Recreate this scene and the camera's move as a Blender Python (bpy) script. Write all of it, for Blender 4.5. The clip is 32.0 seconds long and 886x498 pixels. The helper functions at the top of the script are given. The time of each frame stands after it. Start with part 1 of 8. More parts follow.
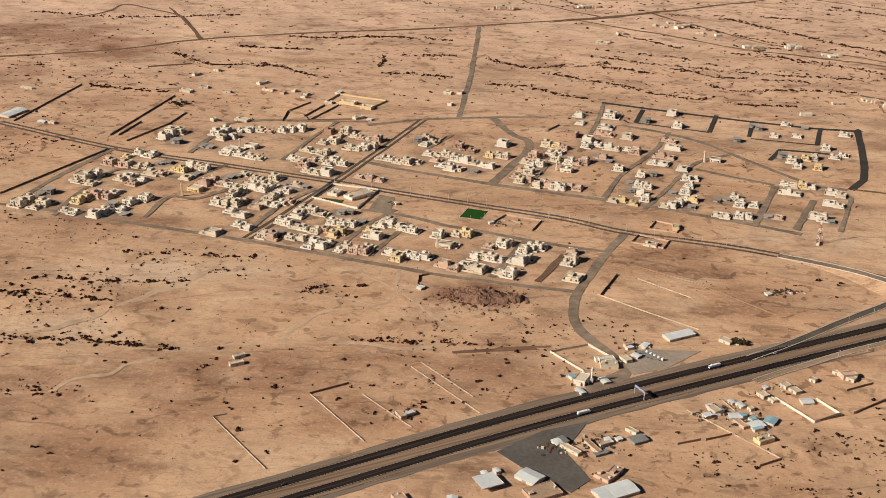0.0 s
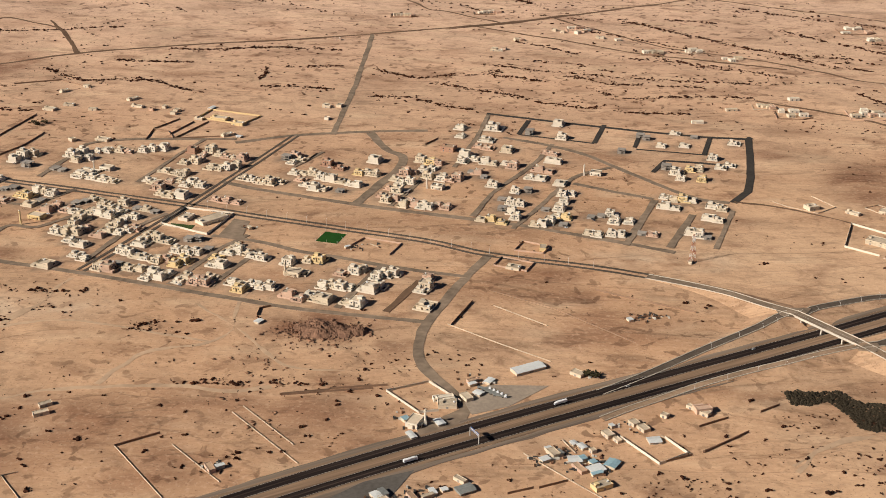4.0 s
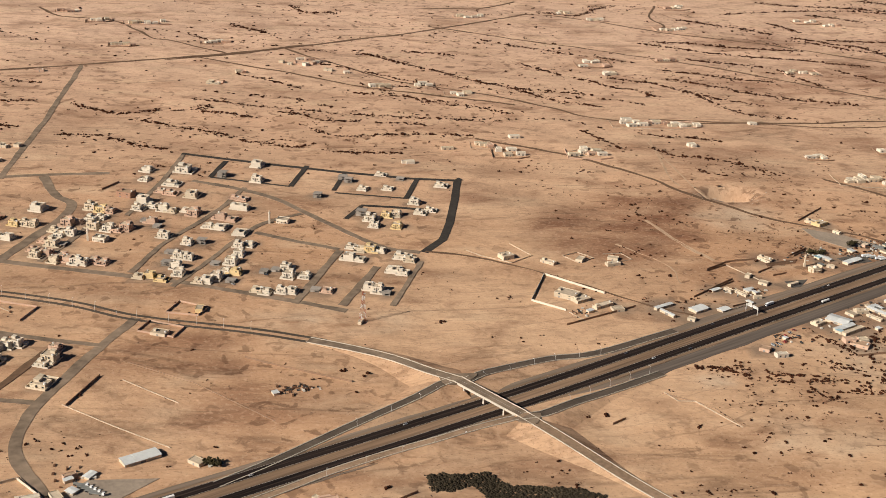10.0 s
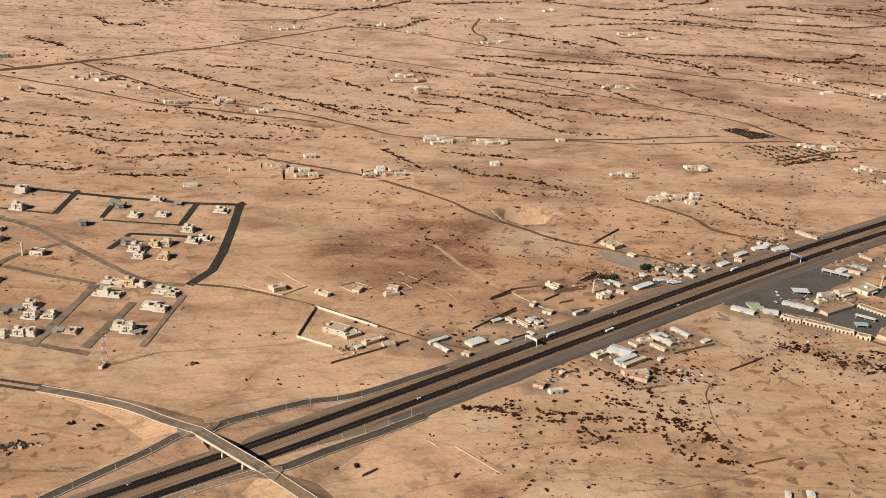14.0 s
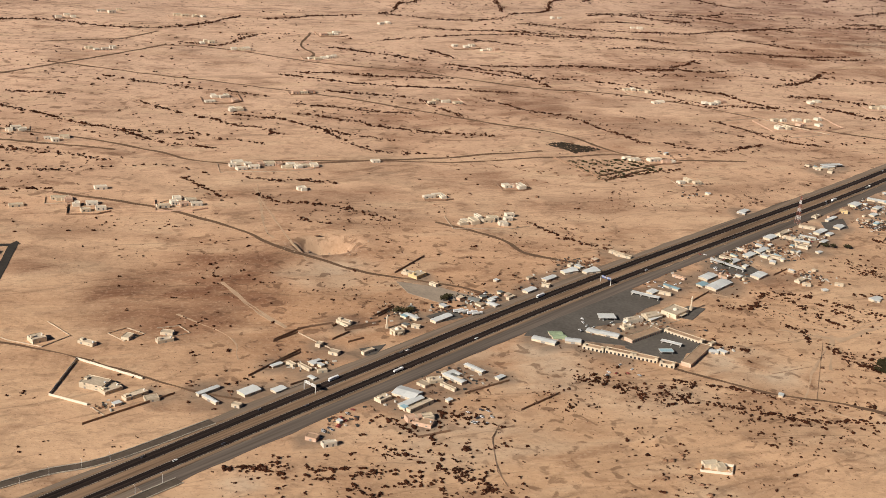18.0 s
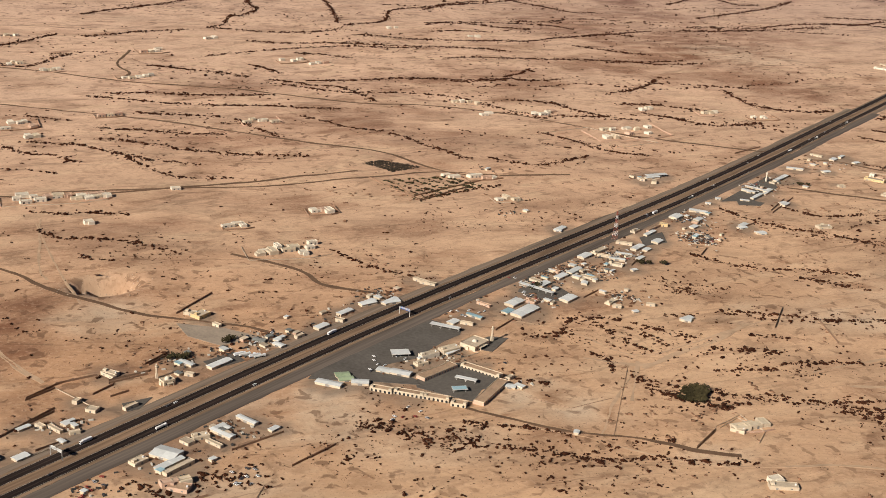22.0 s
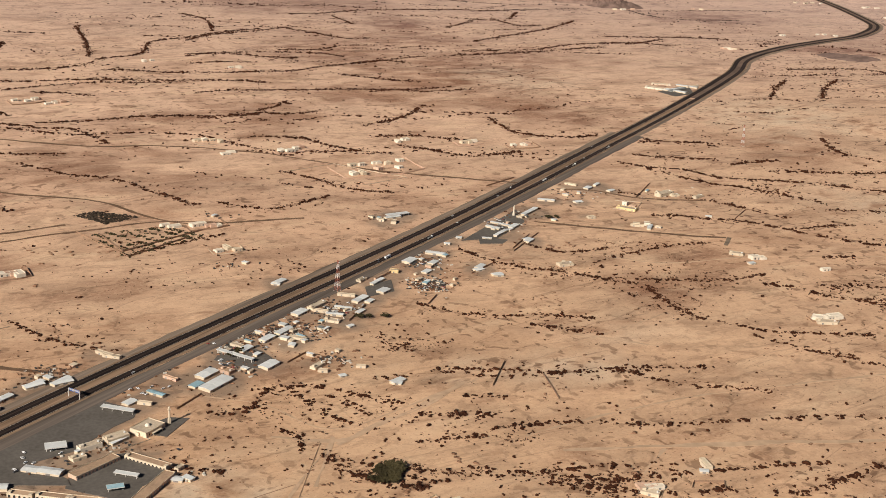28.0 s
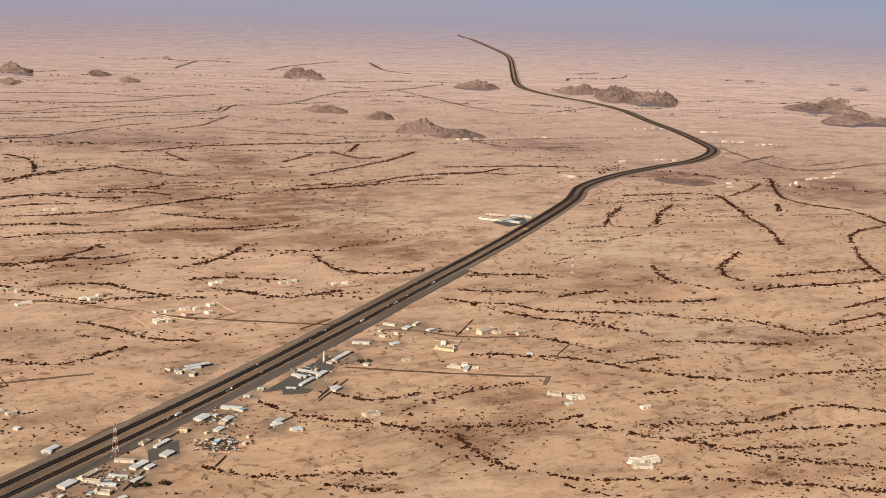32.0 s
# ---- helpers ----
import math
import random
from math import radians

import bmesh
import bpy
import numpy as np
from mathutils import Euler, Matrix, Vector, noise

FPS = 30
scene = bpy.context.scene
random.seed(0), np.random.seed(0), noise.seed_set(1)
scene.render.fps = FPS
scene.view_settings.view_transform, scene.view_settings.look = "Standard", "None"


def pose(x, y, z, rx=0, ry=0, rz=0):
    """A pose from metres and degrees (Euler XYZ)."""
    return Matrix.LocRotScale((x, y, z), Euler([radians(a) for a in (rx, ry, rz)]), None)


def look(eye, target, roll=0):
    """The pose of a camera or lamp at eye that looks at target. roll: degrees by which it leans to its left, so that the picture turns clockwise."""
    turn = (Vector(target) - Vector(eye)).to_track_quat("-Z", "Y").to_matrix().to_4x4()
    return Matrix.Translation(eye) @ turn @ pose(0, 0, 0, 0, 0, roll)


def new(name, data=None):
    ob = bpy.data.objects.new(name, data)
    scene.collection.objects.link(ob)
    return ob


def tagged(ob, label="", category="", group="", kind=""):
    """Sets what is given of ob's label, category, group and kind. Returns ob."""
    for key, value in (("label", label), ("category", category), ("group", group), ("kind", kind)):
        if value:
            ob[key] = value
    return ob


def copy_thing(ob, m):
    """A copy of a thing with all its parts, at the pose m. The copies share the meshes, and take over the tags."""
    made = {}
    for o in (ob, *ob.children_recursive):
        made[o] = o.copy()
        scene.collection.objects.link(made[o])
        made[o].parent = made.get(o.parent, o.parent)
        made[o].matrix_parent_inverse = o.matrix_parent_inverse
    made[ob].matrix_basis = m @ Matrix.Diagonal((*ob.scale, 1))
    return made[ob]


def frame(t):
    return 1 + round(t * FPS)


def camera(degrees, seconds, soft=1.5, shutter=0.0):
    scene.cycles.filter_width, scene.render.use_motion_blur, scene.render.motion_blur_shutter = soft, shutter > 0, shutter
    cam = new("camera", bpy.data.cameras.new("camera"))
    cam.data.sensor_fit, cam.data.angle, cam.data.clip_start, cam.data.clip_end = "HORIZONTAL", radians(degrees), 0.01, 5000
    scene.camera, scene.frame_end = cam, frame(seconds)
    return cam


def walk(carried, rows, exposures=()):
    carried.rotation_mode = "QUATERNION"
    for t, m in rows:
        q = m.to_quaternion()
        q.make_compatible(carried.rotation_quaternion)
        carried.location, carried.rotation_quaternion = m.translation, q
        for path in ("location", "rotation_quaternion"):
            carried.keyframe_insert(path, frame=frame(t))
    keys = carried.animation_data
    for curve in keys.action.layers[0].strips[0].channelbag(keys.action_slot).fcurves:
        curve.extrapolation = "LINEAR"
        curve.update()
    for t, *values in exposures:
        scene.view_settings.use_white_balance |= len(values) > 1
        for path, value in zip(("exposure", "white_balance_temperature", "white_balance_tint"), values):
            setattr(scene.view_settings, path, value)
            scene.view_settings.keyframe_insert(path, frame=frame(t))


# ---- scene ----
cam = camera(38.34, 32.0, soft=0.6)
PATH = [
    (0.0, look((0.00, 0.00, 520.00), (-0.00, 920.43, 129.09), 1.104)),
    (1.0, look((27.81, 20.97, 517.75), (23.62, 941.10, 126.15), 0.875)),
    (2.0, look((55.66, 41.92, 515.52), (57.93, 961.84, 123.42), 0.827)),
    (2.5, look((69.60, 52.38, 514.40), (77.79, 972.74, 123.43), 0.814)),
    (4.5, look((125.49, 93.93, 509.98), (163.67, 1014.65, 121.62), 0.628)),
    (5.0, look((139.53, 104.04, 508.80), (186.50, 1024.50, 120.80), 0.787)),
    (6.0, look((167.66, 124.02, 506.37), (233.86, 1043.98, 119.97), 1.240)),
    (7.0, look((195.83, 143.57, 503.85), (283.82, 1063.37, 121.45), 1.689)),
    (8.0, look((224.06, 162.59, 501.31), (335.75, 1081.81, 123.73), 2.038)),
    (9.0, look((252.43, 180.96, 498.84), (391.42, 1098.61, 126.54), 2.405)),
    (10.0, look((280.97, 198.55, 496.51), (447.19, 1113.71, 129.28), 2.878)),
    (11.0, look((309.66, 215.34, 494.40), (500.08, 1127.06, 130.39), 3.428)),
    (12.0, look((338.59, 231.39, 492.63), (554.73, 1138.52, 131.52), 3.991)),
    (13.0, look((367.80, 246.83, 491.28), (609.16, 1149.26, 134.41), 4.254)),
    (14.0, look((397.28, 261.73, 490.40), (660.47, 1158.94, 135.79), 4.200)),
    (14.5, look((412.09, 269.03, 490.08), (686.09, 1163.53, 136.82), 4.179)),
    (16.5, look((472.01, 296.61, 490.06), (787.91, 1180.52, 145.24), 4.057)),
    (17.0, look((487.22, 303.12, 490.22), (813.91, 1183.66, 146.81), 4.019)),
    (18.0, look((517.81, 315.86, 490.62), (864.51, 1189.00, 147.93), 3.959)),
    (19.0, look((548.73, 327.98, 491.05), (913.46, 1194.46, 150.20), 3.868)),
    (20.0, look((579.94, 339.42, 491.46), (964.68, 1198.87, 154.83), 3.768)),
    (21.0, look((611.43, 350.27, 491.89), (1018.45, 1200.47, 157.98), 3.675)),
    (22.0, look((643.14, 360.50, 492.36), (1070.92, 1200.67, 159.03), 3.531)),
    (23.0, look((674.92, 370.00, 492.81), (1119.30, 1202.07, 160.85), 3.453)),
    (24.0, look((706.72, 378.72, 493.15), (1164.76, 1204.21, 163.36), 3.391)),
    (24.5, look((722.61, 382.87, 493.29), (1187.95, 1204.08, 163.04), 3.367)),
    (26.5, look((786.12, 397.15, 493.58), (1284.84, 1198.04, 162.14), 3.181)),
    (27.0, look((802.03, 400.31, 493.65), (1311.23, 1196.49, 166.83), 3.150)),
    (28.0, look((833.91, 406.34, 493.80), (1370.75, 1190.32, 182.05), 3.135)),
    (29.0, look((865.87, 411.97, 493.98), (1430.89, 1183.20, 200.80), 3.071)),
    (30.0, look((897.92, 417.31, 494.19), (1487.16, 1179.09, 224.95), 2.896)),
    (31.0, look((930.02, 422.45, 494.40), (1538.14, 1179.35, 255.05), 2.666)),
    (32.0, look((962.17, 427.48, 494.62), (1586.97, 1179.09, 283.20), 2.491)),
]
walk(cam, PATH)


# ---- daylight ----
SUN_AZ = radians(203.0)      # compass of the sun in the plan, counted from +x towards +y
SUN_EL = radians(30.0)
sun_dir = Vector((math.cos(SUN_AZ) * math.cos(SUN_EL), math.sin(SUN_AZ) * math.cos(SUN_EL), math.sin(SUN_EL)))
world = bpy.data.worlds.new("desert_sky")
scene.world = world
world.use_nodes = True
wn = world.node_tree.nodes
sky = wn.new("ShaderNodeTexSky")
sky.sky_type, sky.sun_disc = "NISHITA", False
sky.altitude, sky.air_density, sky.dust_density = 2000, 0.32, 0.08
sky.sun_elevation, sky.sun_rotation = SUN_EL, math.pi / 2 - SUN_AZ
world.node_tree.links.new(sky.outputs[0], wn["Background"].inputs[0])
wn["Background"].inputs[1].default_value = 0.05
lamp = bpy.data.lights.new("sun", "SUN")
lamp.energy, lamp.angle, lamp.color = 5.0, radians(0.53), (1.0, 0.93, 0.83)
sun = new("sun", lamp)
sun.matrix_world = look(sun_dir * 3000, (0, 0, 0))
scene.view_settings.exposure = 0.44

# ---- materials ----
MATS = {}


def mat(name, colour, rough=0.9, spread=0.12, grain=0.5, coarse=0.05, bump=0.3, metal=0.0, tint=None, rand=0.0, along=None):
    """A weathered surface: colour varied by a fine and a coarse noise, and from object to object; along: a heading in degrees that draws it out into streaks."""
    if name in MATS:
        return MATS[name]
    m = bpy.data.materials.new(name)
    m.use_nodes = True
    n, l = m.node_tree.nodes, m.node_tree.links
    b = n["Principled BSDF"]
    b.inputs["Roughness"].default_value, b.inputs["Metallic"].default_value = rough, metal
    b.inputs["Specular IOR Level"].default_value = 0.5 if rough < 0.6 else 0.12
    co = n.new("ShaderNodeTexCoord")
    geo = n.new("ShaderNodeNewGeometry")
    fine, big = n.new("ShaderNodeTexNoise"), n.new("ShaderNodeTexNoise")
    for k, s, d in ((fine, grain, 4), (big, coarse, 3)):
        k.inputs["Scale"].default_value, k.inputs["Detail"].default_value = s, d
        if along is None:
            l.new(geo.outputs["Position"], k.inputs["Vector"])
        else:
            mp = n.new("ShaderNodeMapping")
            mp.vector_type = "TEXTURE"
            mp.inputs["Rotation"].default_value, mp.inputs["Scale"].default_value = (0, 0, radians(along)), (40, 1, 1)
            l.new(geo.outputs["Position"], mp.inputs["Vector"]); l.new(mp.outputs[0], k.inputs["Vector"])
    add = n.new("ShaderNodeMath"); add.operation = "ADD"
    l.new(fine.outputs["Fac"], add.inputs[0]); l.new(big.outputs["Fac"], add.inputs[1])
    info = n.new("ShaderNodeObjectInfo")
    r = n.new("ShaderNodeMath"); r.operation = "MULTIPLY_ADD"
    l.new(info.outputs["Random"], r.inputs[0]); r.inputs[1].default_value = rand; r.inputs[2].default_value = -rand / 2
    tot = n.new("ShaderNodeMath"); tot.operation = "ADD"
    l.new(add.outputs[0], tot.inputs[0]); l.new(r.outputs[0], tot.inputs[1])
    ramp = n.new("ShaderNodeMapRange")
    ramp.inputs["From Min"].default_value, ramp.inputs["From Max"].default_value = 0.55, 1.45
    l.new(tot.outputs[0], ramp.inputs["Value"])
    mix = n.new("ShaderNodeMix"); mix.data_type = "RGBA"
    lo = [c * (1 - spread * 1.6) for c in colour]
    hi = [min(1, c * (1 + spread)) for c in (tint or colour)]
    mix.inputs[6].default_value, mix.inputs[7].default_value = (*lo, 1), (*hi, 1)
    l.new(ramp.outputs[0], mix.inputs[0])
    l.new(mix.outputs[2], b.inputs["Base Color"])
    if bump:
        bp = n.new("ShaderNodeBump"); bp.inputs["Strength"].default_value = bump; bp.inputs["Distance"].default_value = 0.3
        l.new(fine.outputs["Fac"], bp.inputs["Height"]); l.new(bp.outputs[0], b.inputs["Normal"])
    MATS[name] = m
    return m


ASPHALT = mat("old_asphalt", (0.155, 0.113, 0.08), 0.9, 0.3, 0.12, 0.02, 0.1, tint=(0.26, 0.19, 0.132))
DARK = mat("new_asphalt", (0.024, 0.016, 0.013), 0.9, 0.55, 0.6, 0.15, 0.0, along=28)
DIRT = mat("track_dirt", (0.15, 0.09, 0.055), 0.95, 0.25, 0.2, 0.02, 0.3)


def sand(name="desert_ground", hazy=False):
    """Sandy soil; hazy: the land towards the skyline, with haze painted on as a glow that grows with distance."""
    m = bpy.data.materials.new(name)
    m.use_nodes = True
    n, l = m.node_tree.nodes, m.node_tree.links
    b = n["Principled BSDF"]
    b.inputs["Roughness"].default_value = 1.0
    b.inputs["Specular IOR Level"].default_value = 0.1
    flat = n.new("ShaderNodeAttribute"); flat.attribute_name = "plain"
    place = flat.outputs["Vector"]

    def noise_tex(scale, detail, stretch=(1, 1, 1), dist=0.0, rz=0.0):
        mp = n.new("ShaderNodeMapping")
        mp.inputs["Scale"].default_value = stretch
        mp.inputs["Rotation"].default_value = (0, 0, rz)
        l.new(place, mp.inputs["Vector"])
        t = n.new("ShaderNodeTexNoise")
        t.inputs["Scale"].default_value, t.inputs["Detail"].default_value, t.inputs["Distortion"].default_value = scale, detail, dist
        l.new(mp.outputs[0], t.inputs["Vector"])
        return t.outputs["Fac"]

    def rng(v, a, c):
        k = n.new("ShaderNodeMapRange")
        k.inputs["From Min"].default_value, k.inputs["From Max"].default_value = a, c
        l.new(v, k.inputs["Value"])
        return k.outputs[0]

    def blend(f, a, c, amount=1.0):
        k = n.new("ShaderNodeMix"); k.data_type = "RGBA"
        if amount != 1.0:
            s = n.new("ShaderNodeMath"); s.operation = "MULTIPLY"; s.inputs[1].default_value = amount
            l.new(f, s.inputs[0]); f = s.outputs[0]
        l.new(f, k.inputs[0])
        for v, i in ((a, 6), (c, 7)):
            if isinstance(v, tuple):
                k.inputs[i].default_value = (*v, 1)
            else:
                l.new(v, k.inputs[i])
        return k.outputs[2]

    def ridge(v, width):
        """1 along the creases of a noise, 0 away from them."""
        d = n.new("ShaderNodeMath"); d.operation = "SUBTRACT"; d.inputs[1].default_value = 0.5
        l.new(v, d.inputs[0])
        e = n.new("ShaderNodeMath"); e.operation = "ABSOLUTE"
        l.new(d.outputs[0], e.inputs[0])
        k = n.new("ShaderNodeMapRange")
        k.inputs["From Min"].default_value, k.inputs["From Max"].default_value = 0.0, width
        k.inputs["To Min"].default_value, k.inputs["To Max"].default_value = 1.0, 0.0
        l.new(e.outputs[0], k.inputs["Value"])
        return k.outputs[0]

    def times(p, q):
        k = n.new("ShaderNodeMath"); k.operation = "MULTIPLY"
        l.new(p, k.inputs[0]); l.new(q, k.inputs[1])
        return k.outputs[0]

    broad = noise_tex(0.0026, 6, dist=0.3)
    mid = noise_tex(0.009, 9, (0.75, 1.3, 1), 0.25, 0.5)
    streak = noise_tex(0.02, 7, (0.5, 1.4, 1), 0.2, 0.42)
    wash = noise_tex(0.006, 5, (0.5, 1.7, 1), 0.7, 0.42)
    rill = noise_tex(0.028, 4, (0.6, 1.5, 1), 0.8, 0.3)
    fine = noise_tex(0.15, 6)
    speck = noise_tex(0.5, 3)
    sep = n.new("ShaderNodeSeparateXYZ"); l.new(place, sep.inputs[0])
    # paler and pinker northward: distance haze put into the sand colour
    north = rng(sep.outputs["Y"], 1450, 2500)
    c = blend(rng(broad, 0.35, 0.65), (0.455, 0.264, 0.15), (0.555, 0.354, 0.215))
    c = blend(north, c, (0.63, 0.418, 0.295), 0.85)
    dot = n.new("ShaderNodeVectorMath"); dot.operation = "DOT_PRODUCT"; dot.inputs[1].default_value = (-0.465, 0.885, 0)
    l.new(place, dot.inputs[0])
    c = blend(times(rng(dot.outputs["Value"], 700, 560), rng(sep.outputs["X"], 350, 800)), c, (0.55, 0.355, 0.205), 0.35)
    # haze tint towards the east, also put into the sand colour
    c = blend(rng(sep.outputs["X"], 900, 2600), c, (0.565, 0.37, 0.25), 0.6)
    c = blend(rng(mid, 0.52, 0.74), c, (0.225, 0.11, 0.06), 0.6)
    c = blend(rng(streak, 0.53, 0.72), c, (0.6, 0.42, 0.27), 0.55)
    rock = n.new("ShaderNodeAttribute"); rock.attribute_name = "rock"
    patchy = noise_tex(0.022, 10, (0.8, 1.3, 1), 0.4, 0.4)
    c = blend(rng(patchy, 0.56, 0.7), c, (0.18, 0.085, 0.047), 0.55)
    c = blend(times(rock.outputs["Fac"], rng(patchy, 0.24, 0.52)), c, (0.19, 0.082, 0.045), 0.95)
    pale = n.new("ShaderNodeAttribute"); pale.attribute_name = "pale"
    c = blend(times(pale.outputs["Fac"], rng(patchy, 0.66, 0.42)), c, (0.56, 0.425, 0.3), 0.85)
    c = blend(times(ridge(wash, 0.012), rng(mid, 0.3, 0.55)), c, (0.09, 0.05, 0.03), 0.6 if hazy else 0.42)
    c = blend(times(ridge(rill, 0.03), rng(broad, 0.4, 0.62)), c, (0.14, 0.075, 0.04), 0.3)
    c = blend(rng(fine, 0.52, 0.8), c, (0.19, 0.095, 0.052), 0.32)
    pebble = noise_tex(0.24, 6)
    c = blend(rng(pebble, 0.52, 0.7), c, (0.66, 0.45, 0.3), 0.3)
    c = blend(rng(speck, 0.6, 0.7), c, (0.09, 0.045, 0.026), 0.45)
    grit = noise_tex(0.07, 9, (1, 1, 1), 0.5)
    c = blend(times(rng(grit, 0.57, 0.63), rng(broad, 0.62, 0.42)), c, (0.12, 0.06, 0.034), 0.62)
    trod = n.new("ShaderNodeAttribute"); trod.attribute_name = "trodden"
    c = blend(times(trod.outputs["Fac"], rng(patchy, 0.85, 0.5)), c, (0.17, 0.128, 0.095), 0.75)
    l.new(c, b.inputs["Base Color"])
    bp = n.new("ShaderNodeBump"); bp.inputs["Strength"].default_value = 0.25; bp.inputs["Distance"].default_value = 1.2
    l.new(fine, bp.inputs["Height"])
    bp2 = n.new("ShaderNodeBump"); bp2.inputs["Strength"].default_value = 0.25; bp2.inputs["Distance"].default_value = 8.0
    l.new(streak, bp2.inputs["Height"]); l.new(bp.outputs[0], bp2.inputs["Normal"])
    bp4 = n.new("ShaderNodeBump"); bp4.inputs["Strength"].default_value = 0.42; bp4.inputs["Distance"].default_value = 7.0
    l.new(patchy, bp4.inputs["Height"]); l.new(bp2.outputs[0], bp4.inputs["Normal"])
    swell = noise_tex(0.0045, 3, (0.85, 1.15, 1), 0.1, 0.45)
    bp3 = n.new("ShaderNodeBump"); bp3.inputs["Strength"].default_value = 0.5; bp3.inputs["Distance"].default_value = 42.0
    l.new(swell, bp3.inputs["Height"]); l.new(bp4.outputs[0], bp3.inputs["Normal"])
    l.new(bp3.outputs[0], b.inputs["Normal"])
    # haze painted as emission: bluer and stronger with distance
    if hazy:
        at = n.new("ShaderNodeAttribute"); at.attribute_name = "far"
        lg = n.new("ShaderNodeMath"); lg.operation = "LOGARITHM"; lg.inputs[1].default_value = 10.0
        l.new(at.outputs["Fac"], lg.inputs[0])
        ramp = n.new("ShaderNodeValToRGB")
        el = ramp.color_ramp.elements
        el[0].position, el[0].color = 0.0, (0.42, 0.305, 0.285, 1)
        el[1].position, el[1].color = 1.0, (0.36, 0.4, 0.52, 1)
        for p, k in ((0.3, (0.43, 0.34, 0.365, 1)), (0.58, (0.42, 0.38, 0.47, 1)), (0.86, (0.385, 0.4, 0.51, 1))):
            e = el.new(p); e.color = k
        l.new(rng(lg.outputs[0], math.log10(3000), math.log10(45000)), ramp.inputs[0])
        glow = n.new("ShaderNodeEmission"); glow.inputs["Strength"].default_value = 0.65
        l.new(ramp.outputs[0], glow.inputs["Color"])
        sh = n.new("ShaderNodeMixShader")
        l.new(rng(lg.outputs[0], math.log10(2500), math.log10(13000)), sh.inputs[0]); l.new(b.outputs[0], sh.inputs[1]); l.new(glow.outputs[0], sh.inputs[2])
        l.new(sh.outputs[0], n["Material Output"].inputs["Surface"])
    return m


SAND = sand()

# ---- the lie of the land ----
EYE_END = (962.0, 427.0, 494.5)
NEAR, RIM = 3900.0, 980.0


def far_fold(x, y, z=0.0):
    """Land beyond the plain rises gently to the skyline, so that the far distance stays inside the world."""
    d = np.hypot(x - EYE_END[0], y - EYE_END[1])
    e = np.maximum(d - NEAR, 0.0)
    dd = np.where(d > NEAR, NEAR + RIM * (1 - np.exp(-e / RIM)), d)
    k = dd / np.maximum(d, 1.0)
    return EYE_END[0] + (x - EYE_END[0]) * k, EYE_END[1] + (y - EYE_END[1]) * k, z * k + EYE_END[2] * (1 - k)


def lattice(ix, iy, seed):
    h = (ix.astype(np.int64) * 374761393 + iy.astype(np.int64) * 668265263 + seed * 1442695041) & 0x7FFFFFFF
    h = ((h ^ (h >> 13)) * 1274126177) & 0x7FFFFFFF
    return ((h ^ (h >> 16)) & 0xFFFF) / 65535.0


def value_noise(x, y, size, seed):
    u, v = x / size, y / size
    i, j = np.floor(u), np.floor(v)
    a, b = u - i, v - j
    a, b = a * a * (3 - 2 * a), b * b * (3 - 2 * b)
    g = lambda p, q: lattice(i + p, j + q, seed)
    return (g(0, 0) * (1 - a) + g(1, 0) * a) * (1 - b) + (g(0, 1) * (1 - a) + g(1, 1) * a) * b


def smooth(v, a, b):
    t = np.clip((v - a) / (b - a), 0, 1)
    return t * t * (3 - 2 * t)


HWY = [(-1500, -40), (-800, 366), (-400, 602), (-112, 772), (101, 895), (421, 1055), (555, 1123), (833, 1273), (1168, 1450),
       (1700, 1708), (2200, 1978), (2605, 2203), (3000, 2440)]
HTAIL = [(3192, 2582), (3412, 2674), (3618, 2725), (3803, 2760), (3941, 2815), (4050, 2881), (4130, 2965), (4315, 3240), (4476, 3521), (4657, 3820), (4758, 4105), (4774, 4255), (4843, 4516), (4948, 4720), (5140, 4964), (5545, 5427), (6039, 5990), (6363, 6393), (6777, 7029), (7205, 7711), (7364, 8010), (7616, 8333), (7932, 8636), (8226, 8857)]


def near_line(x, y, line):
    best = np.full(np.shape(x), 1e9)
    for (ax, ay), (bx, by) in zip(line, line[1:]):
        dx, dy = bx - ax, by - ay
        t = np.clip(((x - ax) * dx + (y - ay) * dy) / (dx * dx + dy * dy), 0, 1)
        best = np.minimum(best, np.hypot(x - ax - t * dx, y - ay - t * dy))
    return best


def town_mask(x, y):
    """1 on the open land, 0 where the town and the highway have been levelled."""
    u, v = (x - 60) * 0.93 - (y - 1430) * -0.36, (x - 60) * -0.36 * -1 + (y - 1430) * 0.93
    inside = np.maximum(np.abs(u) - 640, np.abs(v) - 360)
    return smooth(inside, 0, 120) * smooth(near_line(x, y, HWY + HTAIL), 70, 200) * smooth(-np.hypot(x - 962, y - 427), -3600, -2900)


PIT = (888, 1598)      # a small quarry dug into the slope


def gz(x, y):
    """Height of the ground."""
    x, y = np.asarray(x, float), np.asarray(y, float)
    m = town_mask(x, y)
    h = (value_noise(x, y, 420, 1) - 0.5) * 5 + (value_noise(x + 37, y * 1.6, 150, 2) - 0.5) * 3.4 + (value_noise(x, y * 1.8, 55, 3) - 0.5) * 1.5
    h = h + (value_noise(x, y, 22, 4) - 0.5) * 0.3
    pit = np.hypot((x - PIT[0]) / 34, (y - PIT[1]) / 24)
    return h * m - 19.0 * smooth(-pit, -1.1, -0.7)


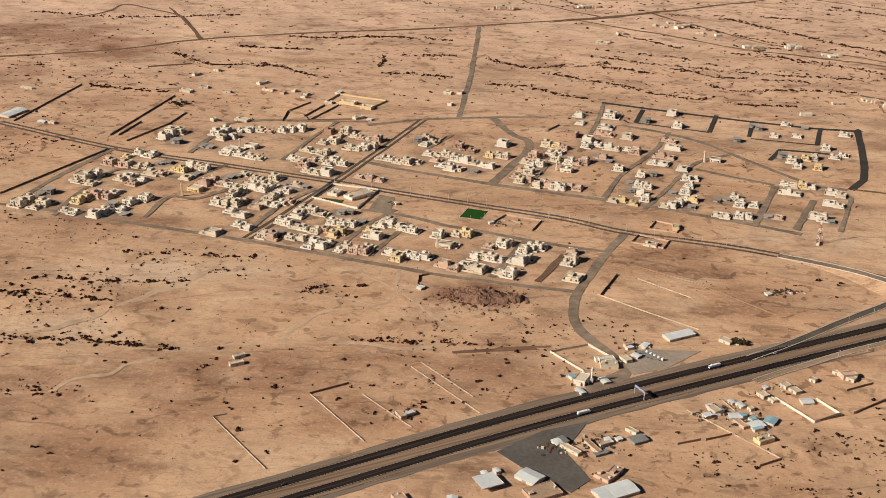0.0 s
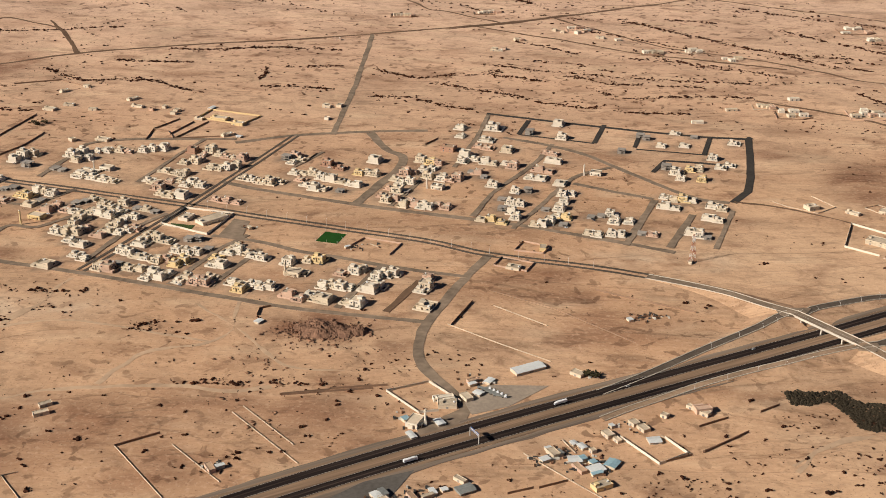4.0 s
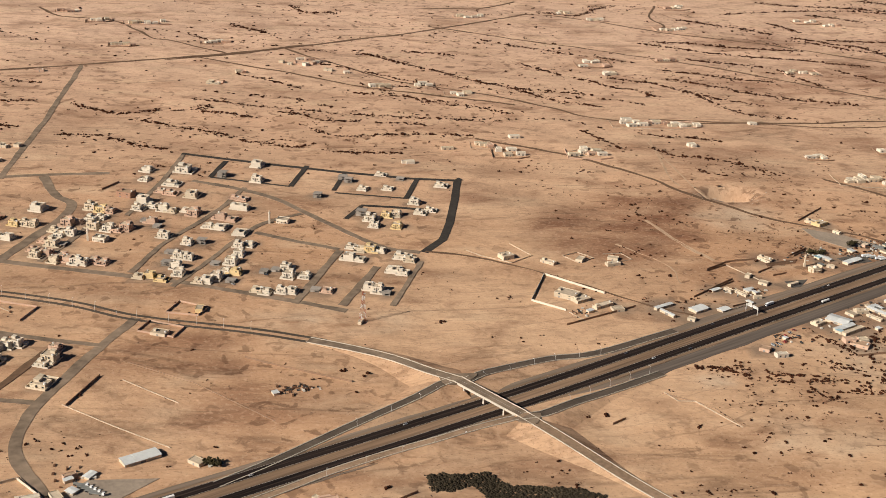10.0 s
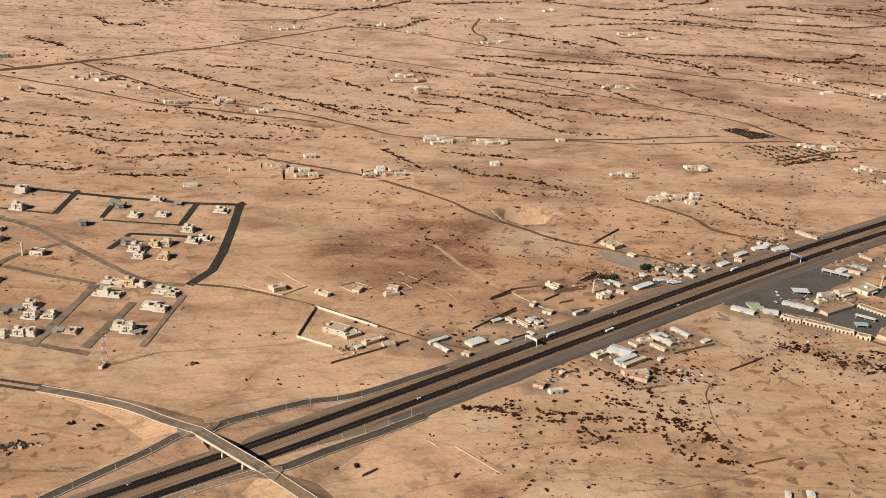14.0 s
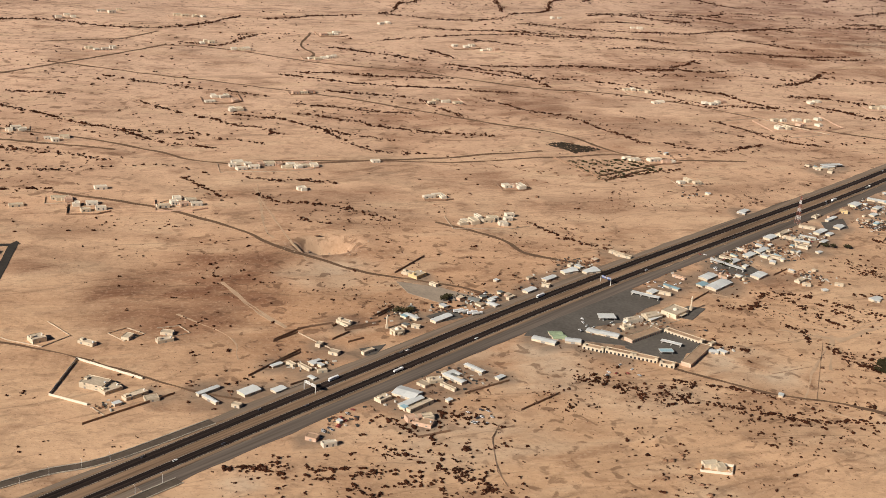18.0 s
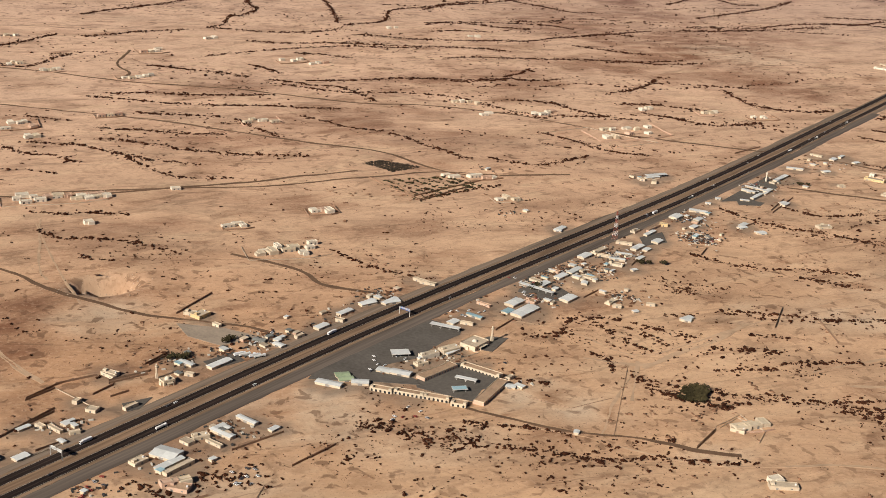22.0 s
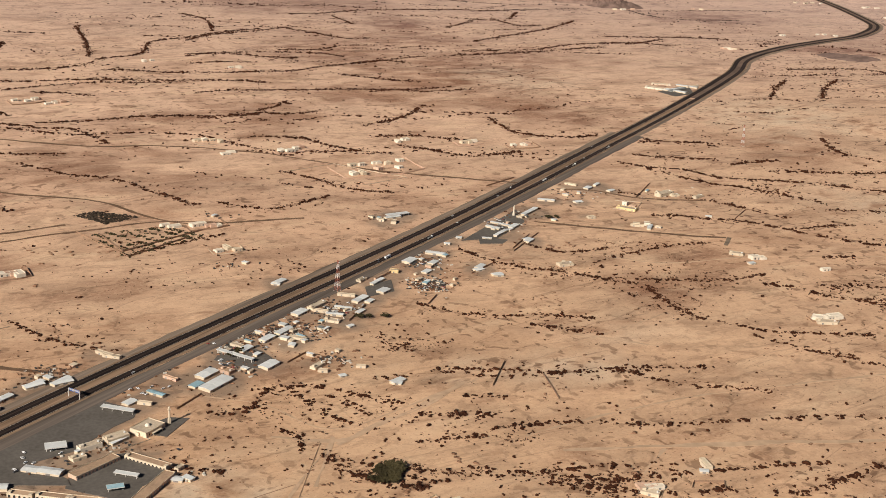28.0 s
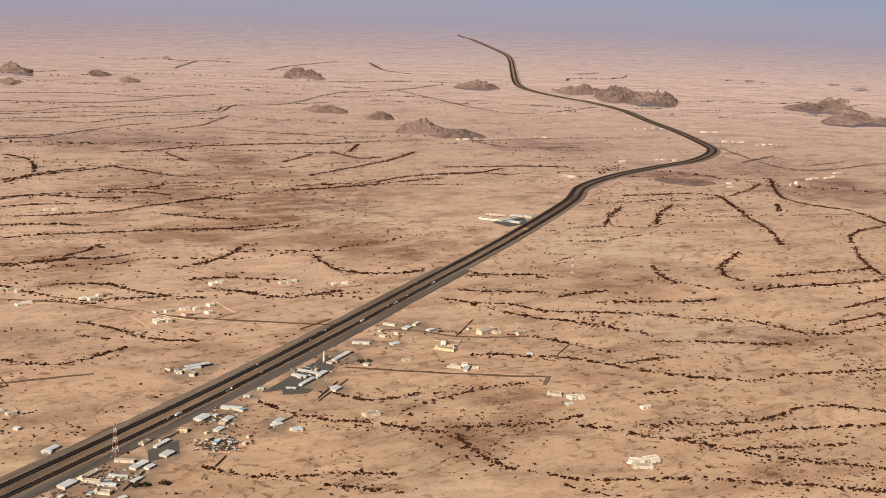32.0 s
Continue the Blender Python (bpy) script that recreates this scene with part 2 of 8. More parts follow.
def grid_lines(lo, a, b, hi, step):
    inner = list(np.arange(a, b + 1, step))
    out, s, p = [], step, inner[0]
    while p > lo:
        s *= 1.18; p -= s; out.append(p)
    left, right, s, p = out[::-1], [], step, inner[-1]
    while p < hi:
        s *= 1.18; p += s; right.append(p)
    return np.array(left + inner + right)


def sheet(name, xs, ys, material):
    X, Y = np.meshgrid(xs, ys)
    x, y = X.ravel(), Y.ravel()
    fx, fy, fz = far_fold(x, y, gz(x, y))
    nx, ny = len(xs), len(ys)
    i = (np.arange(ny - 1)[:, None] * nx + np.arange(nx - 1)[None]).ravel()
    quads = np.stack([i, i + 1, i + nx + 1, i + nx], 1)
    me = bpy.data.meshes.new(name)
    me.vertices.add(len(x)); me.vertices.foreach_set("co", np.stack([fx, fy, fz], 1).ravel())
    me.loops.add(quads.size); me.loops.foreach_set("vertex_index", quads.ravel().astype(np.int32))
    me.polygons.add(len(quads)); me.polygons.foreach_set("loop_start", (np.arange(len(quads)) * 4).astype(np.int32))
    me.polygons.foreach_set("loop_total", np.full(len(quads), 4, np.int32))
    me.polygons.foreach_set("use_smooth", np.ones(len(quads), bool))
    me.update(calc_edges=True)
    me.materials.append(material)
    return new(name, me), x, y


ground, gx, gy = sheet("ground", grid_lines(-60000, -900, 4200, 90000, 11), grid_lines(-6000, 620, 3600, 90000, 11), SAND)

far_d = ground.data.attributes.new("far", "FLOAT", "POINT")
far_d.data.foreach_set("value", np.hypot(gx - EYE_END[0], gy - EYE_END[1]).astype(np.float32))

plain = ground.data.attributes.new("plain", "FLOAT_VECTOR", "POINT")
plain.data.foreach_set("vector", np.stack([gx, gy, 0 * gx], 1).astype(np.float32).ravel())

# ground beyond 2450 m takes the sand with painted haze glow
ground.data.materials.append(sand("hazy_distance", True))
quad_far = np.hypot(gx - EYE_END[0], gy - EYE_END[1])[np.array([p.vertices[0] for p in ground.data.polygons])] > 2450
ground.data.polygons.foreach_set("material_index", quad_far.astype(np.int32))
tagged(ground, "tan desert sand with reddish stony patches and dry washes", "ground", kind="structure")

# ---- roads ----


def curve_through(pts, step=12.0):
    """A smooth line through the points, in even steps."""
    p = np.array(pts, float)
    p = np.vstack([2 * p[0] - p[1], p, 2 * p[-1] - p[-2]])
    out = []
    for a, b, c, d in zip(p, p[1:], p[2:], p[3:]):
        k = max(2, int(np.hypot(*(c - b)[:2]) / step))
        for t in np.arange(k) / k:
            out.append(0.5 * (2 * b + (c - a) * t + (2 * a - 5 * b + 4 * c - d) * t * t + (3 * b - a - 3 * c + d) * t ** 3))
    out.append(p[-2])
    return np.array(out)


def straight(pts, step=6.0):
    """The same points joined by straight runs."""
    out = []
    for (ax, ay), (bx, by) in zip(pts, pts[1:]):
        k = max(1, int(math.hypot(bx - ax, by - ay) / step))
        out += [(ax + (bx - ax) * i / k, ay + (by - ay) * i / k) for i in range(k)]
    return np.array(out + [pts[-1]], float)


def sideways(line):
    d = np.gradient(line[:, :2], axis=0)
    d /= np.maximum(np.hypot(d[:, 0], d[:, 1]), 1e-6)[:, None]
    return np.stack([-d[:, 1], d[:, 0]], 1)


def ribbon(name, line, left, right, material, lift=0.25, thick=0.4, label="", kind="structure", category="road", parent=None, ragged=0.0):
    """A strip between two offsets of a line, draped over the ground, with a real edge."""
    line = np.asarray(line, float)
    s = sideways(line)
    left, right = np.full(len(line), float(left)), np.full(len(line), float(right))
    if ragged:
        left = left + (value_noise(line[:, 0], line[:, 1], 14, 71) + value_noise(line[:, 0], line[:, 1], 45, 72) - 1) * ragged
        right = right + (value_noise(line[:, 0] + 500, line[:, 1], 14, 73) + value_noise(line[:, 0], line[:, 1] + 500, 45, 74) - 1) * ragged
    a, b = line[:, :2] + s * left[:, None], line[:, :2] + s * right[:, None]
    base = line[:, 2] if line.shape[1] > 2 else np.maximum(gz(a[:, 0], a[:, 1]), gz(b[:, 0], b[:, 1]))
    n = len(line)
    rows = []
    rise = np.maximum(np.hypot(line[:, 0] - 962, line[:, 1] - 427) - 3300, 0) * 0.0015
    base = base + np.minimum(rise, 6) + np.minimum(np.maximum(np.hypot(line[:, 0] - 962, line[:, 1] - 427) - 6500, 0) * 0.005, 16)
    for q, dz in ((a, lift - thick), (a, lift), (b, lift), (b, lift - thick)):
        fx, fy, fz = far_fold(q[:, 0], q[:, 1], base + dz)
        rows.append(np.stack([fx, fy, fz], 1))
    v = np.concatenate(rows)
    faces = []
    for r in range(3):
        for i in range(n - 1):
            faces.append((r * n + i, (r + 1) * n + i, (r + 1) * n + i + 1, r * n + i + 1))
    me = bpy.data.meshes.new(name)
    me.from_pydata(v.tolist(), [], faces)
    me.materials.append(material)
    me.update()
    ob = new(name, me)
    if parent:
        ob.parent = parent
    else:
        tagged(ob, label, category, kind=kind)
    return ob



ROADS_A = [('asph', 13, [(-30, 1677), (-78, 1552), (-126, 1430), (-178, 1308), (-208, 1242)]),
    ('asph', 15, [(-595, 1628), (-420, 1531), (-267, 1473), (-132, 1422), (-56, 1390), (48, 1350), (135, 1316), (198, 1280), (303, 1245), (364, 1218)]),
    ('asph', 8, [(-103, 1500), (-67, 1478), (-18, 1456), (63, 1421), (141, 1393), (235, 1360), (295, 1333), (346, 1307), (390, 1284)]),
    ('asph', 7, [(-538, 1338), (-456, 1319), (-360, 1287), (-211, 1238), (-106, 1198), (10, 1154), (130, 1124)]),
    ('asph', 10, [(198, 1280), (160, 1197), (133, 1126), (124, 1088), (124, 1052), (136, 1019), (151, 992), (159, 967), (152, 942)]),
    ('asph', 8, [(17, 1680), (34, 1858), (45, 2027), (57, 2244)])]
ROADS_B = [('asph', 8, [(-105, 1646), (-30, 1677), (64, 1693), (142, 1698)]),
    ('asph', 11, [(67, 1688), (88, 1619), (109, 1591), (104, 1545), (82, 1489), (56, 1425)]),
    ('dark', 9, [(225, 1776), (328, 1732), (416, 1698), (503, 1670), (564, 1661)]),
    ('dark', 12, [(564, 1661), (562, 1669), (544, 1588), (526, 1514), (510, 1463), (484, 1427)]),
    ('asph', 8, [(240, 1668), (290, 1639), (336, 1600), (365, 1556), (438, 1448), (480, 1427)]),
    ('dirt', 7, [(-866, 1923), (-558, 2017), (-414, 2105), (-187, 2177), (57, 2248), (215, 2307), (437, 2407), (594, 2486)]),
    ('dirt', 6, [(184, 2286), (354, 2363), (662, 2532), (881, 2696)])]
ROADS_C = [('dirt', 5, [(376, 2385), (522, 2184), (678, 2063), (765, 1987), (834, 1924), (979, 1905), (1158, 1917), (1300, 1926)]),
    ('dirt', 5, [(660, 2559), (788, 2474), (995, 2340), (1125, 2230), (1286, 2075), (1369, 2008), (1404, 1924), (1450, 1873), (1586, 1831)]),
    ('dirt', 6, [(881, 2690), (932, 2687), (1006, 2643), (1061, 2586), (1143, 2523), (1225, 2481), (1310, 2438), (1390, 2358), (1464, 2302), (1548, 2272), (1610, 2235), (1687, 2170), (1756, 2076), (1798, 2013), (1873, 1941), (1962, 1865)]),
    ('dirt', 4, [(1117, 1229), (1145, 1196), (1177, 1166), (1221, 1139), (1245, 1117), (1264, 1094), (1292, 1075)]),
    ('dirt', 5, [(660, 2734), (704, 2744), (778, 2755), (814, 2769), (888, 2842)])]
ROADS_D = [('dirt', 5, [(1191, 2820), (1139, 2693), (1141, 2608), (1111, 2561)]),
    ('dirt', 5, [(-65, 2699), (-21, 2612), (32, 2595), (85, 2569), (123, 2508), (158, 2440), (192, 2424), (288, 2335)]),
    ('dirt', 5, [(-673, 2249), (-620, 2303), (-599, 2357), (-539, 2322), (-475, 2263), (-411, 2105)]),
    ('dirt', 4, [(486, 1430), (534, 1412), (590, 1372), (646, 1317), (685, 1278), (719, 1254)]),
    ('dirt', 5, [(615, 1835), (733, 1748), (801, 1662), (832, 1601), (865, 1559), (912, 1508), (958, 1478), (997, 1449), (1020, 1414)]),
    ('dirt', 5, [(1038, 1654), (1091, 1590), (1103, 1535), (1147, 1497), (1157, 1488)]),
    ('dirt', 4, [(1508, 1850), (1408, 1895), (1291, 1893), (1093, 1898), (891, 1931)])]
ROADS_E = [('asph', 7, [(-485, 1332), (-456, 1431), (-416, 1531)]),
    ('asph', 6, [(-116, 1208), (-78, 1298), (-54, 1334)]),
    ('asph', 6, [(-75, 1204), (-51, 1262), (-37, 1295)]),
    ('asph', 8, [(48, 1154), (77, 1225), (89, 1253)]),
    ('dirt', 8, [(94, 1145), (127, 1214)]),
    ('asph', 7, [(-92, 1332), (-41, 1315), (3, 1289), (46, 1272), (105, 1246), (172, 1224)]),
    ('asph', 6, [(95, 1419), (124, 1485), (144, 1558)]),
    ('asph', 6, [(186, 1386), (216, 1466), (272, 1566), (301, 1640)]),
    ('asph', 6, [(227, 1349), (264, 1419), (314, 1513), (363, 1549)]),
    ('asph', 8, [(342, 1303), (362, 1351), (396, 1436)]),
    ('asph', 8, [(386, 1296), (430, 1390)]),
    ('asph', 6, [(434, 1292), (478, 1402)]),
    ('asph', 6, [(310, 1492), (353, 1463), (396, 1440)])]
ROADS_F = [('dark', 8, [(261, 1680), (280, 1743)]),
    ('dark', 8, [(355, 1643), (380, 1722)]),
    ('dark', 4, [(261, 1680), (355, 1643)]),
    ('dark', 7, [(405, 1626), (426, 1698)]),
    ('dark', 4, [(406, 1619), (490, 1596)]),
    ('dark', 8, [(488, 1596), (512, 1670)]),
    ('dark', 7, [(411, 1530), (434, 1574), (469, 1567), (516, 1554)]),
    ('asph', 6, [(172, 1549), (205, 1666), (227, 1770)]),
    ('asph', 5, [(-23, 1551), (9, 1609)]),
    ('asph', 7, [(-321, 1517), (-301, 1590), (-274, 1653), (-106, 1662)]),
    ('asph', 6, [(-201, 1498), (-169, 1598), (-145, 1662)]),
    ('asph', 6, [(-428, 1297), (-416, 1381), (-390, 1451), (-313, 1426), (-267, 1473)]),
    ('asph', 6, [(-328, 1297), (-313, 1359), (-281, 1357), (-242, 1400)]),
    ('asph', 6, [(-209, 1265), (-183, 1348), (-149, 1396)])]
ROADS_G = [('dirt', 4, [(1995, 1814), (2041, 1785), (2080, 1729), (2161, 1672)]),
    ('dirt', 5, [(1862, 1694), (1948, 1615), (2056, 1529)]),
    ('asph', 6, [(2060, 1527), (2030, 1504)]),
    ('dirt', 4, [(236, 2308), (366, 2210), (486, 2118), (707, 2006)]),
    ('dirt', 5, [(-514, 2337), (-452, 2206), (-414, 2105)])]
ROADS = ROADS_A + ROADS_B + ROADS_C + ROADS_D + ROADS_E + ROADS_F + ROADS_G

PAINT = mat("road_paint", (0.4, 0.36, 0.3), 0.7, 0.15, 0.6, 0.05, 0.0)
KERB = mat("kerb_concrete", (0.5, 0.43, 0.34), 0.9, 0.15, 0.5, 0.05, 0.1)
AVENUE = mat("avenue_asphalt", (0.1, 0.077, 0.058), 0.9, 0.25, 0.25, 0.02, 0.1)
LOOKS = {"asph": (ASPHALT, "worn grey-brown asphalt road with sandy edges"), "dark": (mat("street_asphalt", (0.05, 0.042, 0.035), 0.9, 0.3, 0.25, 0.03, 0.1), "freshly laid dark asphalt street"),
         "dirt": (DIRT, "narrow unpaved track across the desert")}
for k, (look_of, width, pts) in enumerate(ROADS):
    if width >= 13:      # two carriageways with a sandy strip between
        for e in (-1, 1):
            ribbon("road", curve_through(pts, 7), e * width * 0.3 - 1.9, e * width * 0.3 + 1.9, AVENUE, 0.3, ragged=0.5, label="one carriageway of a worn asphalt avenue")
        continue
    width = width * 0.78 if look_of == "dark" else width
    ribbon("road", straight(pts) if look_of == "dark" or len(pts) < 4 and look_of == "asph" else curve_through(pts, 6), -width / 2, width / 2, LOOKS[look_of][0], 0.2 + 0.008 * k, label=LOOKS[look_of][1], ragged=1.6 if look_of == "asph" else 2.4 if look_of == "dirt" else 0.5)

MEDIAN = mat("median_sand", (0.25, 0.16, 0.1), 0.95, 0.45, 0.5, 0.15, 0.1, along=28)
TYRE_WORN = mat("worn_highway_asphalt", (0.05, 0.033, 0.025), 0.9, 0.45, 0.6, 0.15, 0.0, along=28)
VERGE_EDGE = mat("sandy_shoulder", (0.24, 0.158, 0.1), 0.95, 0.4, 0.5, 0.15, 0.1, along=28)
HLINE = curve_through(HWY + HTAIL, 15)
for name, a, b, m, lift, label in (
        ("highway_carriageway", 5.5, 16.0, TYRE_WORN, 0.5, "dark asphalt highway carriageway with worn wheel tracks"),
        ("highway_carriageway", -14.5, -5.0, TYRE_WORN, 0.5, "dark asphalt highway carriageway with worn wheel tracks"),
        ("highway_shoulder", -18.0, -14.5, VERGE_EDGE, 0.35, "brown sandy verge of the highway"),
        ("highway_shoulder", 16.0, 19.0, VERGE_EDGE, 0.3, "greyish sandy highway shoulder")):
    ribbon(name, HLINE, a, b, m, lift, label=label, category="highway")
for bit, m in ((HLINE[HLINE[:, 0] < 2700], MEDIAN), (HLINE[HLINE[:, 0] > 2690], mat("dark_median_dust", (0.15, 0.1, 0.072), 0.95, 0.3, 0.1, 0.02, 0.1))):
    ribbon("highway_median", bit, -5.0, 5.5, m, 0.4, label="sandy highway median strip", category="highway")
VERGE = mat("compacted_verge", (0.215, 0.16, 0.118), 0.95, 0.4, 0.35, 0.08, 0.1, along=28)
SERVICE = mat("service_road_asphalt", (0.14, 0.11, 0.088), 0.9, 0.4, 0.35, 0.08, 0.1, along=28)
built_up = HLINE[(HLINE[:, 0] > 600) & (HLINE[:, 0] < 2350)]
ribbon("service_road", built_up, -33.0, -18.0, SERVICE, 0.3, label="greyish service road beside the highway", category="road", ragged=2)
ribbon("service_road", built_up, 19.0, 28.0, VERGE, 0.28, label="compacted sandy strip beside the highway", category="road", ragged=2)
ribbon("highway_shoulder", HLINE[HLINE[:, 0] <= 620], 19.0, 24.0, VERGE, 0.26, label="compacted sandy strip beside the highway", category="road", ragged=2)
ribbon("highway_shoulder", HLINE[HLINE[:, 0] <= 620], -24.0, -18.0, VERGE, 0.26, label="compacted sandy strip beside the highway", category="road", ragged=2)
ribbon("highway_shoulder", HLINE[HLINE[:, 0] >= 2330], -25.0, -18.0, VERGE, 0.26, label="compacted sandy strip beside the highway", category="road", ragged=2)
for a, b in ((6.6, 10.2), (11.4, 14.8), (-9.4, -6.0), (-13.6, -10.6)):
    ribbon("wheel_track", HLINE, a, b, DARK, 0.54, 0.1, label="dark worn lane of the highway", category="road surface")
for a in (5.9, 15.5, -5.4, -14.1):
    ribbon("edge_line", HLINE[HLINE[:, 0] < 2600], a - 0.12, a + 0.12, PAINT, 0.56, 0.1, label="white painted edge line", category="road marking")

# ---- bridge over the highway and its ramps ----
CONCRETE = mat("bridge_concrete", (0.5, 0.44, 0.36), 0.85, 0.12, 0.5, 0.05, 0.1)


SANDYROAD = mat("sand_covered_asphalt", (0.3, 0.2, 0.128), 0.95, 0.3, 0.3, 0.03, 0.1)
SLIPROAD = mat("slip_road_asphalt", (0.105, 0.08, 0.06), 0.9, 0.3, 0.25, 0.03, 0.1)


def embankment(line, half, label, surface=SLIPROAD, spread=3.6):
    """A raised road: sloping sandy sides, asphalt on top, a kerb along each edge."""
    line = curve_through(line, 9)
    s = sideways(line)
    z = np.maximum(line[:, 2], 0.05)
    rows = []
    for off, zz in ((half + 1 + spread * z, -0.4 + 0 * z), (half + 1 + 0 * z, z), (-half - 1 + 0 * z, z), (-half - 1 - spread * z, -0.4 + 0 * z)):
        rows.append(np.stack([line[:, 0] + s[:, 0] * off, line[:, 1] + s[:, 1] * off, zz], 1))
    n = len(line)
    faces = [(r * n + i, (r + 1) * n + i, (r + 1) * n + i + 1, r * n + i + 1) for r in range(3) for i in range(n - 1)]
    faces += [(0, n, 2 * n, 3 * n), (n - 1, 4 * n - 1, 3 * n - 1, 2 * n - 1)]
    me = bpy.data.meshes.new("embankment")
    me.from_pydata(np.concatenate(rows).tolist(), [], faces)
    me.materials.append(SAND)
    at = me.attributes.new("plain", "FLOAT_VECTOR", "POINT")
    at.data.foreach_set("vector", np.concatenate(rows).astype(np.float32).ravel())
    tagged(new("embankment", me), label, "embankment", kind="structure")
    ribbon("road", line, -half, half, surface, 0.35, 0.3, label="asphalt approach road with pale kerbs")
    for e in (-1, 1):
        ribbon("kerb", line, e * half - 0.35, e * half + 0.35, KERB, 0.75, 0.7, label="pale concrete kerb", category="kerb")


embankment([(350, 1224, 0), (385, 1203, 1.2), (418, 1178, 3.2), (446, 1147, 5.5), (468, 1127, 6.5)], 5.2, "sandy embankment of the road to the bridge", ASPHALT)
embankment([(508, 1067, 6.5), (533, 1029, 4.6), (553, 998, 2.4), (572, 968, 0.8), (600, 926, 0.1), (660, 840, 0), (740, 720, 0)], 5.2, "sandy embankment of the road leaving the bridge", SANDYROAD)
embankment([(464, 1128, 6.2), (450, 1120, 5.6), (430, 1104, 4.2), (375, 1068, 1.2), (316, 1024, 0.1), (270, 992, 0)], 4, "sandy embankment of a slip road")
embankment([(474, 1124, 6.2), (490, 1138, 5.4), (514, 1150, 4), (559, 1169, 2), (604, 1180, 0.4), (690, 1222, 0)], 4.5, "sandy embankment of a slip road")
embankment([(508, 1062, 6.2), (527, 1066, 5.6), (557, 1085, 4), (598, 1109, 1.2), (650, 1138, 0)], 4.5, "sandy embankment of a slip road")
embankment([(503, 1060, 6.2), (480, 1052, 6.0), (457, 1043, 5.6), (436, 1035, 4.4), (406, 1025, 2.6), (376, 1013, 1.2), (347, 999, 0.3), (315, 980, 0.05), (292, 967, 0.0), (266, 950, 0.0)], 3.4, "sandy embankment of a slip road", SANDYROAD, 1.3)


def raised_patch(pts, z, material, label):
    """A flat paved corner where a slip road meets the bridge road."""
    loop = curve_through(pts + pts[:1], 5)[:-1]
    n = len(loop)
    area = sum(loop[i - 1][0] * loop[i][1] - loop[i][0] * loop[i - 1][1] for i in range(n))
    loop = loop if area > 0 else loop[::-1]
    me = bpy.data.meshes.new("junction_paving")
    me.from_pydata([(x, y, z) for x, y in loop] + [(x, y, -0.4) for x, y in loop], [], [tuple(range(n))] + [(i, n + i, n + (i + 1) % n, (i + 1) % n) for i in range(n)])
    me.materials.append(material)
    tagged(new("junction_paving", me), label, "pavement", kind="structure")


raised_patch([(452, 1142), (455, 1122), (466, 1120), (477, 1125), (486, 1137), (468, 1138)], 6.62, ASPHALT, "paved junction at the head of the bridge")
raised_patch([(498, 1057), (508, 1064), (524, 1066), (521, 1056), (516, 1049), (508, 1053)], 6.62, ASPHALT, "paved junction at the foot of the bridge")


VILLAS_A = [(-364, 1574, 11, "w2"), (-359, 1594, 12, "w2"), (-348, 1597, 10, "c2"), (-344, 1556, 12, "g2"), (-308, 1545, 11, "g1"), (-298, 1539, 9, "g1"), (-299, 1595, 13, "w2"), (-289, 1605, 11, "w2"), (-289, 1574, 10, "c2"), (-276, 1582, 9, "w2"), (-269, 1527, 17, "w1"), (-394, 1497, 9, "y1"), (-382, 1511, 9, "w2"), (-366, 1506, 12, "w1"), (-408, 1471, 13, "p2"), (-388, 1466, 14, "p2"), (-373, 1462, 9, "c1"), (-364, 1465, 10, "c1"), (-348, 1474, 9, "g1"), (-339, 1477, 11, "g1"), (-351, 1439, 13, "c1"), (-339, 1436, 10, "p1"), (-325, 1453, 9, "y1"), (-316, 1449, 10, "y2"), (-309, 1468, 10, "w2"), (-298, 1463, 9, "c2"), (-289, 1457, 9, "w2"), (-306, 1424, 11, "c1"), (-297, 1436, 9, "g1")]
VILLAS_B = [(-426, 1417, 16, "c2"), (-414, 1425, 12, "w2"), (-431, 1405, 9, "c1"), (-413, 1398, 11, "c1"), (-384, 1417, 9, "c1"), (-375, 1426, 10, "w1"), (-364, 1401, 11, "p1"), (-356, 1413, 10, "w1"), (-461, 1363, 9, "g1"), (-452, 1366, 11, "g2"), (-412, 1340, 10, "y2"), (-406, 1352, 10, "y2"), (-395, 1358, 11, "p2"), (-384, 1356, 10, "p2"), (-378, 1370, 10, "c1"), (-475, 1328, 13, "c2"), (-468, 1343, 9, "c2"), (-448, 1331, 13, "c2"), (-454, 1319, 9, "c1"), (-418, 1312, 9, "c1"), (-407, 1306, 9, "w1"), (-382, 1298, 11, "w2"), (-375, 1309, 9, "w2"), (-370, 1327, 10, "g2"), (-358, 1318, 9, "w1"), (-354, 1338, 10, "w2"), (-351, 1303, 9, "g1"), (-339, 1352, 11, "w2")]
VILLAS_C = [(-281, 1405, 11, "p2"), (-272, 1414, 10, "p2"), (-261, 1408, 10, "p1"), (-255, 1428, 10, "g1"), (-256, 1342, 10, "w2"), (-246, 1340, 10, "c2"), (-243, 1364, 9, "c2"), (-245, 1256, 13, "c1"), (-252, 1401, 9, "w1"), (-247, 1433, 9, "g1"), (-240, 1441, 9, "c1"), (-225, 1428, 9, "c1"), (-215, 1417, 9, "c1"), (-202, 1426, 10, "c2"), (-233, 1402, 9, "c1"), (-222, 1397, 10, "w2"), (-210, 1388, 10, "w2"), (-203, 1402, 9, "w1"), (-240, 1379, 11, "c2"), (-184, 1411, 9, "g1"), (-174, 1408, 9, "c1"), (-163, 1400, 9, "g1"), (-192, 1382, 9, "w1"), (-182, 1384, 9, "w2")]
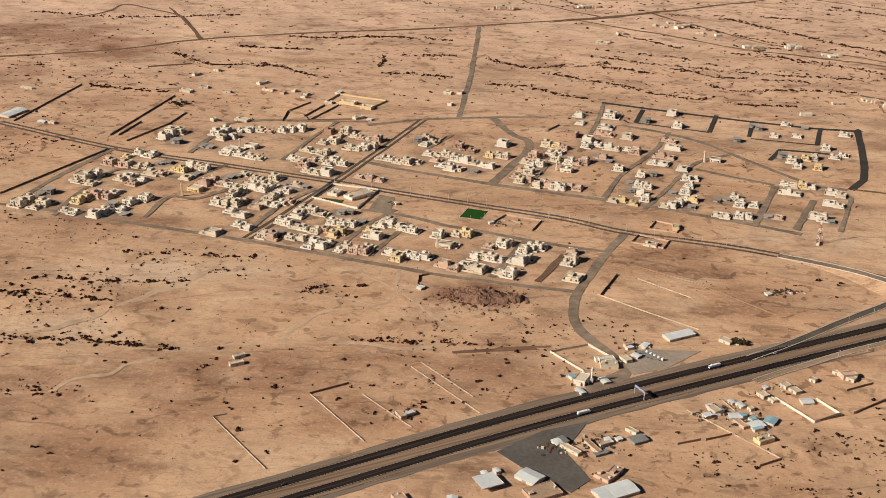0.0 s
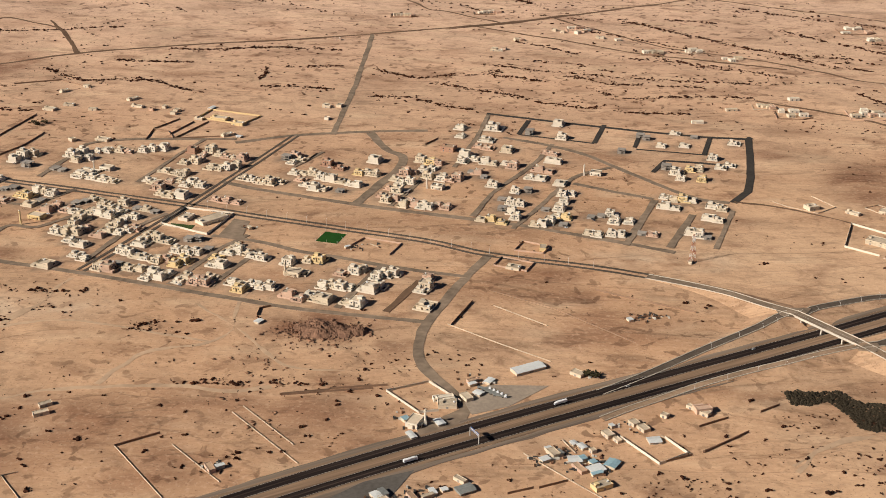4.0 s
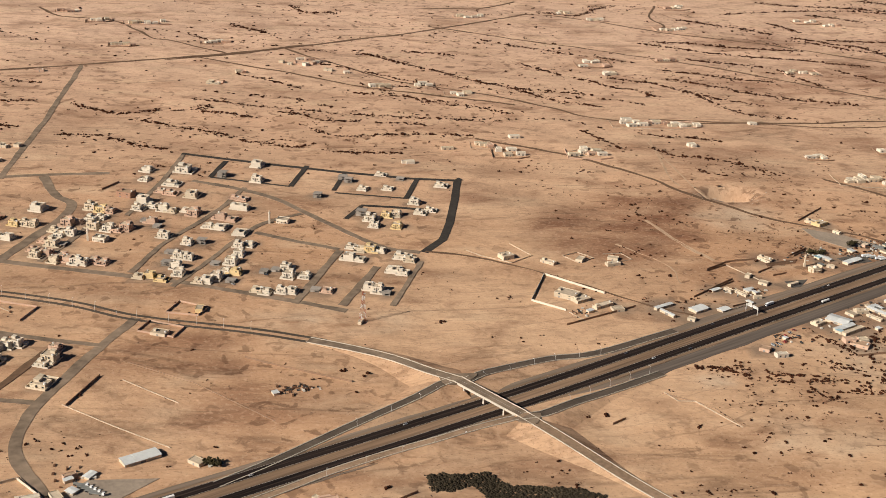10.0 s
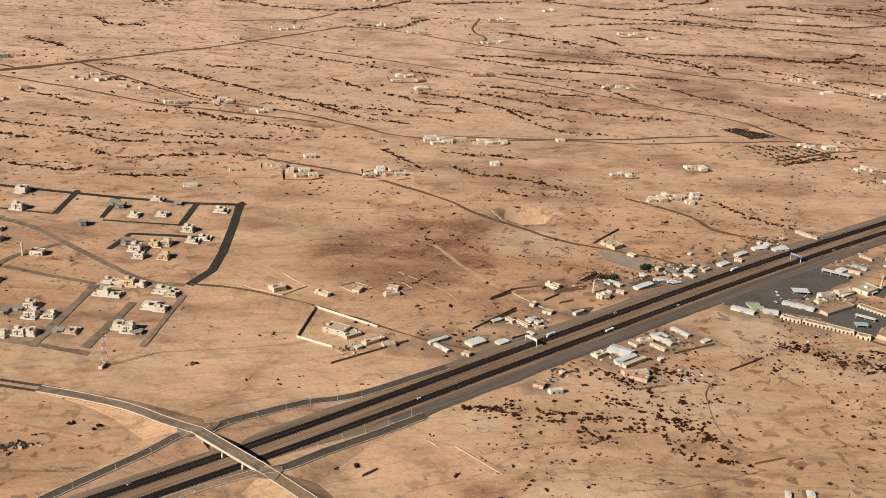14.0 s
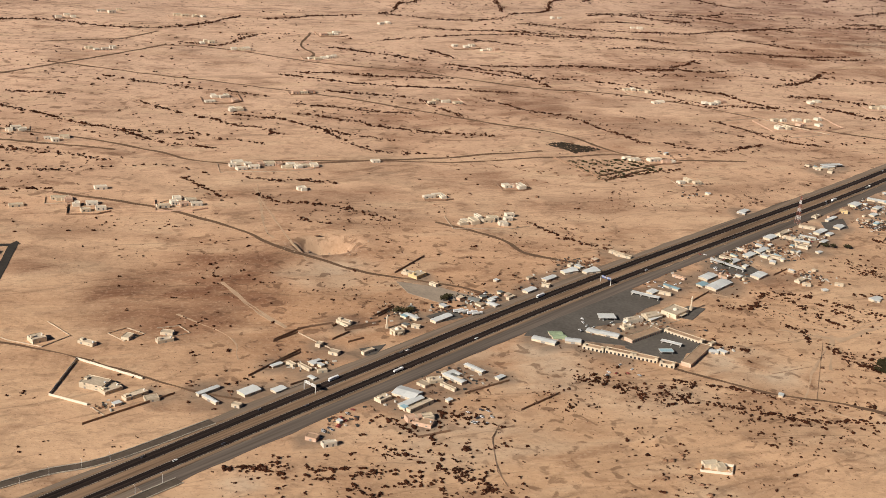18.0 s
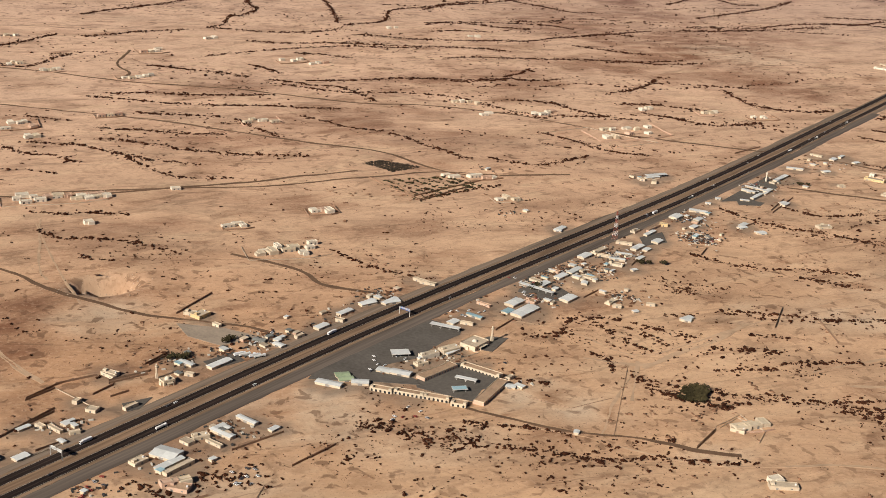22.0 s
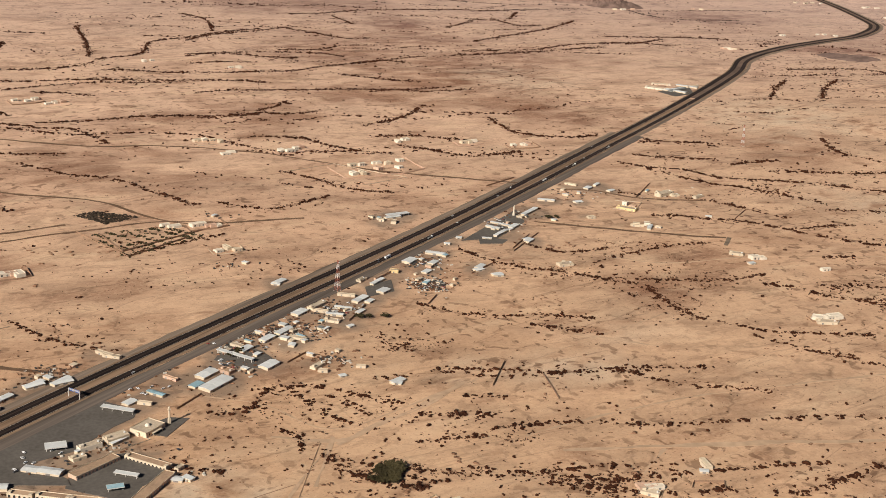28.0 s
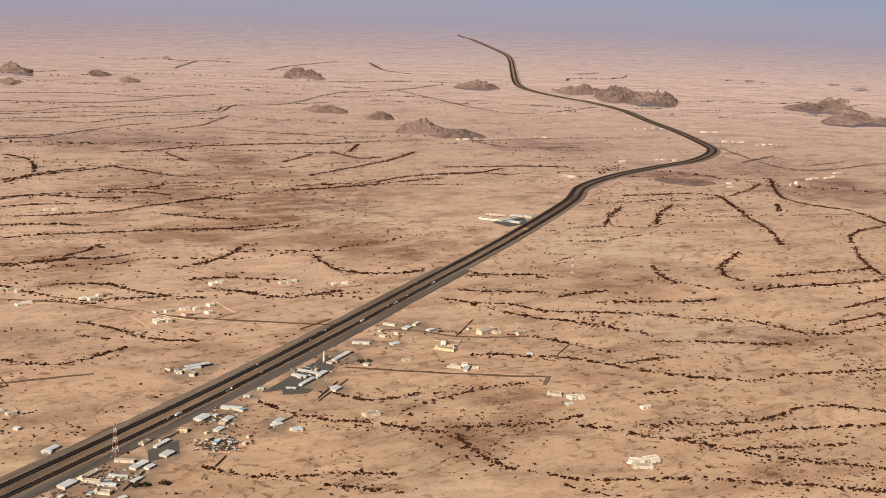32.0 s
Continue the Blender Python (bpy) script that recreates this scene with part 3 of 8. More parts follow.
VILLAS_D = [(-245, 1351, 9, "c1"), (-235, 1341, 11, "c2"), (-228, 1352, 9, "p1"), (-198, 1365, 11, "c1"), (-202, 1345, 10, "c1"), (-209, 1332, 10, "p1"), (-190, 1340, 9, "w1"), (-183, 1347, 9, "w1"), (-175, 1351, 9, "p1"), (-222, 1307, 11, "w1"), (-222, 1280, 9, "w1"), (-211, 1272, 9, "w1"), (-237, 1320, 9, "w1")]
VILLAS_E = [(-271, 1611, 9, "w1"), (-260, 1612, 11, "w1"), (-244, 1613, 10, "c1"), (-233, 1609, 9, "p1"), (-215, 1612, 9, "w2"), (-204, 1616, 10, "w2"), (-191, 1619, 11, "w2"), (-272, 1520, 11, "w1"), (-256, 1512, 11, "w1"), (-241, 1504, 11, "w1"), (-231, 1500, 9, "c1"), (-153, 1609, 10, "r2"), (-131, 1613, 11, "c2"), (-118, 1596, 10, "c1"), (-109, 1588, 9, "p1"), (-157, 1566, 10, "c1"), (-144, 1571, 12, "c2"), (-139, 1595, 9, "p1"), (-88, 1579, 11, "p2"), (-98, 1584, 9, "c1"), (-122, 1549, 10, "c1"), (-112, 1545, 10, "c1"), (-102, 1546, 10, "w2"), (-92, 1551, 10, "c2")]
VILLAS_F = [(-189, 1503, 9, "w1"), (-179, 1495, 10, "c1"), (-174, 1535, 10, "c1"), (-162, 1529, 9, "c1"), (-151, 1525, 10, "c2"), (-172, 1476, 12, "p2"), (-163, 1500, 9, "p1"), (-153, 1503, 9, "c1"), (-144, 1486, 9, "w1"), (-136, 1493, 11, "w2"), (-125, 1483, 9, "w2"), (-166, 1458, 10, "c1"), (-154, 1450, 10, "c1"), (-142, 1449, 12, "w2"), (-102, 1439, 9, "p1"), (-89, 1436, 10, "p1"), (-77, 1429, 9, "p1")]
VILLAS_G = [(-156, 1333, 9, "c1"), (-146, 1321, 11, "c2"), (-136, 1316, 9, "c1"), (-162, 1310, 12, "w1"), (-158, 1320, 9, "c2"), (-177, 1289, 9, "w2"), (-169, 1284, 9, "w2"), (-158, 1275, 9, "c1"), (-150, 1272, 9, "w1"), (-175, 1258, 9, "g1"), (-113, 1319, 9, "g2"), (-104, 1320, 9, "g2"), (-121, 1290, 9, "w2"), (-110, 1286, 9, "w2"), (-100, 1286, 9, "w2"), (-191, 1248, 9, "c2"), (-181, 1245, 11, "p2"), (-162, 1246, 9, "c1"), (-150, 1245, 9, "c1"), (-137, 1265, 9, "c2"), (-127, 1268, 9, "p2"), (-118, 1255, 9, "y2"), (-110, 1263, 9, "y2"), (-140, 1224, 9, "w1"), (-135, 1235, 9, "w2"), (-127, 1223, 9, "w2"), (-121, 1233, 9, "w1"), (-90, 1294, 9, "g1")]
VILLAS_H = [(-107, 1214, 9, "w1"), (-100, 1220, 9, "c2"), (-91, 1213, 9, "p2"), (-82, 1210, 9, "p2"), (-79, 1224, 9, "c1"), (-78, 1257, 10, "w1"), (-71, 1252, 9, "w2"), (-79, 1271, 9, "y1"), (-67, 1285, 9, "w1"), (-58, 1288, 9, "w2"), (-50, 1286, 9, "c1"), (-62, 1302, 9, "c1"), (-43, 1276, 9, "w1"), (-33, 1270, 9, "w2"), (-55, 1212, 9, "w1"), (-45, 1205, 9, "c1"), (-47, 1194, 10, "y2"), (-36, 1208, 9, "w1"), (-27, 1201, 9, "w1"), (-18, 1200, 9, "w2"), (-5, 1260, 10, "w2"), (14, 1264, 9, "c1"), (25, 1264, 11, "y2"), (2, 1181, 10, "p2"), (12, 1174, 9, "p1"), (22, 1182, 9, "w1"), (36, 1170, 11, "c2"), (28, 1174, 9, "c1"), (9, 1234, 9, "c1")]
VILLAS_I = [(33, 1203, 9, "w2"), (42, 1203, 9, "c2"), (50, 1199, 9, "w2"), (58, 1199, 9, "w1"), (48, 1232, 9, "p1"), (62, 1237, 11, "w2"), (69, 1240, 9, "c2"), (84, 1223, 9, "w2"), (92, 1228, 9, "w2"), (100, 1230, 9, "w2"), (78, 1193, 12, "w2"), (86, 1201, 9, "w2"), (59, 1164, 9, "c1"), (67, 1162, 11, "w2"), (134, 1218, 9, "p2"), (132, 1199, 11, "c2"), (126, 1191, 9, "w1"), (130, 1155, 13, "c1")]
VILLAS_J = [(-79, 1512, 9, "c1"), (-68, 1504, 10, "w1"), (-57, 1496, 10, "c1"), (-47, 1494, 11, "c2"), (-36, 1497, 9, "c1"), (-34, 1580, 11, "g2"), (-24, 1590, 10, "p2"), (-26, 1567, 9, "w1"), (-16, 1577, 9, "c1"), (-20, 1529, 10, "w1"), (-9, 1527, 9, "c1"), (2, 1525, 10, "c2"), (13, 1511, 10, "w2"), (25, 1503, 11, "w2"), (-12, 1505, 9, "p1"), (-3, 1486, 9, "w1"), (7, 1474, 11, "w2"), (17, 1473, 9, "c1"), (36, 1497, 10, "c1"), (48, 1489, 9, "w1"), (56, 1485, 9, "w2"), (37, 1466, 9, "g1"), (18, 1558, 11, "r2"), (34, 1545, 10, "r1"), (75, 1571, 12, "w2"), (57, 1526, 10, "y2"), (68, 1525, 9, "c2"), (76, 1523, 9, "c2")]
VILLAS_K = [(112, 1525, 11, "p2"), (122, 1530, 9, "p1"), (101, 1505, 10, "c1"), (107, 1493, 9, "w1"), (118, 1495, 10, "w2"), (94, 1475, 9, "p1"), (103, 1465, 11, "c2"), (113, 1464, 9, "g1"), (86, 1450, 9, "p1"), (90, 1434, 9, "c2"), (101, 1439, 9, "p2"), (132, 1572, 11, "c2"), (144, 1566, 10, "y2"), (153, 1562, 9, "p2"), (135, 1538, 11, "w1"), (145, 1543, 9, "w1"), (139, 1514, 11, "c2"), (156, 1508, 10, "w2"), (164, 1504, 9, "p1"), (174, 1509, 11, "p2"), (185, 1673, 9, "w1"), (110, 1420, 9, "c2"), (117, 1426, 9, "p2"), (124, 1420, 9, "p2"), (131, 1415, 9, "w2"), (138, 1412, 9, "w2"), (148, 1420, 9, "p1"), (158, 1414, 9, "p1")]
VILLAS_L = [(187, 1594, 11, "w2"), (182, 1570, 9, "w2"), (198, 1578, 10, "w1"), (211, 1567, 10, "w2"), (220, 1561, 9, "c1"), (192, 1532, 9, "g1"), (200, 1528, 9, "p2"), (216, 1622, 10, "p1"), (205, 1629, 9, "p1"), (216, 1655, 13, "w1"), (229, 1705, 15, "w2"), (186, 1708, 11, "w1"), (241, 1612, 13, "c2"), (244, 1553, 11, "p2"), (236, 1562, 9, "w1"), (290, 1603, 10, "p1"), (298, 1598, 9, "p1"), (290, 1570, 9, "w2"), (299, 1566, 9, "w2"), (274, 1537, 10, "p2"), (285, 1531, 9, "p1"), (260, 1512, 9, "w1"), (273, 1507, 11, "w1"), (214, 1484, 11, "w2"), (206, 1514, 9, "g1")]
VILLAS_M = [(239, 1463, 9, "w2"), (254, 1464, 9, "g2"), (222, 1438, 9, "g1"), (231, 1426, 9, "w2"), (241, 1421, 9, "w2"), (220, 1406, 9, "g2"), (230, 1398, 9, "w2"), (233, 1381, 9, "w2"), (205, 1376, 9, "y2"), (195, 1375, 9, "c1"), (216, 1367, 9, "y1"), (294, 1489, 11, "w1"), (292, 1452, 9, "w2"), (303, 1456, 9, "w1"), (292, 1430, 9, "w2"), (284, 1408, 10, "w2"), (268, 1405, 9, "g1"), (288, 1380, 9, "y2"), (278, 1383, 9, "w1"), (260, 1360, 9, "w2"), (269, 1368, 9, "w2"), (252, 1360, 9, "c1"), (283, 1360, 9, "g1")]
VILLAS_N = [(316, 1382, 9, "g1"), (328, 1386, 9, "g1"), (338, 1390, 9, "w2"), (340, 1370, 10, "w2"), (356, 1369, 9, "w1"), (308, 1335, 9, "c1"), (316, 1332, 9, "w1"), (331, 1331, 9, "w2"), (341, 1330, 9, "w2"), (364, 1334, 9, "g1"), (375, 1331, 9, "p1"), (409, 1444, 9, "w1"), (418, 1437, 9, "c1"), (428, 1434, 10, "y2"), (438, 1432, 9, "w1"), (404, 1413, 10, "w2"), (414, 1408, 9, "w1"), (458, 1414, 12, "w1"), (466, 1405, 9, "c1"), (445, 1378, 11, "w1"), (454, 1371, 9, "w1"), (416, 1335, 10, "w2"), (424, 1329, 9, "w2"), (431, 1322, 9, "g1")]
VILLAS_O = [(318, 1722, 11, "w2"), (276, 1684, 11, "g2"), (316, 1664, 11, "w2"), (420, 1670, 10, "g2"), (426, 1660, 9, "g2"), (467, 1684, 9, "w1"), (440, 1631, 9, "w1"), (470, 1631, 10, "w1"), (490, 1667, 9, "g1"), (535, 1640, 10, "w1"), (385, 1606, 9, "g2"), (430, 1544, 11, "g2"), (438, 1527, 11, "w2"), (440, 1506, 9, "w2"), (457, 1537, 9, "y2"), (469, 1540, 9, "c2"), (465, 1503, 9, "y2"), (495, 1580, 10, "w2"), (496, 1546, 9, "w1"), (509, 1554, 9, "w1")]
VILLA_BLOCKS = [VILLAS_A, VILLAS_B, VILLAS_C, VILLAS_D, VILLAS_E, VILLAS_F, VILLAS_G, VILLAS_H, VILLAS_I, VILLAS_J, VILLAS_K, VILLAS_L, VILLAS_M, VILLAS_N, VILLAS_O]
SHEDS_1 = [(-609, 1792, 22, 5, -12, "C"), (-525, 1628, 11, 6, -10, "C"), (-539, 1632, 13, 10, -20, "M"), (-320, 1657, 25, 9, 35, "C"), (-590, 1668, 41, 23, 54, "M"), (-318, 1791, 12, 8, 4, "C"), (-377, 1792, 19, 13, -23, "C"), (-356, 1813, 16, 10, 4, "C"), (-379, 1882, 15, 8, 44, "C"), (-350, 1910, 25, 9, -20, "C"), (-27, 765, 10, 13, 10, "T"), (-31, 882, 12, 6, -65, "T"), (-175, 965, 13, 6, 27, "C"), (-175, 979, 11, 6, 32, "C"), (-21, 1125, 7, 8, -34, "M"), (-98, 1376, 35, 18, 32, "V")]
SHEDS_2 = [(-126, 1382, 17, 14, 52, "V"), (-275, 1656, 20, 12, -27, "C"), (-103, 1669, 8, 8, -15, "M"), (-119, 1676, 16, 10, 22, "C"), (-110, 1724, 18, 13, -24, "Y"), (-166, 1747, 13, 8, -21, "C"), (-138, 1747, 25, 14, -31, "Y"), (-205, 1780, 28, 13, 50, "C"), (-228, 1795, 31, 10, 55, "C"), (-156, 1798, 15, 8, 57, "M"), (-260, 1806, 19, 8, -24, "C"), (-273, 1842, 19, 10, 34, "C"), (-2, 2208, 13, 10, 5, "T"), (10, 765, 9, 10, -16, "M"), (75, 777, 26, 20, 18, "T"), (128, 780, 34, 20, 14, "M")]
SHEDS_3 = [(36, 787, 17, 17, 17, "P"), (67, 796, 19, 18, -30, "M"), (122, 799, 14, 10, -31, "T"), (34, 800, 5, 6, 19, "M"), (43, 804, 5, 6, 10, "M"), (131, 806, 9, 13, -19, "T"), (123, 831, 13, 5, 20, "G"), (100, 836, 21, 6, -39, "C"), (118, 839, 20, 5, -71, "T"), (139, 852, 5, 5, 45, "M"), (154, 852, 14, 12, 19, "G"), (252, 855, 15, 10, 26, "Y"), (151, 864, 11, 5, -36, "C"), (251, 877, 13, 12, 30, "M"), (239, 878, 14, 6, -41, "T"), (264, 884, 11, 12, -18, "B")]
SHEDS_4 = [(237, 890, 11, 10, -11, "M"), (222, 899, 11, 8, -46, "C"), (252, 902, 5, 5, -41, "C"), (245, 908, 8, 6, -41, "M"), (239, 913, 6, 5, -44, "M"), (273, 917, 7, 5, -55, "C"), (267, 925, 10, 8, -47, "C"), (116, 926, 11, 6, -61, "M"), (296, 934, 10, 8, -59, "C"), (290, 942, 8, 8, -69, "C"), (138, 945, 8, 10, 16, "M"), (145, 973, 16, 13, -16, "C"), (161, 984, 12, 8, -50, "C"), (171, 991, 8, 8, -30, "M"), (167, 1011, 10, 5, 15, "T"), (181, 1011, 7, 10, -18, "M")]
SHEDS_5 = [(256, 1023, 12, 9, -31, "C"), (215, 1032, 31, 14, 47, "M"), (220, 1245, 15, 12, -21, "C"), (254, 1293, 12, 8, -90, "Y"), (167, 1616, 18, 17, -29, "R"), (8, 1748, 23, 6, -19, "C"), (3, 1805, 13, 8, -22, "C"), (12, 1811, 35, 6, -17, "C"), (262, 2128, 22, 9, 2, "C"), (260, 2132, 25, 6, -24, "C"), (267, 2138, 27, 8, -14, "C"), (301, 916, 11, 10, -3, "M"), (316, 953, 6, 6, -29, "C"), (349, 956, 8, 8, -28, "C"), (340, 966, 8, 5, -39, "C"), (400, 1257, 9, 4, -116, "C")]
SHEDS_6 = [(568, 1408, 14, 14, 21, "D"), (445, 2218, 15, 8, -26, "C"), (413, 2258, 38, 8, 32, "C"), (388, 2262, 50, 8, -16, "C"), (889, 981, 5, 8, -27, "M"), (760, 1176, 10, 9, -24, "T"), (854, 1179, 17, 12, -25, "T"), (861, 1208, 30, 6, 20, "C"), (856, 1216, 28, 8, 23, "M"), (835, 1228, 14, 10, 25, "C"), (858, 1232, 23, 20, -40, "M"), (897, 1236, 18, 4, -48, "C"), (714, 1243, 8, 6, -31, "C"), (878, 1246, 11, 9, -46, "C"), (890, 1251, 14, 9, -10, "C"), (695, 1258, 20, 4, -43, "M")]
SHEDS_7 = [(754, 1264, 13, 9, 12, "M"), (729, 1266, 19, 13, 30, "M"), (649, 1271, 12, 10, -5, "C"), (696, 1274, 24, 5, 38, "M"), (787, 1279, 8, 5, -57, "M"), (637, 1280, 23, 8, 35, "C"), (799, 1290, 9, 4, -13, "C"), (619, 1295, 18, 12, 19, "C"), (786, 1301, 17, 4, -54, "C"), (608, 1306, 23, 18, -38, "D"), (776, 1309, 10, 5, -49, "C"), (763, 1311, 13, 5, 33, "M"), (850, 1320, 14, 5, 18, "C"), (820, 1325, 10, 9, -30, "C"), (811, 1344, 6, 8, -33, "C"), (677, 1383, 16, 8, 12, "C")]
SHEDS_8 = [(846, 1385, 17, 5, -42, "C"), (848, 1389, 16, 8, -40, "C"), (610, 1392, 17, 8, -43, "C"), (646, 1397, 9, 12, -35, "C"), (682, 1399, 12, 9, -26, "C"), (907, 979, 7, 8, -21, "M"), (1185, 1158, 5, 6, -45, "M"), (949, 1244, 10, 6, 9, "M"), (908, 1250, 25, 8, -55, "M"), (914, 1259, 8, 5, -43, "M"), (933, 1265, 23, 6, -47, "M"), (912, 1365, 9, 5, -24, "C"), (943, 1378, 27, 9, 38, "M"), (916, 1388, 18, 6, -48, "M"), (1189, 1400, 13, 10, 14, "M")]
SHEDS_9 = [(1007, 1401, 13, 8, -67, "M"), (907, 1405, 9, 6, -4, "M"), (1032, 1414, 11, 5, 23, "C"), (993, 1417, 13, 8, -25, "G"), (1060, 1429, 17, 9, 14, "M"), (1083, 1438, 9, 6, -37, "C"), (1095, 1456, 20, 8, 29, "M"), (966, 1464, 10, 5, -41, "C"), (1152, 1466, 17, 8, -10, "M"), (1150, 1469, 23, 8, 15, "M"), (1126, 1471, 20, 10, 2, "M"), (1129, 1474, 17, 8, 15, "M"), (958, 1493, 17, 14, 31, "Y"), (951, 1500, 15, 9, -41, "C"), (1290, 1021, 24, 10, -27, "C"), (1495, 1059, 16, 10, -55, "C")]
SHEDS_10 = [(1319, 1113, 13, 12, -53, "C"), (1423, 1330, 10, 8, -46, "M"), (1425, 1333, 16, 9, 15, "M"), (1386, 1369, 7, 6, 0, "M"), (1412, 1379, 10, 5, -34, "C"), (1374, 1386, 10, 5, -34, "C"), (1200, 1392, 14, 4, -33, "C"), (1375, 1398, 18, 8, 26, "C"), (1272, 1402, 37, 17, 23, "M"), (1216, 1406, 20, 6, -47, "B"), (1255, 1408, 14, 10, 27, "B"), (1334, 1419, 21, 14, 10, "M"), (1292, 1424, 14, 10, -59, "T"), (1273, 1426, 23, 14, 32, "M"), (1240, 1432, 17, 4, -48, "T"), (1314, 1452, 43, 5, -47, "P")]
SHEDS_11 = [(1376, 1454, 8, 9, -27, "M"), (1330, 1464, 18, 10, 15, "M"), (1389, 1467, 20, 6, -40, "C"), (1453, 1472, 8, 6, 1, "M"), (1327, 1476, 15, 6, -57, "C"), (1361, 1479, 19, 10, 22, "M"), (1385, 1490, 25, 9, 23, "M"), (1443, 1494, 18, 9, -39, "C"), (1363, 1494, 11, 6, -43, "T"), (1483, 1504, 15, 6, 28, "M"), (1210, 1504, 19, 6, -39, "C"), (1454, 1508, 20, 6, -30, "M"), (1206, 1512, 22, 5, -48, "C"), (1472, 1521, 21, 5, -35, "M"), (1446, 1523, 17, 5, -40, "C"), (1423, 1529, 20, 12, 24, "M")]
SHEDS_12 = [(1450, 1540, 29, 9, 12, "C"), (1494, 1554, 21, 5, -30, "C"), (1440, 1619, 11, 6, -35, "M"), (1447, 1624, 18, 9, 13, "M"), (1558, 1063, 8, 6, -41, "M"), (1508, 1527, 12, 8, 19, "M"), (1784, 1531, 20, 12, -7, "C"), (1789, 1534, 13, 8, -49, "C"), (1501, 1536, 24, 10, 17, "M"), (1690, 1537, 11, 9, -25, "M"), (1689, 1540, 14, 8, -3, "M"), (1538, 1548, 16, 12, 18, "M"), (1678, 1562, 14, 9, -8, "M"), (1685, 1569, 18, 9, 11, "M"), (1547, 1577, 26, 6, 7, "M"), (1618, 1583, 14, 9, 18, "M")]
SHEDS_13 = [(1534, 1590, 14, 8, 6, "C"), (1564, 1593, 36, 4, 18, "T"), (1583, 1599, 11, 6, -24, "Y"), (1643, 1607, 15, 10, 25, "M"), (1620, 1624, 20, 14, 17, "M"), (1664, 1635, 26, 10, -40, "M"), (1759, 1659, 13, 5, -23, "M"), (1699, 1661, 8, 6, -30, "M"), (1788, 1669, 36, 6, 41, "M"), (1727, 1676, 8, 8, -29, "M"), (1793, 1693, 22, 8, -58, "M"), (1679, 1774, 32, 5, -26, "C"), (1695, 1786, 25, 8, -12, "M"), (1705, 1791, 34, 8, -16, "P"), (1934, 1255, 23, 12, -34, "C"), (2007, 1437, 10, 8, -12, "M")]
SHEDS_14 = [(2017, 1473, 19, 10, -45, "C"), (2004, 1604, 9, 5, -57, "C"), (1992, 1608, 23, 6, 40, "M"), (1990, 1622, 31, 6, -42, "C"), (1982, 1622, 19, 5, -40, "C"), (1802, 1627, 17, 9, 19, "M"), (1804, 1634, 12, 8, 1, "M"), (1946, 1676, 11, 8, -10, "C"), (1821, 1686, 20, 9, 12, "M"), (2022, 1689, 30, 13, -58, "Y"), (2035, 1700, 30, 12, -66, "C"), (1811, 1702, 31, 5, -49, "M"), (1856, 1718, 9, 8, -47, "C"), (1883, 1733, 45, 8, 34, "M"), (1979, 1745, 14, 10, -12, "M"), (1941, 1770, 26, 8, -29, "M")]
SHEDS_15 = [(2065, 1774, 14, 8, 3, "M"), (2040, 1797, 16, 10, 12, "M"), (2065, 1807, 17, 6, 12, "M"), (2030, 1824, 20, 6, -62, "C"), (2109, 1615, 9, 6, -41, "M"), (2163, 1692, 21, 9, 12, "C"), (2139, 1716, 13, 9, -9, "C"), (2127, 1726, 33, 13, 11, "D"), (2129, 1733, 21, 10, -52, "C"), (2729, 2336, 60, 14, 4, "G"), (2726, 2341, 60, 10, -3, "M"), (2788, 2351, 37, 8, -7, "C"), (3538, 2411, 16, 5, -25, "C"), (3738, 2362, 60, 5, 13, "C"), (3860, 2390, 60, 5, 6, "C"), (3929, 2385, 60, 5, 9, "C")]
SHEDS_16 = [(4032, 2428, 44, 4, 3, "C")]
HAMLETS_1 = [(889, 1901, 51, 24, -6, 13), (901, 2271, 23, 29, -3, 5), (909, 2196, 11, 11, -4, 2), (755, 1765, 23, 28, -7, 6), (650, 1771, 18, 24, -7, 4), (621, 1808, 12, 12, -7, 3), (569, 1793, 5, 5, -7, 1), (510, 1737, 5, 6, -7, 1), (585, 2132, 14, 15, -4, 3), (634, 2070, 17, 15, -5, 3), (1148, 2572, 31, 23, -1, 5), (943, 1895, 9, 13, -6, 3), (1042, 1900, 5, 8, -6, 1), (1040, 2303, 15, 15, -3, 3), (958, 2720, 15, 28, 0, 3)]
HAMLETS_2 = [(760, 2661, 26, 16, 0, 4), (1012, 2652, 19, 17, 0, 3), (976, 2994, 35, 21, 2, 4), (821, 3039, 26, 25, 2, 3), (727, 2985, 20, 24, 2, 3), (543, 2902, 20, 15, 1, 2), (1230, 2809, 23, 32, 0, 4), (1378, 2898, 16, 26, 1, 2), (909, 1799, 5, 7, -7, 1), (672, 1837, 7, 5, -6, 1), (1465, 2662, 22, 19, 0, 3), (1506, 2620, 17, 18, 0, 3), (1643, 2267, 19, 21, -3, 4), (1741, 2174, 25, 20, -3, 4), (1255, 2215, 25, 25, -3, 5)]
HAMLETS_3 = [(1191, 1775, 14, 13, -6, 3), (1073, 1745, 13, 9, -7, 3), (1416, 1869, 11, 12, -6, 2), (1459, 1858, 19, 16, -6, 4), (1442, 1756, 14, 12, -6, 3), (1808, 2024, 57, 49, -4, 9), (1939, 2166, 14, 15, -3, 2), (1102, 1652, 39, 31, -7, 9), (1805, 2961, 16, 18, -9, 2), (1947, 2835, 16, 22, -10, 2), (1640, 2188, 12, 12, -14, 2), (2041, 2114, 17, 17, -14, 3), (2112, 2055, 20, 19, -14, 3), (-7, 2659, 17, 15, 3, 4), (142, 2564, 34, 22, 3, 5)]
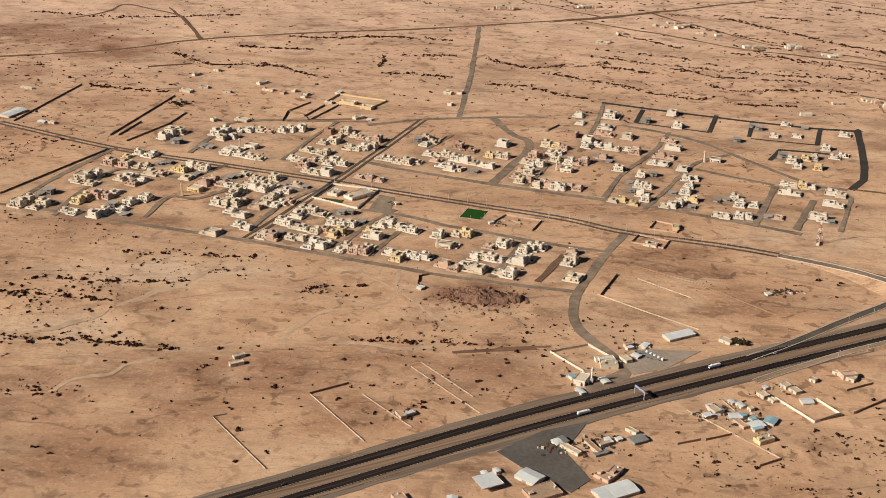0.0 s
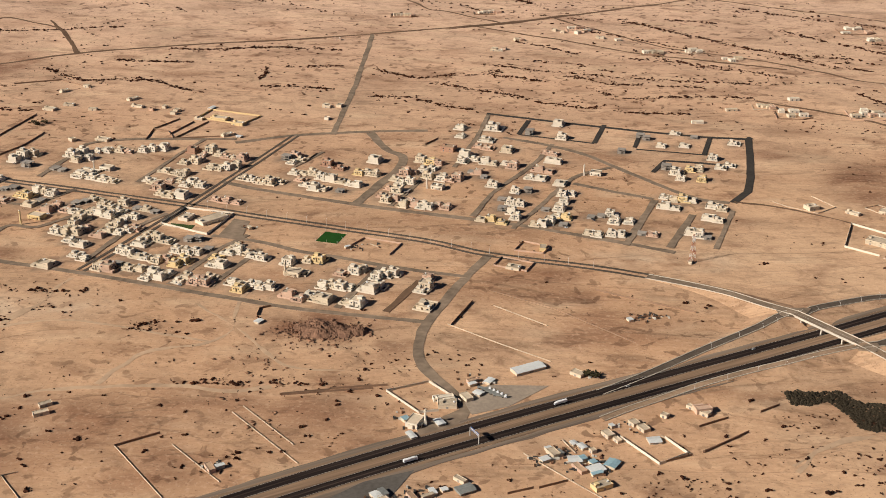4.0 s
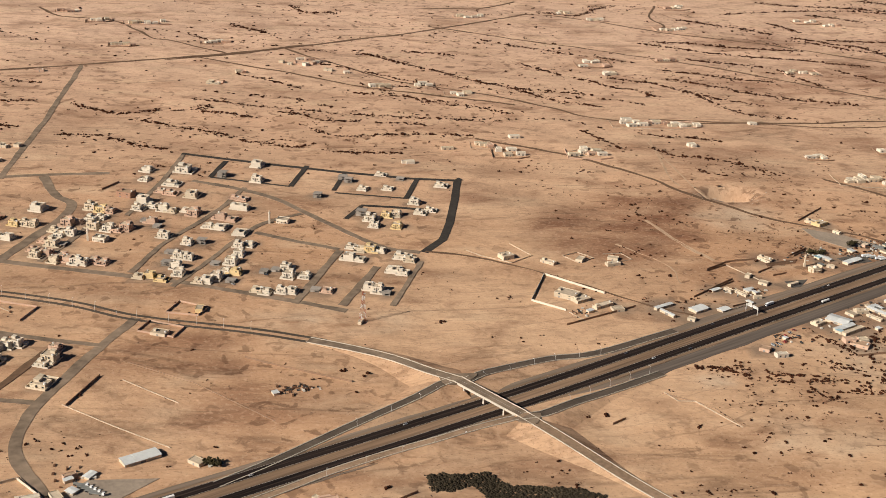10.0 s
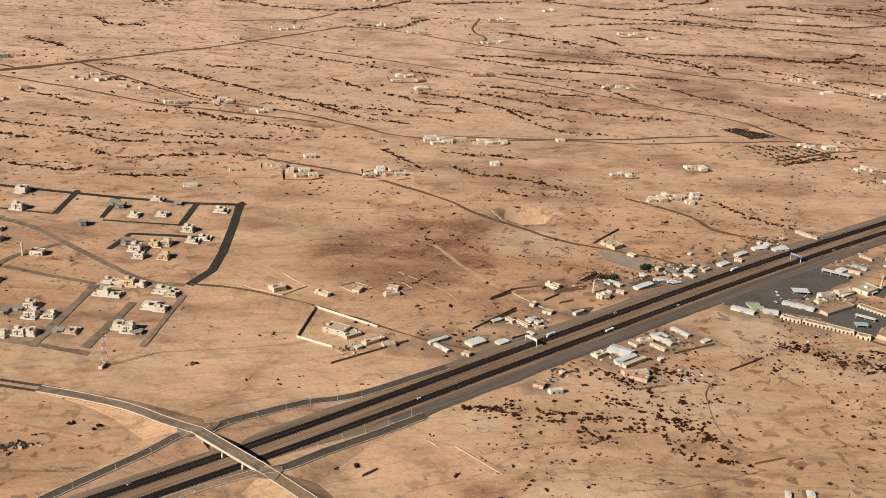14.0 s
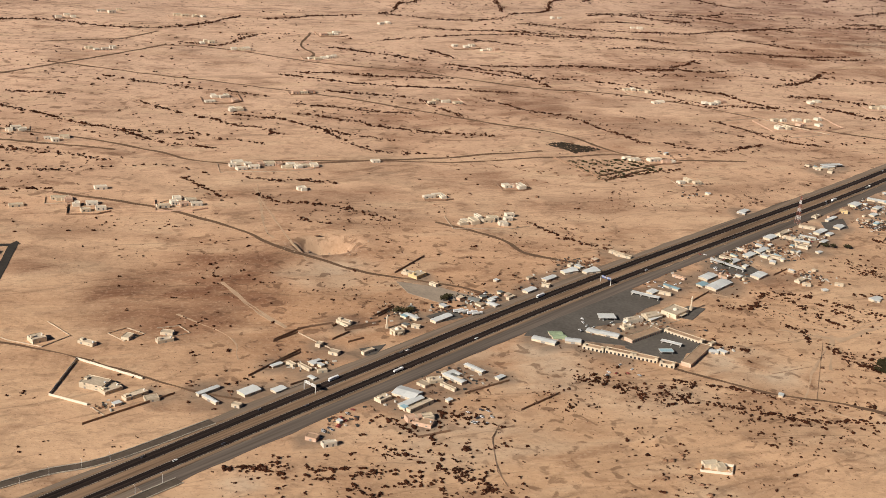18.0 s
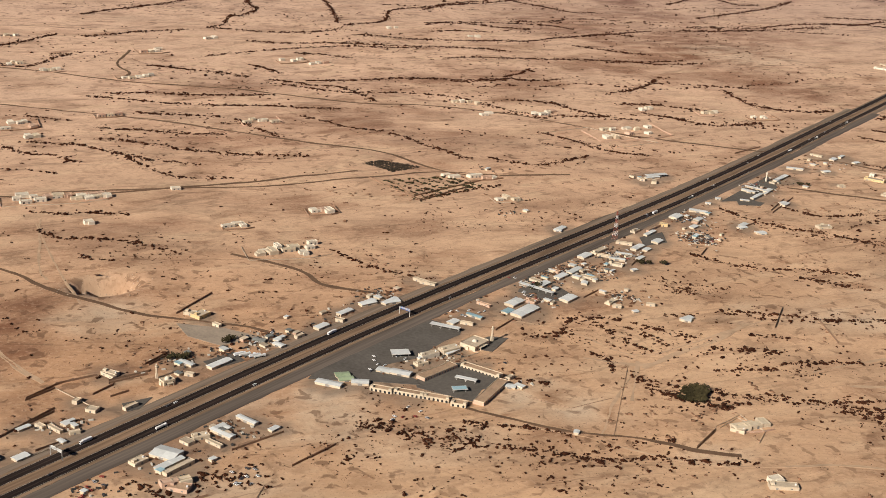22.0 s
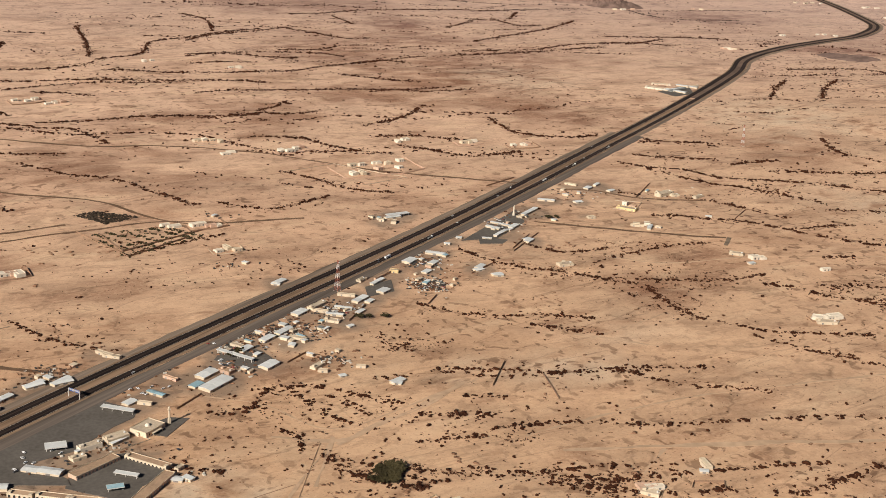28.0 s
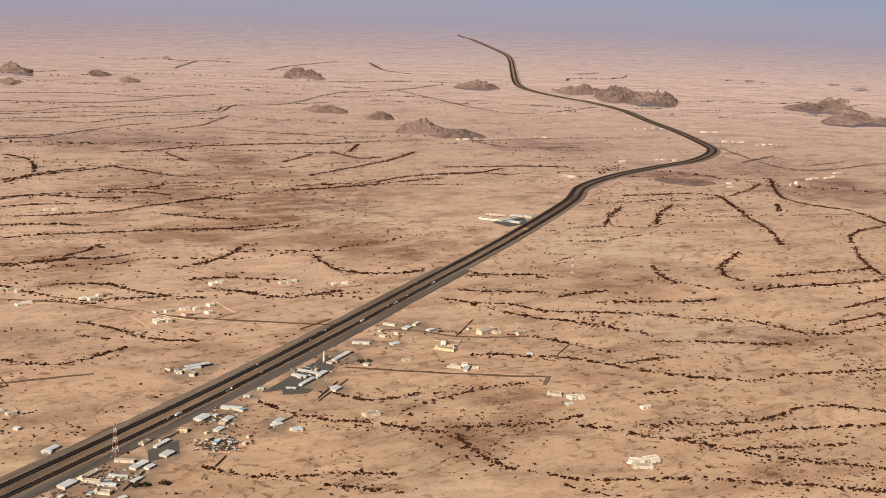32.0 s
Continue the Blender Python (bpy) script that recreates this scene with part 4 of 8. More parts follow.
HAMLETS_4 = [(56, 2576, 17, 16, 3, 3), (112, 2388, 18, 17, 2, 4), (267, 2419, 21, 12, 2, 4), (305, 2199, 10, 10, 1, 2), (423, 2282, 21, 22, 1, 4), (475, 2203, 8, 10, 1, 1), (516, 2116, 14, 9, 0, 3)]
HAMLETS_9 = [(1334, 1115, 12, 6, -16, 3), (1059, 1061, 7, 3, -16, 2), (1290, 1031, 4, 4, -16, 1), (1502, 1066, 7, 5, -28, 3), (1947, 1267, 14, 8, -25, 3), (1567, 1071, 5, 3, -28, 1), (2075, 1377, 7, 6, -24, 1), (2031, 1451, 10, 9, -24, 2), (853, 1188, 7, 4, -5, 2), (770, 1163, 3, 2, -5, 1), (348, 962, 4, 2, -1, 1), (143, 980, 6, 4, -1, 2)]
HAMLETS_10 = [(3764, 3323, 39, 22, -20, -3), (3489, 3380, 49, 22, -20, -3), (4295, 3829, 79, 22, -17, -3), (4299, 3353, 59, 22, -19, -4), (4437, 3216, 37, 22, -20, -3), (4298, 2994, 42, 22, -21, -4), (4351, 2906, 56, 22, -21, -4), (3259, 2709, 20, 22, -24, -4), (3744, 2808, 35, 22, -22, -3), (3596, 2824, 17, 22, -23, -1), (3574, 2437, 10, 22, -24, -1)]      # open clusters with no yard wall
HAMLETS = HAMLETS_10 + HAMLETS_9 + HAMLETS_1 + HAMLETS_2 + HAMLETS_3 + HAMLETS_4
TRUCK_STOP_A = [(1060.9, 1282.4, 20.3, 7, -42, 'K'),
    (1081.0, 1268.1, 26.9, 7, -41, 'K'),
    (1100.3, 1252.4, 23.2, 7.5, -41, 'K'),
    (1113.6, 1235.6, 14.0, 8, -39, 'K'),
    (1150.2, 1245.8, 53.1, 10, 38, 'A'),
    (1163.8, 1289.9, 40.9, 8, -58, 'K'),
    (1123.2, 1299.9, 44.4, 10, 22, 'A'),
    (1154.7, 1339.1, 21.2, 12, 11, 'D'),
    (1130.6, 1333.6, 20.2, 9, 9, 'V'),
    (1116.8, 1321.1, 13.0, 9, 12, 'C'),
    (1155.6, 1334.4, 18.0, 4, 24, 'M'),
    (1174.3, 1388.6, 30.4, 6, -47, 'P'),
    (1106.5, 1345.1, 17.1, 11, -13, 'P'),
    (1078.8, 1318.3, 13.1, 9, -45, 'M'),
    (1090.6, 1307.6, 19.3, 9, -44, 'M'),
    (1021.5, 1308.1, 23.6, 8, -44, 'M'),
    (1039.2, 1321.0, 12.9, 8, -10, 'N'),
    (1039.0, 1312.0, 13.6, 8, -10, 'N'),
    (1048.3, 1301.2, 15.1, 8, -26, 'M')]
TRUCK_STOP_B = [(1140.5, 1275.7, 20.0, 5, -46, 'P'),
    (1125.6, 1259.3, 13.0, 7, -12, 'Q'),
    (1172.5, 1251.7, 10.4, 7, -38, 'M'),
    (1181.8, 1268.8, 8.6, 5, 28, 'C')]
TRUCK_STOP = TRUCK_STOP_A + TRUCK_STOP_B
FUEL_STATION = [(2691.5, 2361.5, 45.6, 13, -59, 'V'), (2716.1, 2324.2, 50.3, 13, -73, 'M'), (2737.6, 2394.4, 42.7, 10, -38, 'C'), (2777.3, 2355.8, 46.2, 12, -60, 'M')]
SHED_ROWS = SHEDS_1 + SHEDS_2 + SHEDS_3 + SHEDS_4 + SHEDS_5 + SHEDS_6 + SHEDS_7 + SHEDS_8 + SHEDS_9 + SHEDS_10 + SHEDS_11 + SHEDS_12 + SHEDS_13 + SHEDS_14 + SHEDS_15 + SHEDS_16
WALL_LINES_1 = [("W", [(647, 1310), (598, 1361), (570, 1297), (598, 1272)]),
    ("W", [(-151, 1366), (-132, 1412), (-76, 1395), (-97, 1334), (-151, 1366)]),
    ("L", [(-180, 875), (-128, 802)]),
    ("L", [(-180, 875), (-169, 880)]),
    ("L", [(-107, 915), (-58, 843)]),
    ("D", [(-107, 915), (-76, 933)]),
    ("L", [(-64, 916), (-22, 865)]),
    ("L", [(-25, 964), (32, 889)]),
    ("L", [(-17, 973), (27, 915)]),
    ("L", [(97, 996), (133, 1013), (156, 977)]),
    ("L", [(97, 996), (123, 960)]),
    ("D", [(-507, 1361), (-425, 1524)]),
    ("D", [(-578, 1634), (-536, 1817)]),
    ("D", [(-436, 1581), (-389, 1768)])]
WALL_LINES_2 = [("D", [(-425, 1582), (-409, 1642)]),
    ("D", [(-409, 1559), (-370, 1634), (-357, 1687)]),
    ("D", [(-462, 1922), (-398, 1944), (-346, 1901)]),
    ("D", [(-221, 1657), (-219, 1702), (-192, 1747)]),
    ("D", [(-219, 1702), (-198, 1692), (-188, 1666)]),
    ("D", [(-194, 1679), (-171, 1735)]),
    ("D", [(-185, 1662), (-151, 1736)]),
    ("D", [(-185, 1662), (-128, 1670)]),
    ("Y", [(-168, 1754), (-155, 1790), (-84, 1760), (-106, 1722), (-168, 1754)]),
    ("D", [(-24, 1139), (-23, 1153), (-13, 1158)]),
    ("L", [(231, 919), (239, 900)]),
    ("L", [(281, 916), (299, 885)]),
    ("D", [(299, 885), (326, 896)]),
    ("L", [(308, 924), (326, 896)])]
WALL_LINES_3 = [("L", [(200, 900), (231, 863), (261, 829)]),
    ("D", [(184, 847), (203, 854)]),
    ("D", [(207, 854), (229, 863)]),
    ("D", [(241, 819), (261, 830)]),
    ("D", [(340, 937), (366, 950)]),
    ("D", [(335, 900), (368, 922)]),
    ("T", [(224, 1289), (235, 1314), (262, 1299), (253, 1281), (224, 1289)]),
    ("T", [(200, 1251), (210, 1272), (241, 1256), (232, 1236), (200, 1251)]),
    ("L", [(-151, 1362), (-130, 1416), (-75, 1394), (-98, 1340), (-151, 1362)]),
    ("D", [(50, 1001), (97, 1006)]),
    ("D", [(10, 992), (50, 999)]),
    ("D", [(155, 1663), (138, 1637)]),
    ("D", [(2, 1601), (-11, 1570)]),
    ("L", [(530, 1430), (543, 1414), (571, 1393), (597, 1412), (580, 1448)])]
WALL_LINES_4 = [("L", [(630, 1410), (642, 1390), (662, 1402), (648, 1419), (630, 1410)]),
    ("L", [(675, 1413), (695, 1414), (702, 1396), (673, 1386)]),
    ("L", [(601, 1267), (610, 1249)]),
    ("D", [(610, 1249), (669, 1277)]),
    ("D", [(591, 1240), (610, 1249)]),
    ("D", [(773, 1364), (800, 1382)]),
    ("D", [(826, 1354), (847, 1368)]),
    ("D", [(839, 1345), (856, 1351)]),
    ("D", [(844, 1376), (881, 1384)]),
    ("D", [(766, 1271), (786, 1279)]),
    ("D", [(735, 1296), (792, 1339)]),
    ("D", [(801, 1384), (837, 1390)]),
    ("L", [(730, 1770), (761, 1788), (781, 1766), (752, 1750), (730, 1770)]),
    ("D", [(881, 1399), (908, 1419)])]
WALL_LINES_5 = [("D", [(581, 1054), (594, 1062)]),
    ("S", [(638, 1102), (660, 1088), (674, 1073), (687, 1043)]),
    ("D", [(1324, 1873), (1328, 1798), (1459, 1844)]),
    ("D", [(937, 1505), (985, 1547)]),
    ("D", [(884, 1397), (906, 1413)]),
    ("D", [(858, 1379), (883, 1385)]),
    ("D", [(1221, 1370), (1252, 1389)]),
    ("D", [(1353, 1418), (1380, 1432)]),
    ("D", [(1321, 1379), (1343, 1366)]),
    ("D", [(1460, 1487), (1499, 1520)]),
    
    ("D", [(1587, 1514), (1563, 1494)]),
    ("D", [(1766, 1612), (1821, 1651)]),
    ("D", [(1761, 1603), (1836, 1651)])]
WALL_LINES_6 = [("D", [(1664, 1556), (1707, 1574)]),
    ("D", [(2076, 1731), (2151, 1783)]),
    ("D", [(2140, 1593), (2188, 1620)]),
    ("D", [(1906, 1868), (1974, 1891)]),
    ("L", [(2038, 1731), (2068, 1709), (2028, 1677), (2005, 1699)]),
    ("L", [(1666, 2053), (1760, 2068), (1822, 1954), (1739, 1945)]),
    ("D", [(1303, 1894), (1327, 1778), (1416, 1816)]),
    ("D", [(1545, 1326), (1501, 1285)]),
    ("L", [(1304, 1125), (1339, 1136), (1338, 1123)]),
    ("D", [(1266, 1100), (1300, 1120)]),
    ("T", [(53, 1299), (69, 1324), (108, 1308), (96, 1279)]),
    ("L", [(75, 1308), (84, 1300)]),
    ("D", [(153, 1117), (175, 1167)]),
    ("S", [(196, 1190), (251, 1150), (314, 1081)])]
WALL_LINES_7 = [("D", [(294, 1192), (321, 1175), (381, 1141)]),
    ("S", [(641, 1103), (659, 1086)]),
    ("S", [(914, 1163), (900, 1142), (889, 1110), (884, 1086)]),
    ("L", [(1051, 1066), (1064, 1066), (1066, 1048), (1048, 1057)]),
    ("D", [(961, 1191), (988, 1205)]),
    ("S", [(1214, 1145), (1303, 1258)]),
    ("S", [(1177, 1230), (1204, 1198), (1250, 1203)])]
WALL_LINES_8 = [('D', [(772, 1361), (799, 1376)]), ('L', [(799, 1376), (822, 1330)]), ('D', [(800, 1382), (817, 1388)]), ('D', [(843, 1371), (879, 1379)]), ('D', [(758, 1312), (791, 1333)]), ('L', [(785, 1313), (793, 1298)]), ('L', [(760, 1263), (787, 1276)]), ('D', [(907, 1222), (955, 1237)]), ('L', [(1139, 1317), (1180, 1327), (1168, 1347)]), ('L', [(1102, 1305), (1145, 1315)])]
WALL_LINES_9 = [('W', [(156, 978), (131, 1011), (96, 996), (122, 961), (138, 964)]), ('D', [(11, 991), (54, 997), (85, 1001)]), ('L', [(150, 1119), (193, 1081), (236, 1046)]), ('L', [(194, 1158), (240, 1115)]), ('W', [(276, 922), (299, 884), (323, 898), (310, 921)]), ('D', [(394, 959), (412, 970)]), ('D', [(336, 900), (377, 929)]), ('L', [(640, 1103), (647, 1088), (661, 1086), (685, 1041)]), ('S', [(925, 1160), (909, 1156), (900, 1144), (884, 1094), (883, 1071)]), ('D', [(943, 1183), (988, 1205)])]
WALL_LINES_10 = [('D', [(842, 1158), (871, 1162)]), ('D', [(886, 1027), (915, 1032)]), ('S', [(773, 1005), (810, 1003), (858, 1011), (892, 1018)]), ('D', [(1264, 1098), (1299, 1118)]), ('L', [(1306, 1122), (1333, 1132), (1340, 1103), (1320, 1087)]), ('W', [(1052, 1070), (1072, 1058), (1064, 1047), (1042, 1058), (1052, 1070)]), ('D', [(1562, 1289), (1541, 1235)]), ('W', [(1929, 1273), (1945, 1248), (1961, 1258), (1942, 1281), (1929, 1273)]), ('L', [(1484, 1062), (1500, 1075), (1512, 1061), (1496, 1048)]), ('D', [(1531, 1049), (1539, 1055), (1560, 1042), (1552, 1032)])]
WALL_LINES = WALL_LINES_9 + WALL_LINES_10 + WALL_LINES_8 + WALL_LINES_1 + WALL_LINES_2 + WALL_LINES_3 + WALL_LINES_4 + WALL_LINES_5 + WALL_LINES_6 + WALL_LINES_7
WASHES_1 = [(6, [(2194, 1904), (2215, 1865), (2265, 1823), (2277, 1777), (2311, 1745), (2357, 1718), (2418, 1664), (2456, 1622), (2496, 1581)]),
    (6, [(2210, 1868), (2224, 1795), (2242, 1747), (2272, 1705), (2301, 1664), (2318, 1619), (2332, 1588)]),
    (6, [(2361, 1822), (2412, 1821), (2460, 1808)]),
    (6, [(2389, 1765), (2448, 1739), (2518, 1704), (2583, 1680)]),
    (6, [(2043, 1655), (2078, 1633), (2112, 1602), (2142, 1574), (2163, 1532), (2185, 1484), (2193, 1465), (2215, 1433), (2250, 1399), (2280, 1374), (2336, 1368), (2388, 1345), (2478, 1309)]),
    (6, [(2185, 1518), (2230, 1511), (2273, 1495)]),
    (6, [(2113, 1413), (2162, 1400)])]
WASHES_2 = [(6, [(1829, 1456), (1854, 1447), (1883, 1429), (1917, 1415), (1944, 1405), (1996, 1402)]),
    (6, [(1967, 1380), (1991, 1355), (2005, 1322), (2026, 1295), (2041, 1264), (2056, 1234), (2070, 1204), (2090, 1179), (2108, 1153), (2134, 1124), (2152, 1106)]),
    (6, [(2037, 1338), (2072, 1323), (2126, 1289), (2168, 1277), (2214, 1279), (2257, 1277), (2295, 1249), (2321, 1211)]),
    (6, [(2023, 1292), (2067, 1275), (2115, 1259), (2163, 1242), (2208, 1221), (2278, 1184)]),
    (6, [(2063, 1229), (2101, 1212), (2139, 1194), (2177, 1176)])]
WASHES_3 = [(6, [(1832, 1440), (1820, 1407), (1812, 1372), (1814, 1339), (1830, 1310), (1846, 1281), (1865, 1257), (1892, 1240), (1942, 1212), (1983, 1176), (2017, 1145), (2051, 1114), (2092, 1068)]),
    (6, [(2909, 1889), (2798, 1841), (2727, 1780), (2722, 1735)]),
    (6, [(2669, 1895), (2624, 1837), (2605, 1779)]),
    (6, [(2683, 1681), (2753, 1671), (2826, 1646), (2887, 1626), (2953, 1605)]),
    (6, [(2789, 1729), (2877, 1712), (2955, 1686), (3008, 1674)]),
    (6, [(3150, 1798), (3045, 1705), (2967, 1614)]),
    (6, [(2603, 1486), (2670, 1484), (2747, 1477)]),
    (6, [(2722, 1532), (2839, 1534)]),
    (6, [(2309, 1568), (2369, 1521), (2422, 1482), (2468, 1450)])]
WASHES_4 = [(6, [(1723, 2268), (1787, 2231), (1802, 2195), (1840, 2133), (1881, 2089)]),
    (6, [(1692, 2422), (1752, 2414), (1821, 2424)]),
    (6, [(1664, 2063), (1692, 2013), (1715, 1934), (1767, 1893)]),
    (6, [(1514, 1947), (1564, 1889), (1643, 1907), (1670, 1920)]),
    (6, [(1703, 1641), (1712, 1590), (1734, 1546), (1777, 1504), (1802, 1466), (1821, 1447)]),
    (6, [(1793, 1617), (1816, 1571), (1878, 1564)]),
    (6, [(1553, 1503), (1578, 1463), (1610, 1437), (1663, 1414), (1705, 1380)]),
    (6, [(1631, 1400), (1658, 1367), (1682, 1343)]),
    (6, [(1916, 2202), (1974, 2184), (2053, 2125)]),
    (6, [(1918, 2144), (1984, 2038), (2085, 2021)])]
WASHES_5 = [(6, [(3178, 2443), (3251, 2425), (3340, 2406), (3398, 2338), (3325, 2235), (3238, 2124), (3167, 2020), (3046, 1893)]),
    (6, [(2882, 2210), (2970, 2283), (3064, 2336)]),
    (6, [(2980, 2161), (3090, 2247), (3190, 2301)]),
    (6, [(3760, 2452), (3568, 2286), (3510, 2200), (3512, 2117), (3537, 2052), (3455, 1918)]),
    (6, [(3193, 1835), (3290, 1890), (3395, 1903), (3435, 1906)]),
    (6, [(3061, 2967), (3157, 2926), (3263, 2894), (3393, 2823)]),
    (6, [(2980, 2868), (3074, 2859), (3145, 2794)]),
    (6, [(3553, 3570), (3486, 3220), (3695, 3094)]),
    (6, [(3916, 2673), (4158, 2734)])]
WASHES_6 = [(6, [(2006, 2774), (2059, 2772), (2125, 2794), (2212, 2813), (2299, 2829), (2333, 2791)]),
    (6, [(2122, 2710), (2187, 2624), (2244, 2584)]),
    (6, [(2088, 2522), (2144, 2529), (2191, 2493), (2234, 2491), (2310, 2482)]),
    (6, [(1816, 2414), (1870, 2401), (1912, 2407)]),
    (6, [(1921, 2267), (1993, 2294), (2031, 2316), (2070, 2338), (2130, 2390)]),
    (6, [(2190, 2261), (2172, 2204), (2166, 2133), (2219, 2077), (2297, 2070), (2371, 2095)]),
    (6, [(2558, 2880), (2655, 2864), (2753, 2848), (2871, 2880), (3009, 2874), (3061, 2849), (3193, 2883)]),
    (6, [(2661, 2993), (2821, 3053), (2993, 3117), (3168, 3220)]),
    (6, [(2943, 3314), (2947, 3185), (3015, 3176)])]
WASHES_7 = [(6, [(2139, 3024), (2206, 3003), (2297, 3024)]),
    (6, [(2335, 2018), (2383, 1978), (2427, 1953), (2434, 1924)]),
    (6, [(2249, 1936), (2280, 1907), (2311, 1888), (2371, 1864)]),
    (6, [(1972, 3174), (2044, 3226), (2098, 3249), (2189, 3269), (2304, 3308)]),
    (6, [(1907, 2998), (1970, 3017), (2033, 2987), (2080, 2940), (2136, 2913)]),
    (6, [(2426, 3524), (2533, 3519), (2661, 3546), (2770, 3528), (2907, 3508), (3031, 3459), (3210, 3443), (3342, 3428)]),
    (6, [(2235, 3876), (2362, 3870), (2509, 3949), (2679, 4032), (2776, 4048)]),
    (6, [(2755, 3907), (2897, 3955), (2979, 4030), (3105, 4153)])]
WASHES_8 = [(6, [(2439, 4423), (2682, 4402), (2930, 4301), (3129, 4297), (3251, 4408), (3473, 4407), (3679, 4415)]),
    (6, [(2397, 4310), (2605, 4283), (2845, 4294)]),
    (6, [(2097, 3291), (2147, 3428), (2161, 3524), (2134, 3606)]),
    (6, [(2578, 4795), (2749, 4682), (2972, 4644), (3222, 4752), (3397, 4778)]),
    (6, [(4238, 5761), (4486, 5947), (4850, 6141), (5307, 6354)]),
    (6, [(3840, 5933), (4187, 6348)]),
    (6, [(5103, 6109), (4870, 5657), (4869, 5435)]),
    (6, [(2995, 3293), (3106, 3413)]),
    (6, [(2299, 3297), (2364, 3130), (2434, 3111)]),
    (6, [(1877, 2918), (1953, 2913), (2025, 2892)]),
    (6, [(2519, 3448), (2501, 3312)]),
    (6, [(2928, 3845), (3076, 3648), (3218, 3530)])]
WASHES_9 = [(6, [(1408, 3031), (1449, 3067), (1489, 3152), (1526, 3170), (1580, 3235), (1586, 3311), (1620, 3471)]),
    (6, [(1401, 3032), (1451, 2993), (1506, 2971), (1581, 2958), (1667, 2973), (1727, 3020), (1825, 3051), (1886, 3164), (1947, 3207), (2021, 3224), (2101, 3268), (2233, 3308)]),
    (6, [(1813, 3448), (1763, 3234), (1711, 3046)]),
    (6, [(1441, 2881), (1499, 2851), (1561, 2831), (1653, 2809), (1717, 2789), (1806, 2751), (1873, 2718), (1950, 2672)]),
    (6, [(1695, 2916), (1771, 2860), (1840, 2826), (1917, 2791), (2004, 2774)]),
    (6, [(1170, 3216), (1239, 3261), (1309, 3299), (1420, 3359), (1482, 3404)])]
WASHES_10 = [(6, [(1126, 2960), (1190, 2975), (1244, 2997), (1305, 3007), (1352, 3019)]),
    (6, [(1372, 2518), (1406, 2480), (1427, 2446), (1464, 2423), (1480, 2376), (1491, 2306)]),
    (6, [(1435, 2488), (1509, 2471), (1584, 2468), (1668, 2449), (1724, 2429), (1787, 2421)]),
    (6, [(1187, 2669), (1231, 2637), (1267, 2603), (1306, 2579), (1340, 2541)]),
    (6, [(1371, 2644), (1393, 2607), (1407, 2565)]),
    (6, [(1035, 2435), (1080, 2411), (1115, 2390), (1155, 2367), (1239, 2337), (1304, 2320), (1354, 2290), (1410, 2275)]),
    (6, [(1076, 2450), (1126, 2443), (1207, 2417), (1281, 2404), (1341, 2397)]),
    (6, [(1080, 2326), (1117, 2297), (1166, 2275), (1200, 2256)])]
WASHES_11 = [(6, [(1000, 2236), (1037, 2216), (1074, 2199), (1137, 2160), (1176, 2149)]),
    (6, [(990, 2174), (1026, 2158), (1058, 2125), (1075, 2114), (1097, 2079), (1141, 2056), (1175, 2036), (1217, 2024), (1258, 2006)]),
    (6, [(1015, 2066), (1021, 2037), (1045, 1978), (1075, 1949), (1128, 1936)]),
    (6, [(1330, 2235), (1363, 2180), (1383, 2140), (1416, 2120), (1441, 2080), (1450, 2035), (1464, 2000), (1472, 1967), (1489, 1943)]),
    (6, [(1220, 2230), (1227, 2195), (1245, 2146), (1251, 2107)]),
    (6, [(1490, 2728), (1564, 2691), (1588, 2655)]),
    (6, [(1769, 2635), (1836, 2634), (1952, 2597), (2069, 2559), (2169, 2521), (2279, 2519)]),
    (6, [(1810, 2440), (1872, 2477), (1900, 2510)])]
WASHES_12 = [(6, [(1325, 1784), (1376, 1795), (1468, 1814)]),
    (6, [(498, 2355), (529, 2324), (559, 2288), (579, 2264), (604, 2236), (628, 2217), (651, 2183), (684, 2149), (726, 2115), (749, 2093), (789, 2084), (838, 2065)]),
    (6, [(726, 2115), (738, 2084), (763, 2047), (799, 2021), (845, 1998)]),
    (6, [(827, 2180), (867, 2156), (891, 2112), (921, 2099), (943, 2056)]),
    (6, [(584, 2358), (633, 2343), (671, 2329)]),
    (6, [(776, 2275), (793, 2239), (829, 2191)]),
    (6, [(904, 2175), (944, 2150), (966, 2148), (990, 2108), (1018, 2070), (1048, 2037), (1105, 2002)])]
WASHES_13 = [(6, [(508, 2920), (618, 2962), (715, 2945), (795, 2889), (864, 2872), (955, 2893), (1083, 2999)]),
    (6, [(911, 2727), (975, 2693), (1039, 2763), (1077, 2800)]),
    (6, [(849, 1790), (869, 1758), (909, 1739), (948, 1712), (975, 1681), (989, 1665)]),
    (6, [(772, 1869), (792, 1827), (808, 1773)]),
    (6, [(490, 1917), (533, 1912), (559, 1897)]),
    (6, [(855, 1859), (889, 1839), (917, 1836), (960, 1815)]),
    (6, [(876, 1681), (911, 1663)]),
    (6, [(64, 2013), (104, 1986), (133, 1969), (178, 1981), (227, 1984), (264, 2006)]),
    (6, [(354, 1973), (386, 1957), (416, 1931), (463, 1925)]),
    (6, [(405, 1795), (438, 1781), (509, 1778)])]
